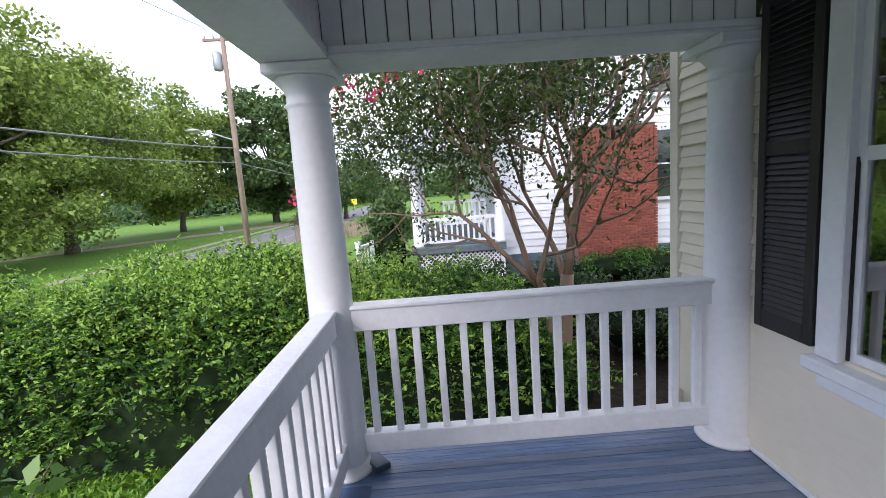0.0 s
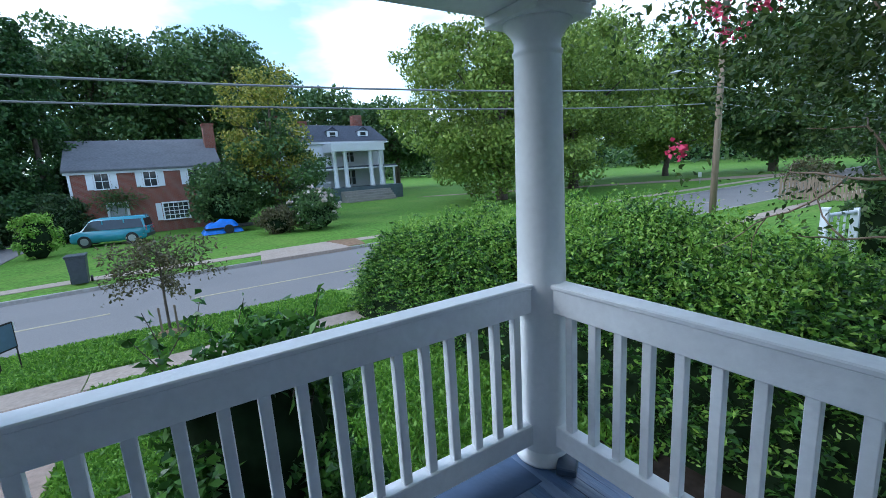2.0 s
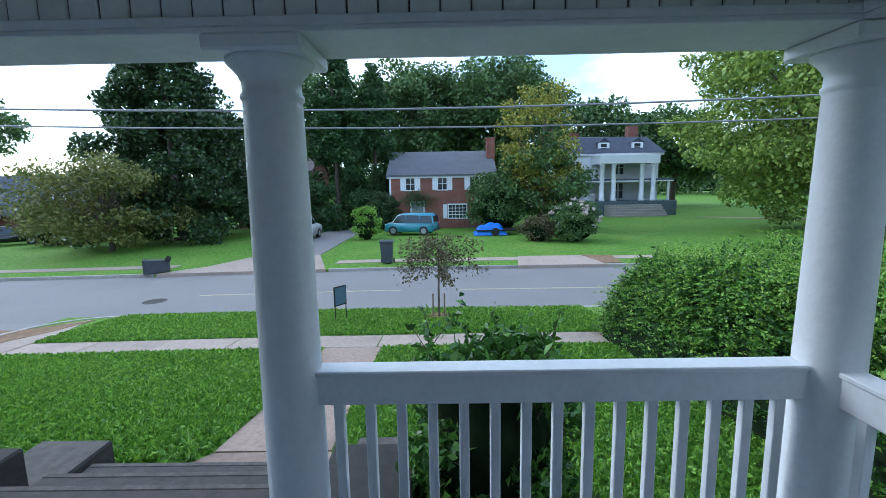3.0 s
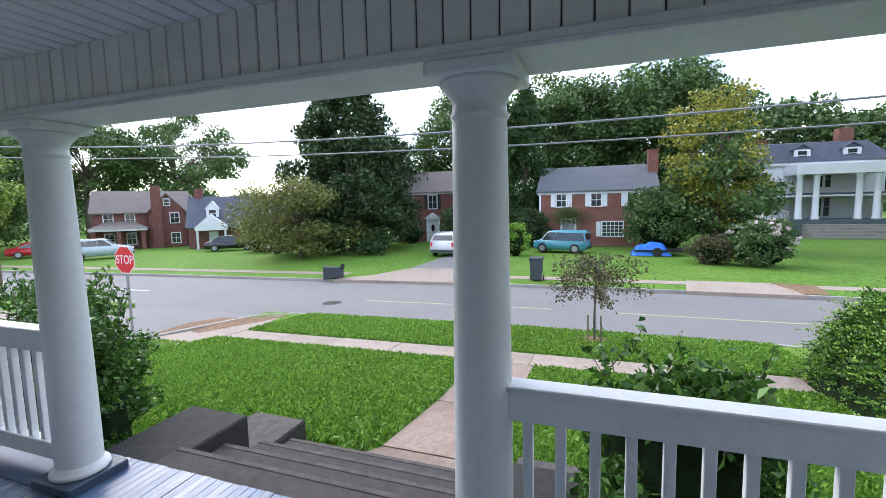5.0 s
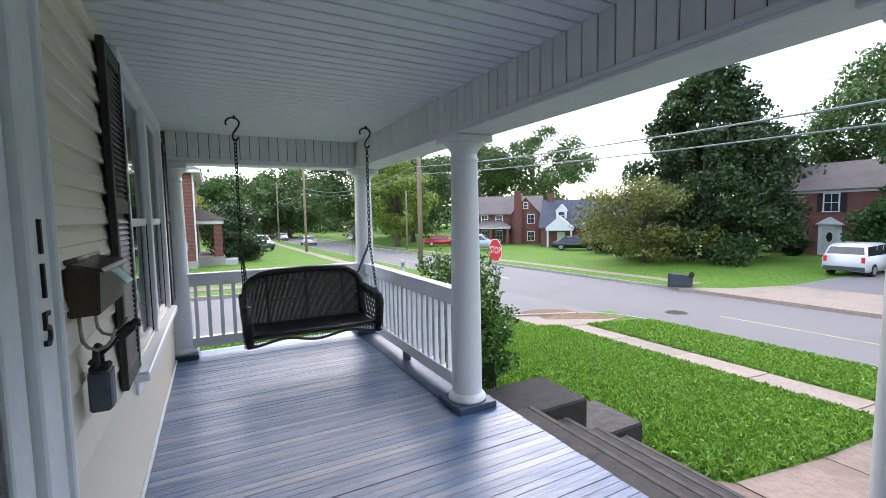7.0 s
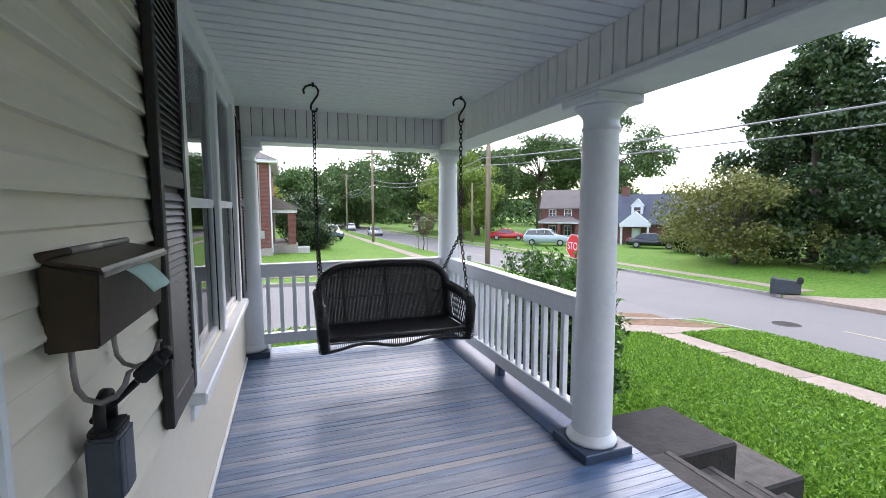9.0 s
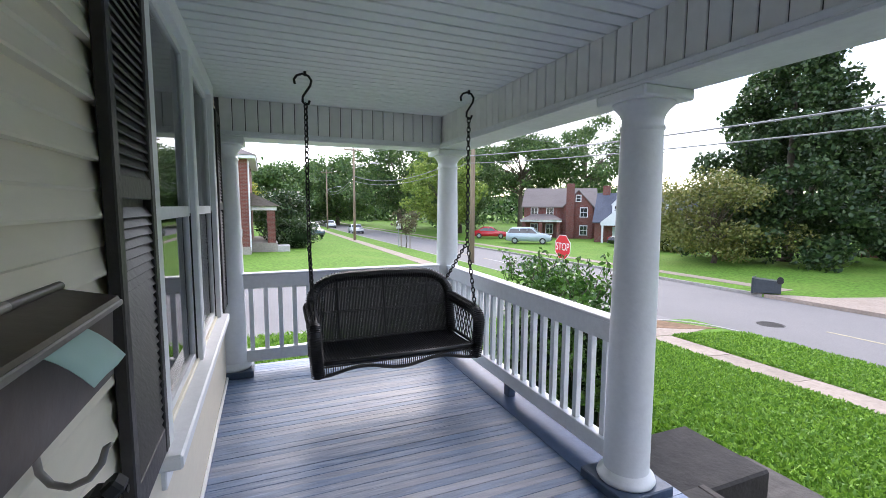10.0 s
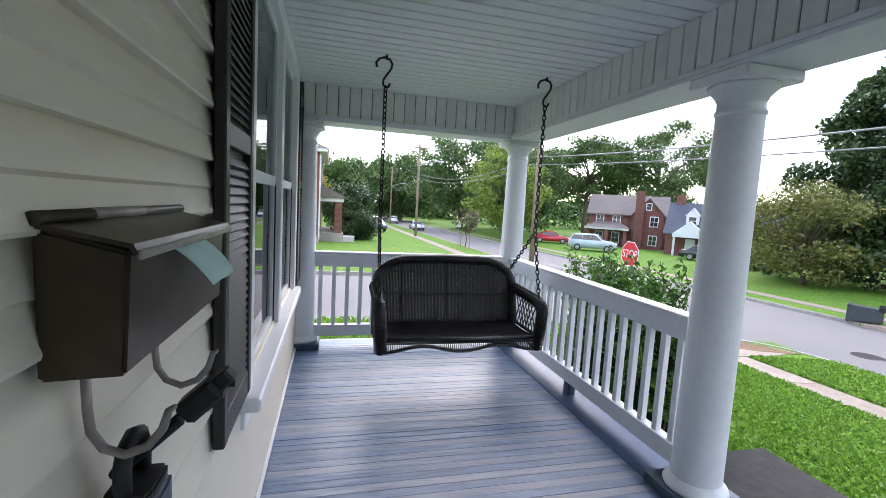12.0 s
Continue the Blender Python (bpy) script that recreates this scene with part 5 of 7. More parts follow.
def cape_house():
    h = thing("cape_cod_house", -38.5, -38.5, land(-38.5, -38.5) - .15, "small brick cape house with blue-grey roof and white dormers", "house", 42)
    part("wall", box(-7, 0, -5, 5, -.5, 2.5), BRICK_B, h)
    bm = bmesh.new()
    gable_roof(bm, -7, 0, -5, 5, 2.5, 3.1, .25)
    part("roof", bm, SLATE, h, "blue-grey shingle roof")
    bm = bmesh.new()
    gable_wall(bm, -7, 0, -5, 5, 2.5, 3.0)
    part("gable_wall", bm, BRICK_B, h)
    for y in (-2.7, 2.7):
        d = part("dormer", box(-2.4, -.9, y - .6, y + .6, 2.9, 4.4), HOUSE_WHITE, h)
        bm = bmesh.new()
        gable_roof(bm, -3, -.9, y - .6, y + .6, 4.4, .7, .1, "x", .07)
        gable_wall(bm, -3, -.9, y - .6, y + .6, 4.4, .66, "x")
        part("dormer_roof", bm, HOUSE_WHITE, d)
        part("dormer_pane", box(-.899, -.87, y - .33, y + .33, 3.4, 4.2), DARKGLASS, d)
        part("dormer_bar", box(-.869, -.85, y - .35, y + .35, 3.78, 3.83), HOUSE_WHITE, d)
    bm = box(0, 1.8, -4.2, -1.2, 2.1, 2.45)
    gable_wall(bm, 0, 1.8, -4.2, -1.2, 2.45, 1.3, "x")
    p = part("portico", bm, HOUSE_WHITE, h)
    for y in (-4.0, -1.4):
        part("portico_post", box(1.5, 1.7, y - .1, y + .1, -.5, 2.1), HOUSE_WHITE, p)
    part("door", box(.002, .06, -3.1, -2.2, -.2, 1.9), HOUSE_WHITE, h)
    wall_window(h, 0, 1.2, .6, .9, 1.3, (2, 2), SHUT)
    wall_window(h, 0, 3.6, .6, .9, 1.3, (2, 2), SHUT)
    part("chimney", box(-4, -3.2, -4.6, -3.8, 3, 6.6), BRICK_B, h)


cape_house()


def hidden_brick_house():
    h = thing("brick_house_behind_tree", -44, -17.6, land(-44, -17.6), "brick house with a white pedimented door behind the magnolia", "house")
    bm = box(-7, 0, -4.5, 2.8, -.3, 5.2)
    gable_wall(bm, -7, 0, -4.5, 2.8, 5.2, 2.2)
    part("wall", bm, BRICK_B, h)
    bm = bmesh.new()
    gable_roof(bm, -7, 0, -4.5, 2.8, 5.25, 2.2, .25)
    part("roof", bm, SHINGLE_B, h)
    part("eave_board", box(.005, .1, -4.6, 2.9, 4.95, 5.2), HOUSE_WHITE, h)
    wall_window(h, 0, -.4, 3.5, .9, 1.35, (2, 2), SHUT)
    d = part("door", box(.003, .07, -.9, .1, .1, 2.2), mat("grey_white_door", (.62, .62, .6), .5), h)
    part("surround", box(.002, .06, -1.15, .35, .0, 2.45), HOUSE_WHITE, d)
    bm = bmesh.new()
    gable_wall(bm, .0, .35, -1.3, .5, 2.45, .6, "x")
    part("pediment", bm, HOUSE_WHITE, d)
    bm = bmesh.new()
    lathe(bm, [(.001, .06), (.20, .062), (.20, .08), (.001, .082)], 18)
    o = part("oval_light", bm, DARKGLASS, d)
    o.matrix_basis = pose(.01, -.4, 1.45, 0, 90, 0) @ Matrix.Diagonal((1.9, 1, 1, 1))


hidden_brick_house()


def corner_brick_house():
    h = thing("corner_brick_house", .25, -29.6, land(.25, -29.6), "two-storey red brick house across the side street", "house")
    part("wall", box(0, 9, -9, 0, -.2, 5.4), BRICK_B, h)
    part("footing", box(-.06, 9.06, -9.06, .06, -.3, .42), KERB, h)
    bm = bmesh.new()
    a = [bm.verts.new(v) for v in ((-.5, .5, 5.5), (9.5, .5, 5.5), (9.5, -9.5, 5.5), (-.5, -9.5, 5.5), (4.5, -4.5, 8.0))]
    bm.faces.new(a[:4])
    for i in range(4):
        bm.faces.new((a[i], a[(i + 1) % 4], a[4]))
    bmesh.ops.recalc_face_normals(bm, faces=bm.faces)
    part("roof", bm, SHINGLE_B, h, "hipped brown shingle roof")
    part("eave", box(-.45, 9.45, -9.45, .45, 5.3, 5.5, .02), HOUSE_WHITE, h)
    bm = bmesh.new()
    tube(bm, [(.55, .06, 5.2), (.55, .06, 1.2)], .035, 8)
    part("conduit", bm, GALV, h)
    part("meter_box", box(.35, .75, .005, .14, 1.0, 1.45, .01), GALV, h)
    bm = bmesh.new()
    tube(bm, [(-.05, -.05, 5.2), (-.05, -.05, .2)], .045, 8)
    part("downpipe", bm, HOUSE_WHITE, h)
    p = part("porch_roof", box(-1.5, -.07, -8, -1.4, 2.45, 2.7, .02), HOUSE_WHITE, h)
    bm = bmesh.new()
    prism(bm, [(-1.7, -8.2), (-.07, -8.2), (-.07, -1.2), (-1.7, -1.2)], 2.7, lambda x, y: 2.72 + (x + 1.7) * .48)
    part("porch_shingles", bm, SHINGLE_B, p)
    for y in (-1.7, -7.6):
        part("porch_pillar", box(-1.4, -.95, y - .22, y + .22, -.2, 2.45), BRICK_B, p)
    part("porch_floor", box(-1.5, -.07, -8, -1.4, -.2, .5), KERB, p)
    wall = mat("stair_wall", (.45, .45, .44), .8)
    part("stair", box(-2.2, -1.5, -2.6, -1.4, -.2, .3), wall, p)


corner_brick_house()


def neighbour_house():
    """White house to the north: porch with lattice, sided wall, brick chimney breast."""
    h = thing("neighbour_house", -.11, 8.88, land(0), "white lap-sided house with porch, lattice and brick chimney", "house")
    h.scale = (.94, .94, .94)
    z0 = land(0)
    zf = 1.08
    part("wall", box(0.02, 11, .03, 9, -.2, 7.2), HOUSE_WHITE, h)
    part("foundation", box(.0, 11, .0, 9, -.2, .62), FOUND, h)
    z, me = .62, None
    while z < 7.1:
        if me is None:
            bm = bmesh.new()
            v = [bm.verts.new((x, y, zz_)) for x in (0, 8) for y, zz_ in ((.03, 0), (-.014, 0), (-.014, .02), (.012, .19), (.03, .19))]
            bm.faces.new(v[:5])
            bm.faces.new(v[5:][::-1])
            for i in range(5):
                bm.faces.new((v[(i + 1) % 5], v[i], v[5 + i], v[5 + (i + 1) % 5]))
            bmesh.ops.recalc_face_normals(bm, faces=bm.faces)
            o = part("siding_board", bm, HOUSE_WHITE, h)
            me = o.data
        else:
            o = new("siding_board", me)
            o.parent = h
        o.location.z = z
        z += .19
    bm = bmesh.new()
    prism(bm, [(-.6, -.5), (11.5, -.5), (11.5, 9.5), (-.6, 9.5)], 7.2, lambda x, y: 7.3 + max(0, 3.0 - abs(y - 4.5) * .55))
    part("roof", bm, SHINGLE, h)
    for x, z, w, hh in ((4.45, 1.9, .75, 1.75), (1.2, 4.6, .8, 1.6), (4.45, 4.6, .8, 1.6)):
        wn_ = wall_window(h, 0, 0, 0, w, hh, (1, 2))
        wn_.matrix_basis = pose(x, -.02, z, 0, 0, -90)
    # chimney breast, faced with bricks further down in the file
    part("chimney_core", box(1.99, 4.09, -.30, .02, .0, 3.83), MORTAR, h)
    part("chimney_cap", box(1.93, 4.15, -.36, .02, 3.83, 3.92, .01), HOUSE_WHITE, h)
    # porch
    p = part("porch_floor", box(-2.4, .0, -.8, 7, zf - .18, zf, .01), FOUND, h)
    part("porch_roof", box(-2.6, .0, -1.0, 7.2, zf + 2.35, zf + 2.75, .02), HOUSE_WHITE, h)
    for x, y in ((-2.23, -.66), (-.12, -.66), (-2.23, 3.0), (-2.23, 6.8)):
        bm = bmesh.new()
        lathe(bm, [(.15, zf), (.15, zf + .08), (.12, zf + .1), (.10, zf + 2.2), (.14, zf + 2.25), (.15, zf + 2.35)], 16, (x, y))
        part("porch_column", bm, HOUSE_WHITE, p, smooth=True)
    for rail_y in (-.66,):
        part("rail", box(-2.13, -.2, rail_y - .04, rail_y + .04, zf + .64, zf + .72), HOUSE_WHITE, p)
        part("rail", box(-2.13, -.2, rail_y - .03, rail_y + .03, zf + .08, zf + .14), HOUSE_WHITE, p)
        x = -2.08
        while x < -.2:
            part("baluster", box(x, x + .05, rail_y - .02, rail_y + .02, zf + .14, zf + .64), HOUSE_WHITE, p)
            x += .14
    y = -.6
    while y < 6.7:
        part("baluster", box(-2.25, -2.21, y, y + .05, zf + .14, zf + .64), HOUSE_WHITE, p)
        y += .16
    part("rail", box(-2.27, -2.19, -.6, 6.8, zf + .64, zf + .72), HOUSE_WHITE, p)
    # lattice skirt
    bm = bmesh.new()
    x = -3.0
    while x < .3:
        for s in (-1, 1):
            a, b = (x, x + .62) if s > 0 else (x + .62, x)
            pts = []
            za, zb = zf - .82, zf - .2
            xa, xb = a, b
            lo, hi = -2.2, -.15
            if min(xa, xb) < lo or max(xa, xb) > hi:
                t0, t1 = 0.0, 1.0
                for lim in (lo, hi):
                    t = (lim - xa) / (xb - xa)
                    if 0 < t < 1:
                        if (xa < lo and lim == lo) or (xa > hi and lim == hi):
                            t0 = max(t0, t)
                        else:
                            t1 = min(t1, t)
                if max(min(xa, xb), lo) >= min(max(xa, xb), hi):
                    continue
                xa, xb, za, zb = xa + (xb - xa) * t0, xa + (xb - xa) * t1, za + (zb - za) * t0, za + (zb - za) * t1
            d = .022
            yy_ = -.70 + (.006 if s > 0 else -.006)
            v = [bm.verts.new((xx, y_, zz_)) for y_ in (yy_ - .004, yy_ + .004) for xx, zz_ in ((xa - d, za), (xa + d, za), (xb + d, zb), (xb - d, zb))]
            bm.faces.new(v[:4])
            bm.faces.new(v[4:][::-1])
            for i in range(4):
                bm.faces.new((v[(i + 1) % 4], v[i], v[4 + i], v[4 + (i + 1) % 4]))
        x += .115
    bmesh.ops.recalc_face_normals(bm, faces=bm.faces)
    lat = part("lattice", bm, HOUSE_WHITE, h, "white diagonal lattice skirt")
    part("lattice_post", box(-.14, -.04, -.75, -.65, -.1, zf - .19), HOUSE_WHITE, lat)
    # dark sheet added in place of the shade under the porch floor
    part("dark_void", box(-2.3, -.02, -.5, -.45, -.1, zf - .19), GROOVE, lat)
    sw = thing("white_porch_bench", -.95, 9.6, zf * .94 + z0, "white slatted wooden bench on the neighbouring porch", "bench")
    part("seat", box(-.6, .6, -.25, .25, .40, .44), HOUSE_WHITE, sw)
    for i in range(9):
        part("slat", box(-.58 + i * .14, -.52 + i * .14, .22, .25, .44, .95), HOUSE_WHITE, sw)
    for x in (-.58, .54):
        part("leg", box(x, x + .05, -.25, .25, 0, .62), HOUSE_WHITE, sw)
    part("back_rail", box(-.6, .6, .21, .26, .95, 1.02), HOUSE_WHITE, sw)
    return h


NEIGHBOUR = neighbour_house()


def garden_rail():
    g = thing("garden_rail", -3.6, 7.9, land(-3.6), "short white wooden stair rail in the hedge", "rail")
    part("post", box(-.05, .05, -.05, .05, 0, 1.32, .006), HOUSE_WHITE, g)
    part("post_cap", box(-.065, .065, -.065, .065, 1.32, 1.36, .01), HOUSE_WHITE, g)
    part("post", box(.20, .28, .62, .70, 0, 1.30, .006), HOUSE_WHITE, g)
    for k in range(4):
        part("baluster", box(.04 + k * .05, .07 + k * .05, .13 + k * .13, .16 + k * .13, .62, 1.22), HOUSE_WHITE, g)
    bm = bmesh.new()
    tube(bm, [(0, 0, 1.22), (.24, .66, 1.24)], .035, 8)
    part("handrail", bm, HOUSE_WHITE, g)


garden_rail()


def picket_fence():
    f = thing("picket_fence", -8.2, 26, land(-8), "grey weathered wooden picket fence by the road", "fence", 12)
    me = None
    for i in range(34):
        if me is None:
            bm = bmesh.new()
            extrude_y(bm, [(-.055, 0), (.055, 0), (.055, 1.1), (0, 1.2), (-.055, 1.1)], -.012, .012)
            o = part("picket", bm, POLE_WOOD, f)
            me = o.data
        else:
            o = new("picket", me)
            o.parent = f
        o.location.x = -2.4 + i * .14
    for z in (.3, .9):
        part("rail", box(-2.5, 2.4, .013, .05, z, z + .08), POLE_WOOD, f)


picket_fence()


# ---- vehicles ----
def car(name, label, x, y, rz, L, W, H, colour, kind_="suv", z=None):
    c = thing(name, x, y, land(x, y) + .02 if z is None else z, label, "car", rz)
    body_mat = paint(name + "_paint", colour)
    h = H
    belt = h * .56
    if kind_ == "van":
        prof = [(-.5, .25), (-.5, .55), (-.495, belt / h), (-.47, .93), (-.44, 1.0), (.14, 1.0), (.22, .95), (.345, .60), (.47, .52), (.5, .40), (.5, .2), (.46, .15), (-.46, .15)]
        glass = [(-.475, belt / h + .02), (-.45, .90), (.17, .93), (.235, .88), (.325, belt / h + .02)]
    elif kind_ == "suv":
        prof = [(-.5, .27), (-.5, .58), (-.475, .66), (-.42, .93), (-.36, .99), (.02, 1.0), (.10, .96), (.22, .66), (.44, .56), (.495, .45), (.5, .22), (.45, .16), (-.46, .16)]
        glass = [(-.455, .65), (-.40, .91), (.02, .945), (.075, .92), (.19, .65)]
    else:
        prof = [(-.5, .28), (-.495, .55), (-.46, .62), (-.36, .66), (-.22, .96), (-.14, 1.0), (.02, 1.0), (.08, .96), (.22, .64), (.44, .56), (.495, .42), (.5, .24), (.45, .18), (-.46, .18)]
        glass = [(-.31, .66), (-.20, .92), (.02, .945), (.06, .92), (.18, .65)]
    bm = bmesh.new()
    pts = [(a * L, b * h) for a, b in prof]
    extrude_y(bm, pts, -W / 2, W / 2)
    for v in bm.verts:
        if v.co.z > belt:
            v.co.y *= 1 - .20 * (v.co.z - belt) / (h - belt)
    bmesh.ops.bevel(bm, geom=bm.edges[:], offset=.045, segments=2, affect="EDGES")
    part("body", bm, body_mat, c, smooth=True)
    for s in (-1, 1):
        bm = bmesh.new()
        gp = [(a * L, b * h) for a, b in glass]
        k = lambda z_: s * (W / 2 * (1 - .20 * max(0, (z_ - belt)) / (h - belt)) + .003)
        v0 = [bm.verts.new((a, k(b), b)) for a, b in gp]
        v1 = [bm.verts.new((a, k(b) - s * .02, b)) for a, b in gp]
        bm.faces.new(v0)
        bm.faces.new(v1[::-1])
        for i in range(len(gp)):
            j = (i + 1) % len(gp)
            bm.faces.new((v0[i], v1[i], v1[j], v0[j]))
        bmesh.ops.recalc_face_normals(bm, faces=bm.faces)
        w_ = part("side_window", bm, DARKGLASS, c)
        for xx in ((-.20, -.03) if kind_ != "van" else (-.22, .06)):
            zc = (belt + h) / 2 + .03
            part("pillar", box(xx * L - .03, xx * L + .03, min(k(zc), k(zc) + s * .006), max(k(zc), k(zc) + s * .006), belt + .03, h * .93), body_mat, w_)
        for xx in (-.30, .32):
            bm = bmesh.new()
            r = .33
            tube(bm, [(xx * L, s * (W / 2 - .20), r), (xx * L, s * (W / 2 + .012), r)], r, 22)
            wh = part("wheel", bm, RUBBER, c)
            bm = bmesh.new()
            tube(bm, [(xx * L, s * (W / 2 + .002), r), (xx * L, s * (W / 2 + .022), r)], .20, 16)
            part("rim", bm, GALV, wh)
    # front and rear glass, set on the slopes
    i0 = {"van": (6, 7), "suv": (6, 7), "car": (7, 8)}[kind_]
    j0 = {"van": (2, 3), "suv": (2, 3), "car": (3, 4)}[kind_]
    for (a, b), nm in ((i0, "windscreen"), (j0, "rear_window")):
        p0, p1 = Vector((pts[a][0], 0, pts[a][1])), Vector((pts[b][0], 0, pts[b][1]))
        q0, q1 = p0.lerp(p1, .12), p0.lerp(p1, .88)
        n_ = Vector((-(p1 - p0).z, 0, (p1 - p0).x)).normalized()
        if n_.x * (1 if nm == "windscreen" else -1) < 0:
            n_ = -n_
        bm = bmesh.new()
        vs = []
        for q in (q0, q1):
            wy = W / 2 * (1 - .20 * max(0, q.z - belt) / (h - belt)) - .10
            vs.append([bm.verts.new(q + n_ * .012 + Vector((0, s * wy, 0))) for s in (-1, 1)] + [bm.verts.new(q - n_ * .01 + Vector((0, s * wy, 0))) for s in (1, -1)])
        bm.faces.new(vs[0])
        bm.faces.new(vs[1][::-1])
        for i in range(4):
            bm.faces.new((vs[0][(i + 1) % 4], vs[0][i], vs[1][i], vs[1][(i + 1) % 4]))
        bmesh.ops.recalc_face_normals(bm, faces=bm.faces)
        part(nm, bm, DARKGLASS, c)
    for s in (-1, 1):
        part("headlight", box(L * .47, L * .502, s * W * .33 - .14, s * W * .33 + .14, h * .42, h * .51, .01), SIGNW, c)
        part("tail_light", box(-L * .503, -L * .485, s * W * .42 - .07, s * W * .42 + .07, h * .45, h * .62, .01), RED, c)
    part("bumper", box(L * .485, L * .512, -W * .46, W * .46, h * .2, h * .32, .02), BIN, c)
    part("bumper", box(-L * .512, -L * .485, -W * .46, W * .46, h * .2, h * .32, .02), BIN, c)
    return c


car("blue_van", "teal blue minivan parked on the lawn by the house", -32.6, -3.95, -104, 3.7, 1.65, 1.55, (.06, .26, .34), "van")
car("white_suv", "white sport utility car parked in the driveway", -30.9, -11.6, 180, 4.5, 1.8, 1.66, (.72, .73, .75), "suv")
car("silver_suv", "pale blue-silver sport utility car parked by the road", -26.3, -42, 142, 4.6, 1.85, 1.7, (.42, .50, .56), "suv")
car("black_car", "black saloon car parked before the small house", -33.6, -35.0, 130, 4.5, 1.8, 1.42, (.012, .013, .016), "car")
car("red_car", "red saloon car parked far along the road", -27, -52, 150, 4.4, 1.78, 1.45, (.45, .02, .03), "car")
car("silver_car", "silver saloon car on the far road", -12.6 - 1.2, -72, 90, 4.4, 1.78, 1.45, (.48, .50, .52), "car", road_z(-13.8, -72))
car("pale_car", "pale car further along the road", -13.4, -98, 90, 4.5, 1.8, 1.6, (.55, .57, .58), "suv", road_z(-13.4, -98))
car("dark_green_car", "dark teal car parked beside the brick house", -4.6, -48, 100, 4.6, 1.8, 1.45, (.02, .06, .07), "car")


def tarp_trailer():
    t = thing("tarp_covered_trailer", -31.5, 1.6, land(-31), "low trailer covered by a bright blue tarpaulin", "trailer")
    bm = bmesh.new()
    bmesh.ops.create_grid(bm, x_segments=14, y_segments=18, size=1)
    for v in bm.verts:
        x, y = v.co.x, v.co.y
        r = max(abs(x), abs(y))
        v.co = Vector((x * .85, y * 1.15, .95 * (1 - r ** 3) * (.75 + .35 * noise.noise(Vector((x * 2, y * 2, 0)))) + .04))
    part("tarp", bm, TARP, t, smooth=True)
    part("deck", box(-.8, .8, -1.0, 1.9, .32, .40), IRON, t)
    for s in (-1, 1):
        bm = bmesh.new()
        tube(bm, [(s * .82, .3, .28), (s * .95, .3, .28)], .28, 16)
        part("wheel", bm, RUBBER, t)


tarp_trailer()


def hydrant():
    h = thing("fire_hydrant", -10.9, -26.5, land(-11, -26.5), "small pale fire hydrant on the verge", "hydrant")
    bm = bmesh.new()
    lathe(bm, [(.16, -.05), (.16, .05), (.11, .07), (.11, .48), (.15, .50), (.15, .55), (.11, .58), (.07, .68), (.03, .72)], 16)
    part("barrel", bm, GALV, h, smooth=True)
    bm = bmesh.new()
    tube(bm, [(0, -.2, .40), (0, .2, .40)], .06, 10)
    part("outlet", bm, GALV, h)


hydrant()


def road_sign(x, y, label, face, w, hgt, top, rz=0):
    s = thing("road_sign", x, y, land(x, y), label, "road sign", rz)
    part("post", box(-.025, .025, -.025, .025, -.2, top), GALV, s)
    part("plate", box(-w / 2, w / 2, .026, .032, top - hgt, top, .005), face, s)


road_sign(-11.6, -40.5, "small white parking sign on a thin post", SIGNW, .45, .65, 2.3)
road_sign(-11.4, 52, "yellow diamond warning sign by the road", YELLOW, .7, .7, 2.6, 180)
road_sign(-24, 44, "small white plate on a short post on the lawn", SIGNW, .45, .5, 1.1, 160)

# ---- trees, hedges and shrubs ----
def crown_points(rng, n, centre, radii, clusters, spread, shell=.55, cut=None):
    """Points gathered in uneven clumps through an ellipsoid."""
    d = rng.normal(size=(clusters, 3))
    d /= np.linalg.norm(d, axis=1)[:, None]
    r = (shell + (1 - shell) * rng.random(clusters)) ** .8
    c = d * r[:, None] * np.asarray(radii) * (1 + .13 * np.clip(rng.normal(size=clusters), -1.2, 1.0))[:, None] + np.asarray(centre)
    if cut:
        c = c[cut(c)]
    w = rng.random(len(c)) ** 1.5 + .25
    idx = rng.choice(len(c), n, p=w / w.sum())
    off = rng.normal(size=(n, 3))
    off /= np.linalg.norm(off, axis=1)[:, None] + 1e-9
    off *= (rng.random(n) ** .45)[:, None]
    p = c[idx] + off * spread * (.6 + .8 * w[idx])[:, None] * np.array([1.05, 1.05, .62])
    return p, c


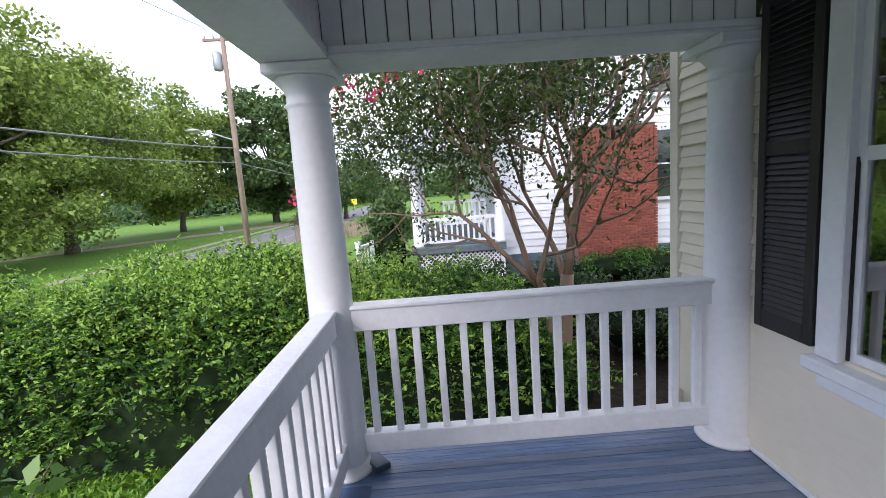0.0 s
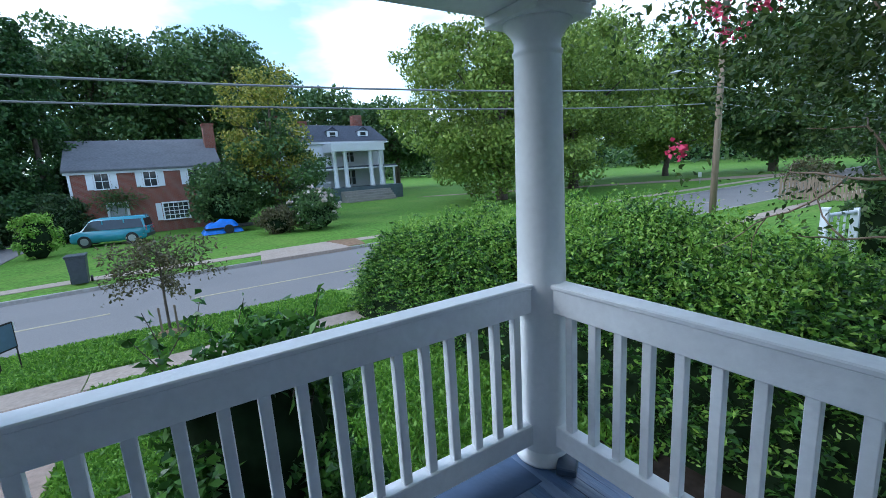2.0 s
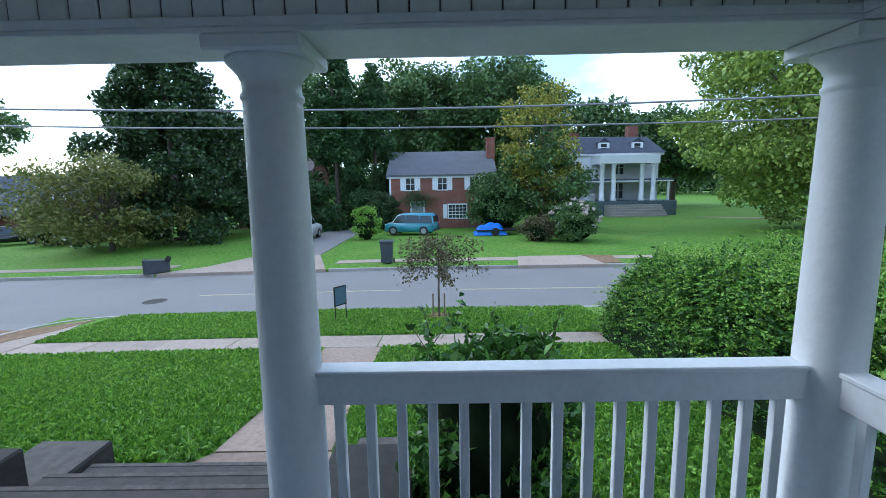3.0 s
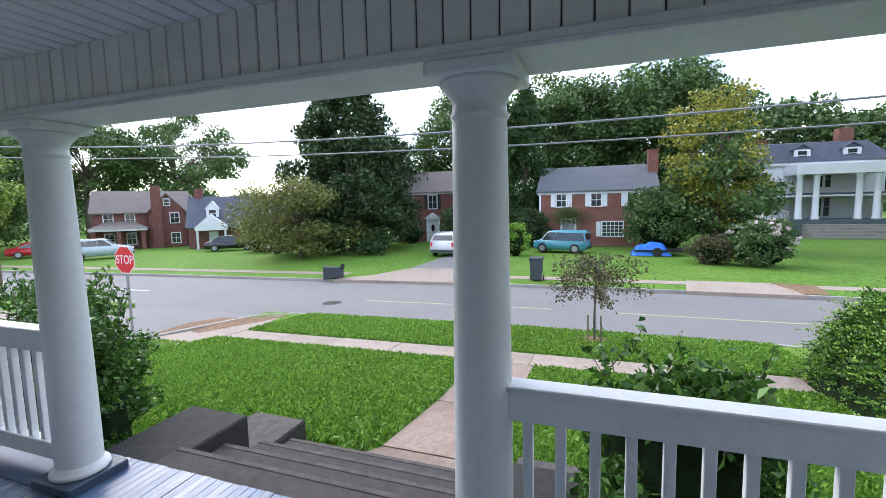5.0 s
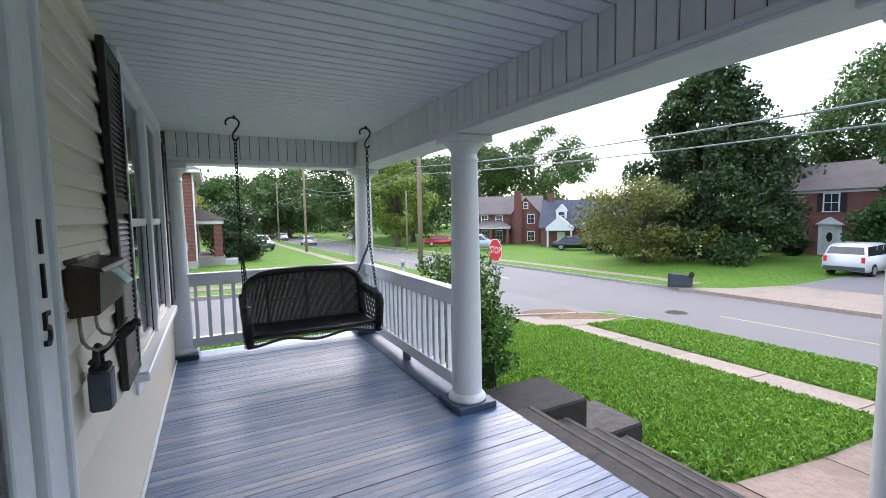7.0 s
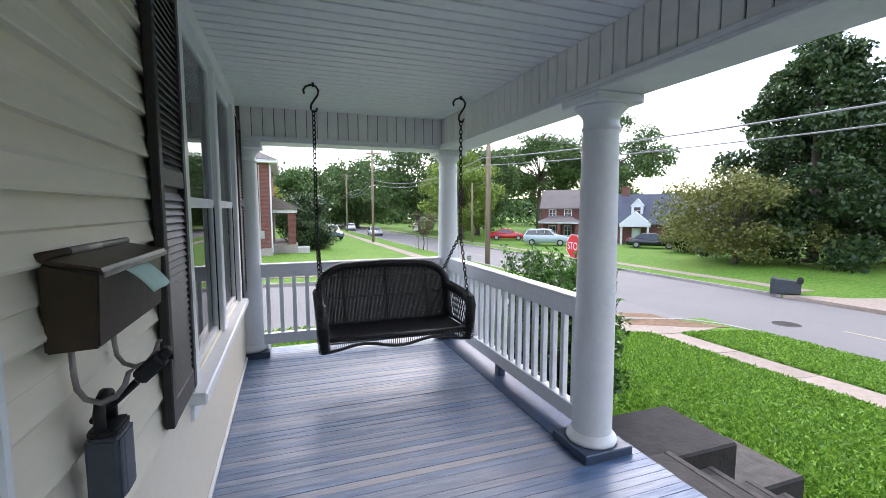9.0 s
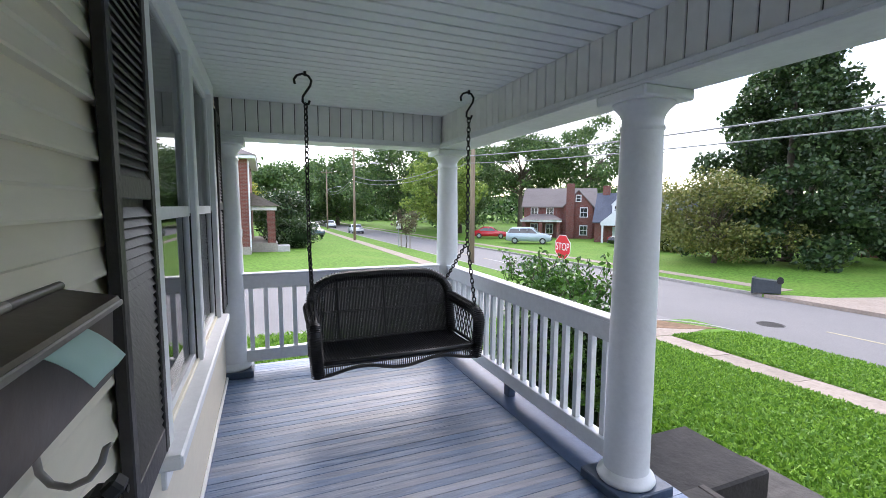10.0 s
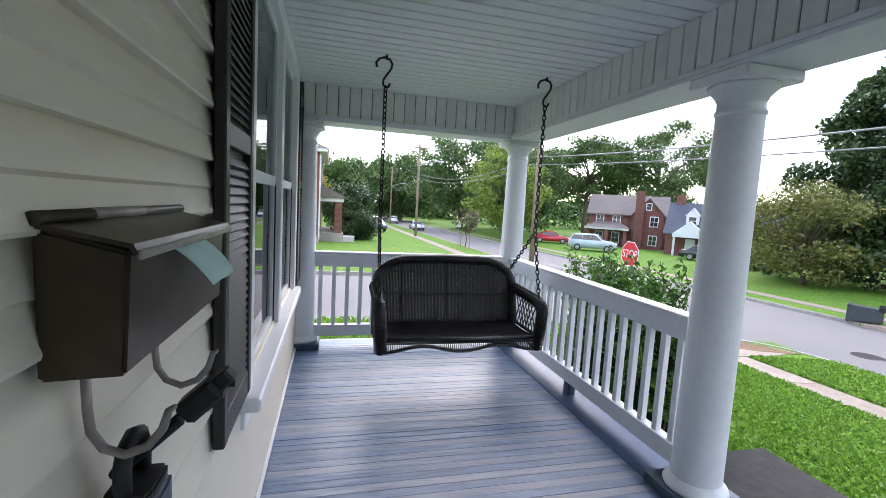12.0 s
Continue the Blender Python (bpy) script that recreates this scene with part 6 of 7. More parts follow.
def tree(name, x, y, label, height, radius, base, leaf, n, size, seed, trunk_r=.3, shape="round", lean=0.0, z=None, bark=None, clusters=70, spread=None):
    """A trunk with limbs and a crown of leaf clumps."""
    rng = np.random.default_rng(seed)
    z0 = land(x, y) if z is None else z
    t = thing(name, x, y, z0, label, "tree")
    ch = height - base
    cz = base + ch * (.5 if shape == "round" else .4)
    if shape in ("cone", "egg"):
        k = rng.random(clusters) ** .75
        zz_ = base + k * ch
        rad = radius * ((1 - k) ** .8 if shape == "cone" else (1 - k ** 1.7) ** .62) + .12
        an = rng.random(clusters) * 2 * np.pi
        rr = rad * (.45 + .6 * rng.random(clusters))
        c = np.stack([np.cos(an) * rr, np.sin(an) * rr, zz_], 1)
        w = rad / rad.sum()
        idx = rng.choice(clusters, n, p=w)
        off = rng.normal(size=(n, 3))
        off /= np.linalg.norm(off, axis=1)[:, None]
        off *= (rng.random(n) ** .4)[:, None] * (spread or radius * .2) * 1.35 * np.array([1, 1, .75])
        off *= (.45 + .55 * (1 - k[idx]))[:, None]
        pts = c[idx] + off
    else:
        pts, c = crown_points(rng, n, (lean, 0, cz), (radius, radius, ch * .5), clusters, spread or radius * .26)
    bm = bmesh.new()
    top = base + ch * (.62 if shape == "round" else .94)
    m = [(rng.normal() * .08, rng.normal() * .08) for _ in range(4)]
    tube(bm, [(0, 0, -.3), (m[0][0], m[0][1], base * .5), (m[1][0] + lean * .3, m[1][1], base), (m[2][0] + lean * .7, m[2][1], (base + top) / 2), (lean, m[3][1], top)],
         [trunk_r * 1.25, trunk_r, trunk_r * .86, trunk_r * .5, trunk_r * .12], 10)
    for q in c[: min(len(c), 26)]:
        s = min(top * .96, base + (q[2] - base) * (.25 + .3 * rng.random()))
        s = max(s, base * .75)
        a = Vector((lean * .4, 0, s))
        b = Vector(q)
        mid = a.lerp(b, .5) + Vector((0, 0, .06 * radius))
        if shape == "round":
            tube(bm, [a, mid, b], [trunk_r * .34, trunk_r * .2, trunk_r * .06], 6)
    part("trunk", bm, bark or BARK, t, smooth=True)
    leaves("crown", pts, size, leaf, t, seed=seed, aspect=.62, flat=.36)
    return t


tree("magnolia_tree", -33.5, -21.6, "tall dark evergreen magnolia reaching the ground", 14.6, 5.6, .2, L_MAG, 46000, .31, 11, .4, "egg", clusters=240, spread=1.05)
tree("dogwood_tree", -27.5, -22.4, "low spreading dogwood with yellowing leaves", 6.0, 4.0, .6, L_DOG, 13000, 0.20, 12, .16, clusters=60)
tree("hemlock_tree", -40, -11.0, "tall dark green hemlock", 17.2, 3.9, .2, L_CON, 34000, 0.27, 13, .3, "cone", clusters=170, spread=.85)
tree("hemlock_tree", -42, -8.0, "tall dark green hemlock behind the driveway", 14.6, 3.9, .2, L_CON, 27200, 0.27, 14, .3, "cone", clusters=150, spread=.8)
tree("oak_tree", -60, -6, "broad dark green oak behind the brick house", 19.5, 7.6, 4, L_OAK, 32000, 0.46, 15, .6, clusters=100)
tree("oak_tree", -60, 5.2, "broad dark green oak behind the brick house", 19.8, 7.9, 5, L_OAK, 34000, 0.46, 16, .6, clusters=90)
tree("turning_tree", -34.5, 5.75, "slender tree turning yellow beside the house", 10.7, 2.9, 1.8, L_YEL, 8200, 0.22, 17, .2, clusters=75, spread=.8)
tree("turning_tree_lower_boughs", -34.2, 6.0, "dark green young tree under the yellow one", 7.0, 3.2, 1.0, L_OAK, 7000, .28, 18, .16)
tree("lawn_tree", -31, 24.2, "large bright green spreading tree on the lawn", 16.6, 9.0, .9, L_BRIGHT, 70000, 0.30, 19, .5, clusters=150, spread=1.5)
tree("lawn_tree", -34, 37, "large green spreading tree beyond the lawn", 18.5, 8.4, 2.5, L_BRIGHT, 48000, 0.34, 20, .5, clusters=110)
tree("lawn_tree", -45, 46, "large green tree at the park edge", 22.5, 9.8, 3.0, L_OAK, 40000, 0.36, 21, .6, clusters=100)
tree("lawn_tree", -26, 66, "tall grey-green tree behind the pole", 19.5, 7.0, 2.5, L_OAK, 30000, 0.55, 22, .5, clusters=80)
tree("lawn_tree", -14.5, 62, "rounded green tree by the north road", 9.1, 6.0, 1.2, L_OAK, 23800, 0.30, 23, .3)
tree("lawn_tree", -37, 60, "green tree in the far park", 18.5, 8.5, 2.0, L_BRIGHT, 26000, 0.52, 24, .4)
tree("distant_tree", -72, 22, "distant green tree behind the mansion", 16.1, 8, 4, L_OAK, 10000, .7, 25, .5)
tree("distant_tree", -74, 36, "distant green tree behind the mansion", 15.2, 8, 4, L_OAK, 10000, .7, 26, .5)
tree("oak_tree", -62, -76, "tall open-crowned oak behind the brick houses", 22.8, 11, 7, L_OAK, 25500, 0.46, 27, .6, clusters=75, spread=2.0)
tree("oak_tree", -49, -80, "tall open-crowned oak behind the brick houses", 19.9, 8, 6, L_OAK, 20400, 0.46, 28, .5, clusters=60, spread=1.8)
tree("street_tree", -29, -66, "dark green street tree by the corner pole", 14.7, 6.5, 2, L_OAK, 23800, 0.37, 29, .4)
tree("street_tree", -22.5, -56, "bright green street tree across the road", 10.9, 4.8, 1.5, L_BRIGHT, 20400, 0.31, 30, .3)
tree("street_tree", -24, -82, "tall dark street tree far along the road", 17.1, 9, 3, L_OAK, 23800, 0.48, 31, .5)
tree("street_tree", -4, -105, "dark green trees far along the road", 12.3, 9, 2, L_OAK, 15300, 0.59, 32, .4)
tree("street_tree", -18, -118, "tall dark trees at the end of the road", 17.1, 12, 2, L_OAK, 20400, 0.67, 33, .5)
tree("street_tree", -40, -95, "dark trees behind the far houses", 16.1, 10, 2, L_OAK, 15300, 0.67, 34, .5)
tree("orange_tree", 2.5, -62, "small tree with orange-brown leaves", 6, 3.2, 1.2, L_YEL, 5000, .35, 35, .2)
tree("yard_tree", -1.4, -43, "small dark tree before the far yard", 4.3, 2.6, .8, L_MAG, 6000, .25, 36, .15)
tree("wood_edge_tree", -46, -27, "dark tall evergreen at the wood edge", 15, 6, .2, L_MAG, 12000, .45, 37, .3)
tree("wood_edge_tree", -56, -18.5, "tall green tree behind the hidden house", 18.5, 6.5, 3, L_OAK, 18000, .42, 38, .4)


def far_woods():
    """One uneven belt of woodland that closes the distance."""
    rng = np.random.default_rng(77)
    pts = []
    for k in range(260):
        a = math.radians(-70 + 320 * k / 260 + rng.normal() * .8) + math.pi / 2 - math.radians(20)
        R = 125 + rng.random() * 40
        hgt = 9 + 7 * rng.random() + 4 * math.sin(k * .23)
        c = np.array([math.cos(a) * R - 10, math.sin(a) * R, land(math.cos(a) * R - 10, math.sin(a) * R)])
        m = 170
        q = rng.normal(size=(m, 3)) * np.array([4.0, 4.0, 1]) * .9
        q[:, 2] = rng.random(m) ** .8 * hgt * (1 - .25 * np.minimum(1, (q[:, 0] ** 2 + q[:, 1] ** 2) / 40))
        pts.append(c + q)
    o = leaves("far_woods", np.concatenate(pts), 1.5, L_OAK, None, aspect=.7, seed=78)
    tagged(o, "distant belt of dark green woodland", "woodland", kind="stuff")
    bm = bmesh.new()
    n = 90
    prev = None
    for k in range(n + 1):
        a = math.radians(-90 + 360 * k / n)
        R = 170
        hgt = 6 + 1.8 * noise.noise(Vector((k * .4, 0, 0)))
        cur = [bm.verts.new((math.cos(a) * r - 10, math.sin(a) * r, zz_)) for r, zz_ in ((R, -2), (R + 2, hgt), (R + 8, hgt), (R + 10, -2))]
        if prev:
            for i in range(3):
                bm.faces.new((prev[i], cur[i], cur[i + 1], prev[i + 1]))
        prev = cur
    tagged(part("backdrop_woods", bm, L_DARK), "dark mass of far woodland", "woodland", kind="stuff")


far_woods()


# dark body whose colour stands in for the shade inside a shrub
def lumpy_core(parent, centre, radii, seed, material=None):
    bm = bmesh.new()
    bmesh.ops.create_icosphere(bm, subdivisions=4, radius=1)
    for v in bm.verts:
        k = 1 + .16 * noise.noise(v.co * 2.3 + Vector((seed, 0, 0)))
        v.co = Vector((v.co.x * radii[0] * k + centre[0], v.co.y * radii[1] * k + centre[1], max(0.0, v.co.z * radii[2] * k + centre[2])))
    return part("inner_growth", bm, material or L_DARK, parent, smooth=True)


def shrub(name, x, y, label, rx, ry, h, leaf, n, size, seed, core=True, flower=None, sprigs=0, z=None, cat="shrub"):
    rng = np.random.default_rng(seed)
    s = thing(name, x, y, land(x, y) if z is None else z, label, cat)
    pts, c = crown_points(rng, n, (0, 0, h * .52), (rx * .9, ry * .9, h * .47), 46, min(rx, ry) * .34, .62)
    pts[:, 2] = np.abs(pts[:, 2])
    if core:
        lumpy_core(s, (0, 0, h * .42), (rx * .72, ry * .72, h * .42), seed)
    bm = bmesh.new()
    for q in c[:24]:
        b = Vector((q[0], q[1], abs(q[2])))
        tube(bm, [(q[0] * .12, q[1] * .12, -.05), b * .55, b], [.018, .012, .005], 5)
    for i in range(sprigs):
        a = rng.random() * 6.28
        b = Vector((math.cos(a) * rx * .7, math.sin(a) * ry * .7, h * (.8 + .2 * rng.random())))
        e = b + Vector((rng.normal() * .07, rng.normal() * .07, .14 + .12 * rng.random()))
        tube(bm, [b, e], [.005, .002], 4)
        q = np.array([list(b.lerp(e, t)) for t in np.linspace(0, 1, 14)]) + rng.normal(size=(14, 3)) * .025
        pts = np.concatenate([pts, q])
    part("branching", bm, BARK, s)
    leaves("foliage", pts, size, leaf, s, seed=seed, aspect=.5, flat=.25)
    if flower:
        q, _ = crown_points(rng, 420, (0, 0, h * .6), (rx * .95, ry * .95, h * .45), 40, .12, .95)
        q[:, 2] = np.abs(q[:, 2])
        leaves("blossom", q, .16, flower, s, seed=seed + 5, aspect=.9)
    return s


# shrubs against the porch
shrub("porch_shrub", -3.55, -1.15, "glossy green leafy shrub before the porch rail", .58, .58, 1.60, L_SHRUB, 13000, .070, 51, True, None, 22)
shrub("porch_shrub", -3.10, -5.62, "dense dark green shrub behind the step block", .36, .36, 1.72, L_SHRUB, 7000, .06, 52, True, None, 12)
shrub("porch_shrub", -3.45, -6.35, "green leafy shrub before the end of the porch rail", .55, .60, 1.90, L_SHRUB, 10000, .06, 53, True, None, 24)
shrub("porch_shrub", -3.75, -7.25, "green leafy shrub at the porch corner", .60, .65, 1.84, L_SHRUB, 8000, .06, 54, True, None, 20)
shrub("garden_bush", -35, 2.6, "large round dark green bush by the brick house", 2.5, 2.3, 4.3, L_OAK, 9000, .26, 55)
shrub("flowering_bush", -27.2, 6.3, "rounded bush with pale flowers on the lawn", 1.35, 1.5, 2.35, L_OAK, 6000, .17, 56, True, L_WHITE)
shrub("garden_bush", -27.6, 4.2, "reddish green low bush on the lawn", 1.0, 1.0, 1.5, L_BROWN, 4000, .15, 57)
shrub("garden_bush", -30, -6.9, "tall untidy green bush by the driveway", .9, .9, 2.2, L_HEDGE_TOP, 4000, .14, 58)
shrub("garden_bush", -37.2, -6.8, "dark green bush at the house corner", 1.5, 1.4, 3.2, L_MAG, 5000, .2, 59)
shrub("garden_bush", -2.2, -34, "rounded dark green bush before the porch", 1.7, 1.5, 1.9, L_MAG, 6000, .15, 60)
shrub("garden_bush", -41.8, -19.5, "dark clipped bush beside the door", 1.1, 1.1, 1.7, L_MAG, 3000, .16, 61)
shrub("garden_bush", -33, -30, "green bush under the dogwood", 2.4, 2.0, 2.2, L_DOG, 5000, .22, 62)
shrub("garden_bush", -12, 34, "small pale roadside shrub", 1.3, 1.3, 2.2, L_BROWN, 3000, .14, 63, False)
shrub("garden_bush", -3.05, 9.3, "dark green bush beside the neighbouring porch", .62, .8, 2.35, L_OAK, 7000, .10, 64)
shrub("garden_bush", 2.9, 7.75, "low green growth at the chimney foot", 2.2, .6, .62, L_HEDGE, 6000, .08, 65)


shrub("shade_shrub", 1.5, 3.4, "dark low undergrowth beneath the crape myrtle", 1.7, .9, 1.0, L_MAG, 7000, .07, 66)
shrub("shade_shrub", -.2, 4.6, "dark low undergrowth beside the hedge", 1.3, .8, 1.15, L_MAG, 6000, .07, 67)


def hedge():
    """The overgrown privet between the two houses."""
    rng = np.random.default_rng(41)
    h = thing("privet_hedge", -4.4, 3.2, land(-4.4), "overgrown green privet hedge along the property line", "hedge")
    bm = bmesh.new()
    bmesh.ops.create_grid(bm, x_segments=70, y_segments=30, size=1)

    def top(x, y):
        """Height above the local origin; x from -4.9 to 4.2, y from -1.6 to 2.4."""
        e = max(0.0, abs(y - .4) - .9) / 1.1
        ex = max(0.0, -x - 4.3) / 1.5 + max(0.0, x - 2.6) / 1.8
        base_ = 1.20 + .34 * noise.noise(Vector((x * .9, y * .9, 3))) + .24 * noise.noise(Vector((x * 2.7, y * 2.7, 9)))
        base_ += .40 - .48 * max(0, min(1, (x + .2) / 2.2))
        return max(0.0, base_ * max(0, 1 - e ** 2.2 - ex ** 2.4))
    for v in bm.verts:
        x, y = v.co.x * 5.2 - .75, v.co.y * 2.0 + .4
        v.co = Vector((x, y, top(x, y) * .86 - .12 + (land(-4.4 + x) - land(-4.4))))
    # the shade within the hedge is painted as this dark core
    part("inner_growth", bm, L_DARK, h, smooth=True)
    P, T = [], []
    PD, TD = [], []

    def spray(o, dr, ln):
        """A leafy twig: pairs of leaves along it, the last of them young."""
        sd = np.cross(dr, (rng.normal() * .3, rng.normal() * .3, 1.0))
        sd /= np.linalg.norm(sd) + 1e-9
        k = int(6 + ln * 26)
        for i in range(k):
            f = i / (k - 1)
            q = o + dr * ln * f + np.array([0, 0, -.35 * ln * f * f]) + sd * (.016 if i % 2 else -.016)
            w = dr * .7 + sd * (.8 if i % 2 else -.8)
            if f > .74:
                T.append(q)
                TD.append(w)
            else:
                P.append(q)
                PD.append(w)
    for i in range(2600):
        x, y = rng.uniform(-5.3, 2.2), rng.uniform(-1.1, 2.1)
        t = top(x, y)
        if t < .5:
            continue
        dr = np.array([rng.normal() * .22, rng.normal() * .22, 1.0])
        ln = .16 + .26 * rng.random()
        for k in range(11):
            T.append(np.array([x, y, t * .95 + land(-4.4 + x) - land(-4.4)]) + dr * ln * k / 10 + rng.normal(size=3) * .016)
            TD.append(dr * .6 + rng.normal(size=3) * .6)
    for i in range(6600):
        x, y = rng.uniform(-5.8, 4.3), rng.uniform(-1.6, 2.4)
        t = top(x, y)
        if t < .12:
            continue
        dz = land(-4.4 + x) - land(-4.4)
        lump = noise.noise(Vector((x * 2.2, y * 2.2, 1.7)))
        dr = np.array([rng.normal() * .75, rng.normal() * .75 - .25, .55 + .5 * rng.random()])
        dr /= np.linalg.norm(dr)
        spray(np.array([x, y, t * (.82 + .16 * rng.random()) + dz + .20 * lump]), dr, .24 + .48 * rng.random() ** 1.5)
    for i in range(4200):
        x = rng.uniform(-5.7, 4.0)
        zf = rng.random()
        if x > -.9 and zf < .74 and rng.random() < min(.92, .55 + .25 * (x + .9)):
            continue            # leaves left out by the porch; the near-black core stands in for shade
        t = top(x, -.5)
        y = -1.15 + .28 * noise.noise(Vector((x * 1.3, zf * 2, 5))) + (zf ** 2) * .40 + rng.normal() * .06
        dr = np.array([rng.normal() * .6, -.9, .25 + rng.normal() * .35])
        dr /= np.linalg.norm(dr)
        spray(np.array([x, y, .05 + zf * max(.2, t) * .95 + land(-4.4 + x) - land(-4.4)]), dr, .14 + .24 * rng.random())
    leaves("foliage", P, .064, L_HEDGE, h, seed=42, aspect=.46, flat=.35, dirs=np.array(PD))
    leaves("lit_young_growth", T, .050, L_HEDGE_TOP, h, "paler young shoots, skylight put into their colour", seed=43, aspect=.46, dirs=np.array(TD))


hedge()


def crape_myrtle():
    """Multi-stemmed tree close to the porch, its limbs in full view."""
    rng = np.random.default_rng(9)
    x0, y0 = -.50, 2.35
    t = thing("crape_myrtle", x0, y0, land(x0), "multi-stemmed crape myrtle with pink blossom", "tree")
    tips = []

    def grow(p, d, L, r, depth):
        pts, rad = [p], [r]
        q = p.copy()
        dd = d.copy()
        for i in range(4):
            dd = (dd + Vector(rng.normal(size=3)) * .16 + Vector((0, 0, .05))).normalized()
            q = q + dd * L / 4
            pts.append(q.copy())
            rad.append(r * (1 - .11 * (i + 1)))
        bm = bmesh.new()
        tube(bm, pts, rad, 8 if depth < 2 else 5)
        part("limb" if depth == 1 else "branch", bm, MYRTLE_BARK, t, smooth=True)
        if depth >= 4:
            tips.extend([(pts[2], dd), (pts[4], dd)])
            return
        if depth >= 3:
            tips.append((pts[3], dd))
        for k in range(3 if depth in (1, 2) else 2):
            nd = (dd + Vector(rng.normal(size=3)) * (.50 if depth > 1 else .42) + Vector((0, 0, .10))).normalized()
            grow(q if k < 2 else pts[2], nd, L * rng.uniform(.62, .82), r * rng.uniform(.55, .70), depth + 1)
    bm = bmesh.new()
    tube(bm, [(.03, 0, -.1), (.02, 0, .5), (.05, 0, 1.0), (.08, .01, 1.40)], [.11, .080, .072, .070], 10)
    part("trunk", bm, MYRTLE_BARK, t, smooth=True)
    bm = bmesh.new()
    tube(bm, [(-.02, .02, -.1), (-.07, .02, .5), (-.12, .02, 1.0), (-.20, .02, 1.30)], [.09, .060, .054, .050], 10)
    part("trunk", bm, MYRTLE_BARK, t, smooth=True)
    for o_, d, L, r in (((.08, .01, 1.35), (.20, -.06, 1), 1.15, .046), ((.08, .01, 1.38), (.02, .05, 1), 1.3, .050), ((.06, .02, 1.30), (-.20, .20, 1), 1.2, .042),
                        ((-.20, .02, 1.25), (-.50, -.10, 1), 1.15, .038), ((-.20, .02, 1.27), (-.80, .20, .9), 1.2, .034), ((.06, 0, 1.3), (.38, .18, 1), 1.05, .034), ((-.16, .02, 1.15), (-.55, -.5, 1), 1.15, .036)):
        grow(Vector(o_), Vector(d).normalized(), L, r, 1)
    P = []
    F = []
    for p, d in tips:
        m = int(rng.integers(32, 62))
        q = np.array(p) + rng.normal(size=(m, 3)) * np.array([.17, .17, .12]) + np.array(d) * rng.random((m, 1)) * .22
        P.append(q)
    # hanging outer sprays to the street side
    for k in range(520):
        f = rng.random() ** .8
        c = np.array([.45 - 2.7 * f + rng.normal() * .30, .60 + rng.normal() * .75, 3.55 - .42 * f + rng.normal() * .40])
        P.append(c + rng.normal(size=(40, 3)) * np.array([.16, .16, .10]))
    for c in ((-2.0, -.55, 3.35), (-1.75, -.5, 3.25), (-2.35, .1, 3.45), (-2.3, .2, 3.3), (-1.6, -.3, 3.5), (-2.6, .5, 3.6), (-2.1, -.1, 3.6), (-2.75, .4, 2.4), (-1.3, -.4, 3.55)):
        F.append(np.array(c) + rng.normal(size=(36, 3)) * .05)
    P = np.concatenate(P)
    # thinner on the shaded side next to the houses
    thin = np.clip((P[:, 0] - .15) * 1.4, 0, .9) * np.clip((3.2 - P[:, 2]) * 1.2, 0, 1)
    thin = np.maximum(thin, .55 * np.clip((2.75 - P[:, 2]) * 2, 0, 1))
    P = P[(rng.random(len(P)) > thin) & ~((P[:, 0] > .25) & (P[:, 1] < -.7)) & (P[:, 1] > -1.75)]
    leaves("leaves", P, .053, L_MYRTLE, t, seed=10, aspect=.5)
    leaves("blossom", np.concatenate(F), .045, L_PINK, t, "clusters of pink blossom", seed=11, aspect=.9)


crape_myrtle()


def sapling():
    x, y = -11.2, -1.65
    s = thing("young_tree", x, y, land(x), "thin young tree with reddish leaves and stakes", "tree")
    rng = np.random.default_rng(5)
    bm = bmesh.new()
    tube(bm, [(0, 0, -.1), (.02, 0, .7), (0, .02, 1.5), (.02, 0, 2.1)], [.03, .026, .016, .006], 7)
    P = []
    for k in range(26):
        a, zz_ = rng.random() * 6.28, .9 + rng.random() * .9
        r = .5 + .75 * rng.random()
        e = Vector((math.cos(a) * r * .8, math.sin(a) * r, zz_ + .35 - .45 * (r - .4)))
        tube(bm, [(0, 0, zz_), (e.x * .5, e.y * .5, zz_ + .28), e], [.010, .007, .003], 4)
        for t in np.linspace(.3, 1, 7):
            b = Vector((0, 0, zz_)).lerp(e, t) + Vector((0, 0, .2 * (1 - t)))
            P.append(np.array(b) + rng.normal(size=(16, 3)) * .085)
    part("trunk", bm, BARK, s)
    leaves("leaves", np.concatenate(P), .075, L_BROWN, s, seed=6)
    for yy_ in (-.14, .14):
        part("stake", box(-.02, .02, yy_ - .02, yy_ + .02, -.1, .62), POLE_WOOD, s)
    bm = bmesh.new()
    lathe(bm, [(.42, -.02), (.38, .03), (.1, .06)], 16)
    part("mulch", bm, DIRT, s)


sapling()
s2 = tree("street_sapling", -11.8, -39, "small pale street sapling held by stakes", 3.6, 1.2, 1.3, L_BROWN, 1200, .16, 71, .04, clusters=24)
for a in (-.4, .4):
    part("stake", box(a - .03, a + .03, -.03, .03, -.1, 1.3), POLE_WOOD, s2)


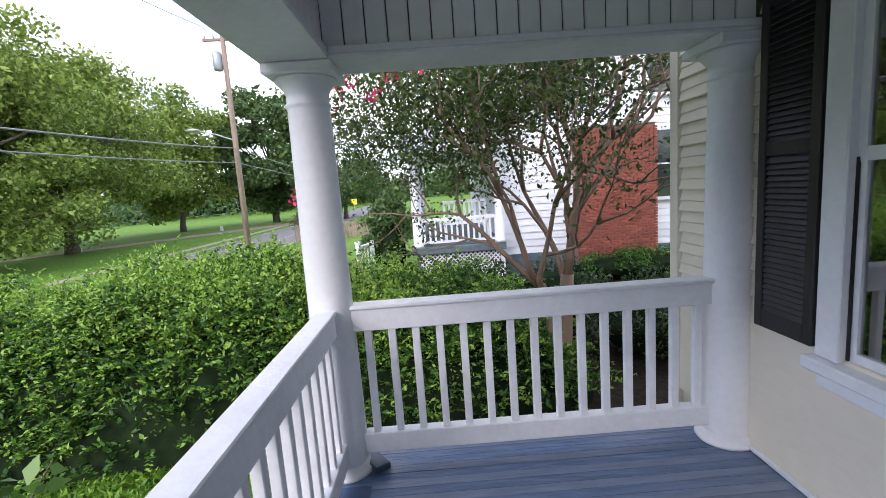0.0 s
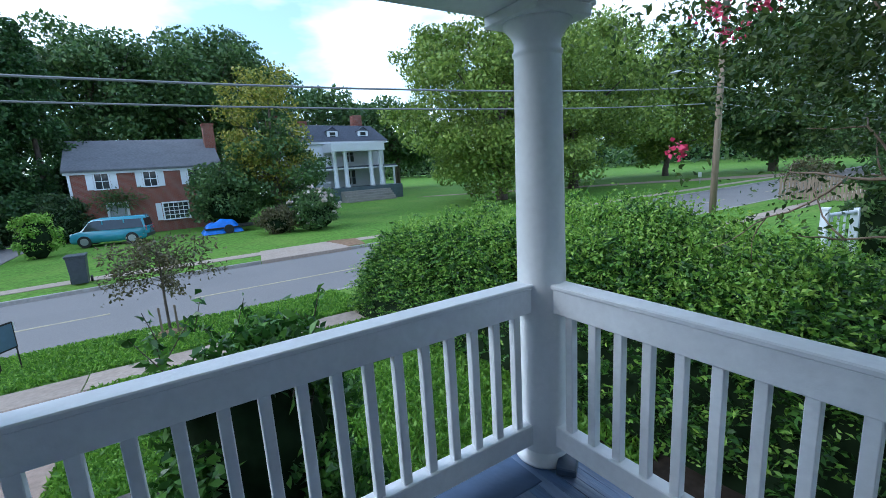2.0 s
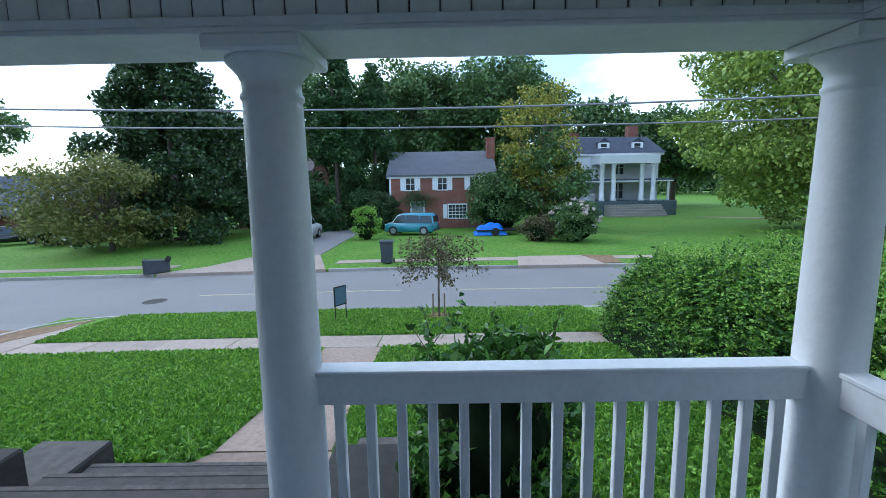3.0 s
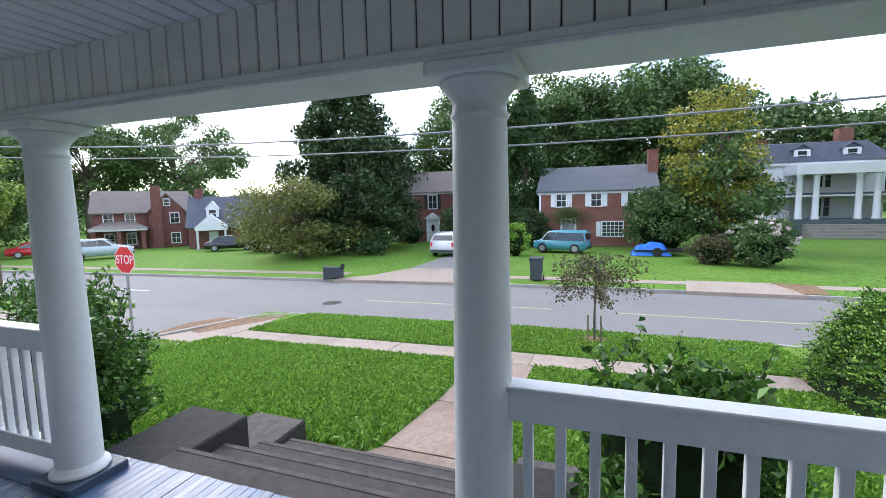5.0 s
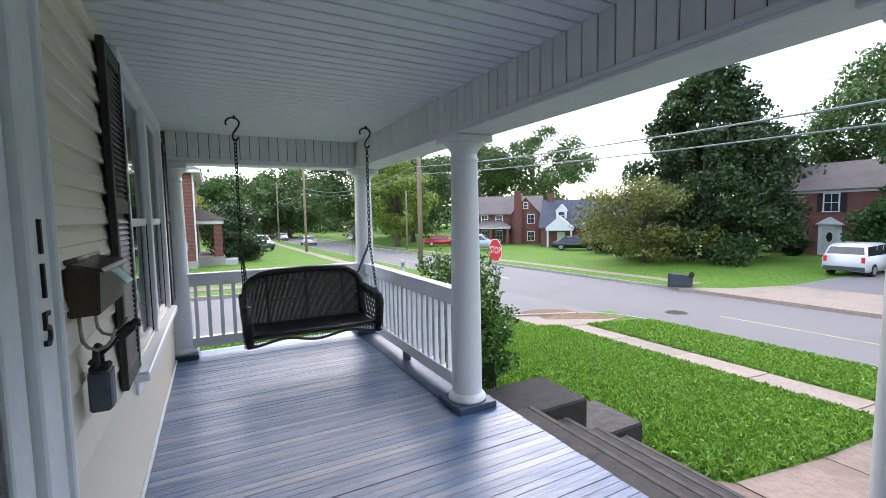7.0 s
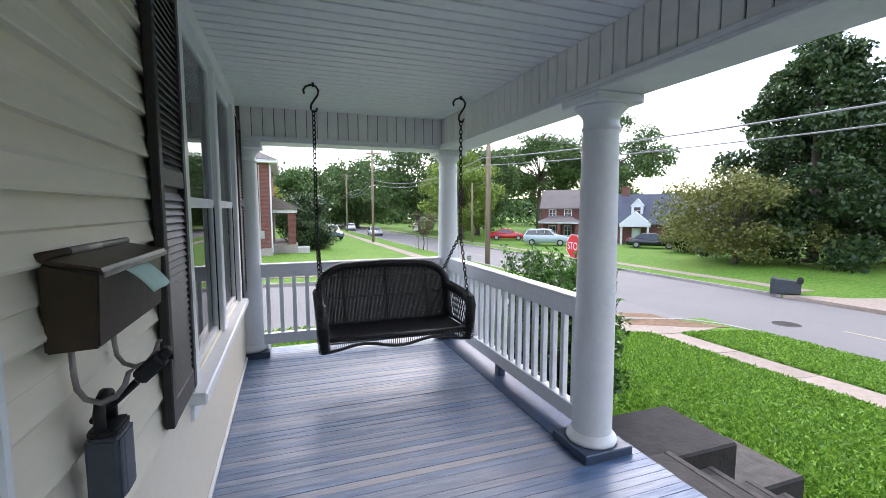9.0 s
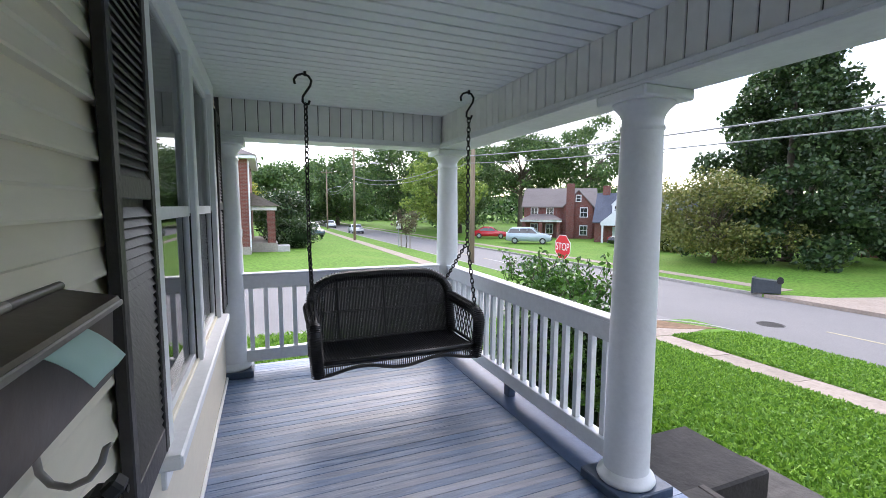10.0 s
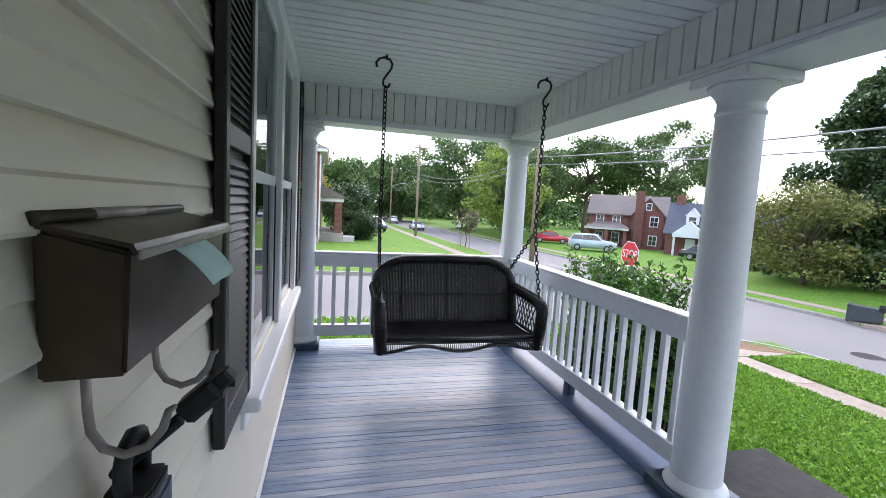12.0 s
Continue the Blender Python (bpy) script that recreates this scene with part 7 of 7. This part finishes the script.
def grass():
    rng = np.random.default_rng(21)
    N = 185000
    x = rng.uniform(-12.3, -2.7, N)
    y = rng.uniform(-11.2, 2.2, N)
    near = rng.random(N) < np.clip(1.25 - (-x - 3) / 13, .35, 1)
    keep = near.copy()
    keep &= ~((x < -8.72) & (x > -9.64))
    wl = np.interp(-x, [4.2, 4.42, 4.75, 6.3, 7.7, 8.8], [-4.5, -4.04, -3.78, -3.72, -3.76, -3.8])
    wr = np.interp(-x, [4.2, 5.35, 6.5, 7.7, 8.8], [-2.28, -2.62, -2.66, -2.67, -2.68])
    keep &= ~((y > wl) & (y < wr) & (x > -8.8))
    keep &= ~((x > -4.62) & (y > -5.22) & (y < -1.64))
    keep &= ~((y < -10.3) & (x < -6.5))
    x, y = x[keep], y[keep]
    z = np.interp(x, GX, GZ) + np.interp(y, GY, GF)
    n = len(x)
    tall = .055 + .06 * rng.random(n) + .03 * (np.sin(x * 2.1) * np.sin(y * 1.7) + 1) / 2
    d = np.stack([rng.normal(size=n) * .85, rng.normal(size=n) * .85, np.ones(n)], 1)
    o = leaves("lawn_grass", np.stack([x, y, z + tall * .4], 1), .088, L_GRASS, None, seed=22, aspect=.38, dirs=d, flat=.0)
    tagged(o, "thick uneven green lawn grass blades", "grass", kind="stuff")
    n = 26000
    x = rng.uniform(-8, 2, n)
    y = rng.uniform(-11.8, -7.3, n)
    z = np.interp(x, GX, GZ) + np.interp(y, GY, GF)
    d = np.stack([rng.normal(size=n) * .55, rng.normal(size=n) * .55, np.ones(n)], 1)
    o = leaves("side_lawn_grass", np.stack([x, y, z + .035], 1), .11, L_GRASS, None, seed=23, aspect=.22, dirs=d, flat=.0)
    tagged(o, "green lawn grass beside the porch", "grass", kind="stuff")


grass()

# ---- pieces of floor and chimney ----
floor = tagged(new("floor"), "blue-grey painted wooden porch floor boards", "floor", kind="structure")
part("floor_bed", box(FLOOR_X + .05, WALL_X + .02, Y0 + .02, Y1 - .02, -.06, -.022), GROOVE, floor)
rng = random.Random(8)
shapes = []
for k in range(6):
    bm = box(FLOOR_X - .03 + k * .0015, WALL_X + .0, -.0283, .0283, -.024, 0.0, .0014)
    for v in bm.verts:
        v.co.z += .0012 * math.sin(v.co.x * 3 + k)
    me = bpy.data.meshes.new("floor_board")
    bm.to_mesh(me)
    bm.free()
    me.materials.append(FLOORB)
    shapes.append(me)
y = Y0 + .032
while y < Y1 - .03:
    o = new("floor_board", shapes[rng.randrange(6)])
    o.parent = floor
    o.location = (0, y, rng.uniform(-.0022, .0004))
    o.rotation_euler = (rng.uniform(-.014, .014), 0, 0)
    y += .0580

shapes = []
for w in (.205, .0975):
    bm = box(0, w, -.022, .0, 0, .065, .004)
    me = bpy.data.meshes.new("brick")
    bm.to_mesh(me)
    bm.free()
    me.materials.append(BRICK_P)
    shapes.append(me)
rest = bmesh.new()
count, row, z = 0, 0, .02
while z < 3.76:
    x = 1.995
    first = row % 2 == 1
    while x < 4.05:
        w = .0975 if first or x + .205 > 4.09 else .205
        first = False
        if z < .62:
            bx(rest, x, x + w, -.322 , -.30, z, z + .065)
        elif count < 300:
            o = new("brick", shapes[0 if w > .1 else 1])
            o.parent = NEIGHBOUR
            o.location = (x, -.30 + rng.uniform(-.003, .002), z)
            count += 1
        else:
            bx(rest, x, x + w, -.322, -.30, z, z + .065)
        x += w + .010
    row += 1
    z += .075
o = part("brickwork", rest, BRICK_P, NEIGHBOUR)
o["kind"] = "stuff"
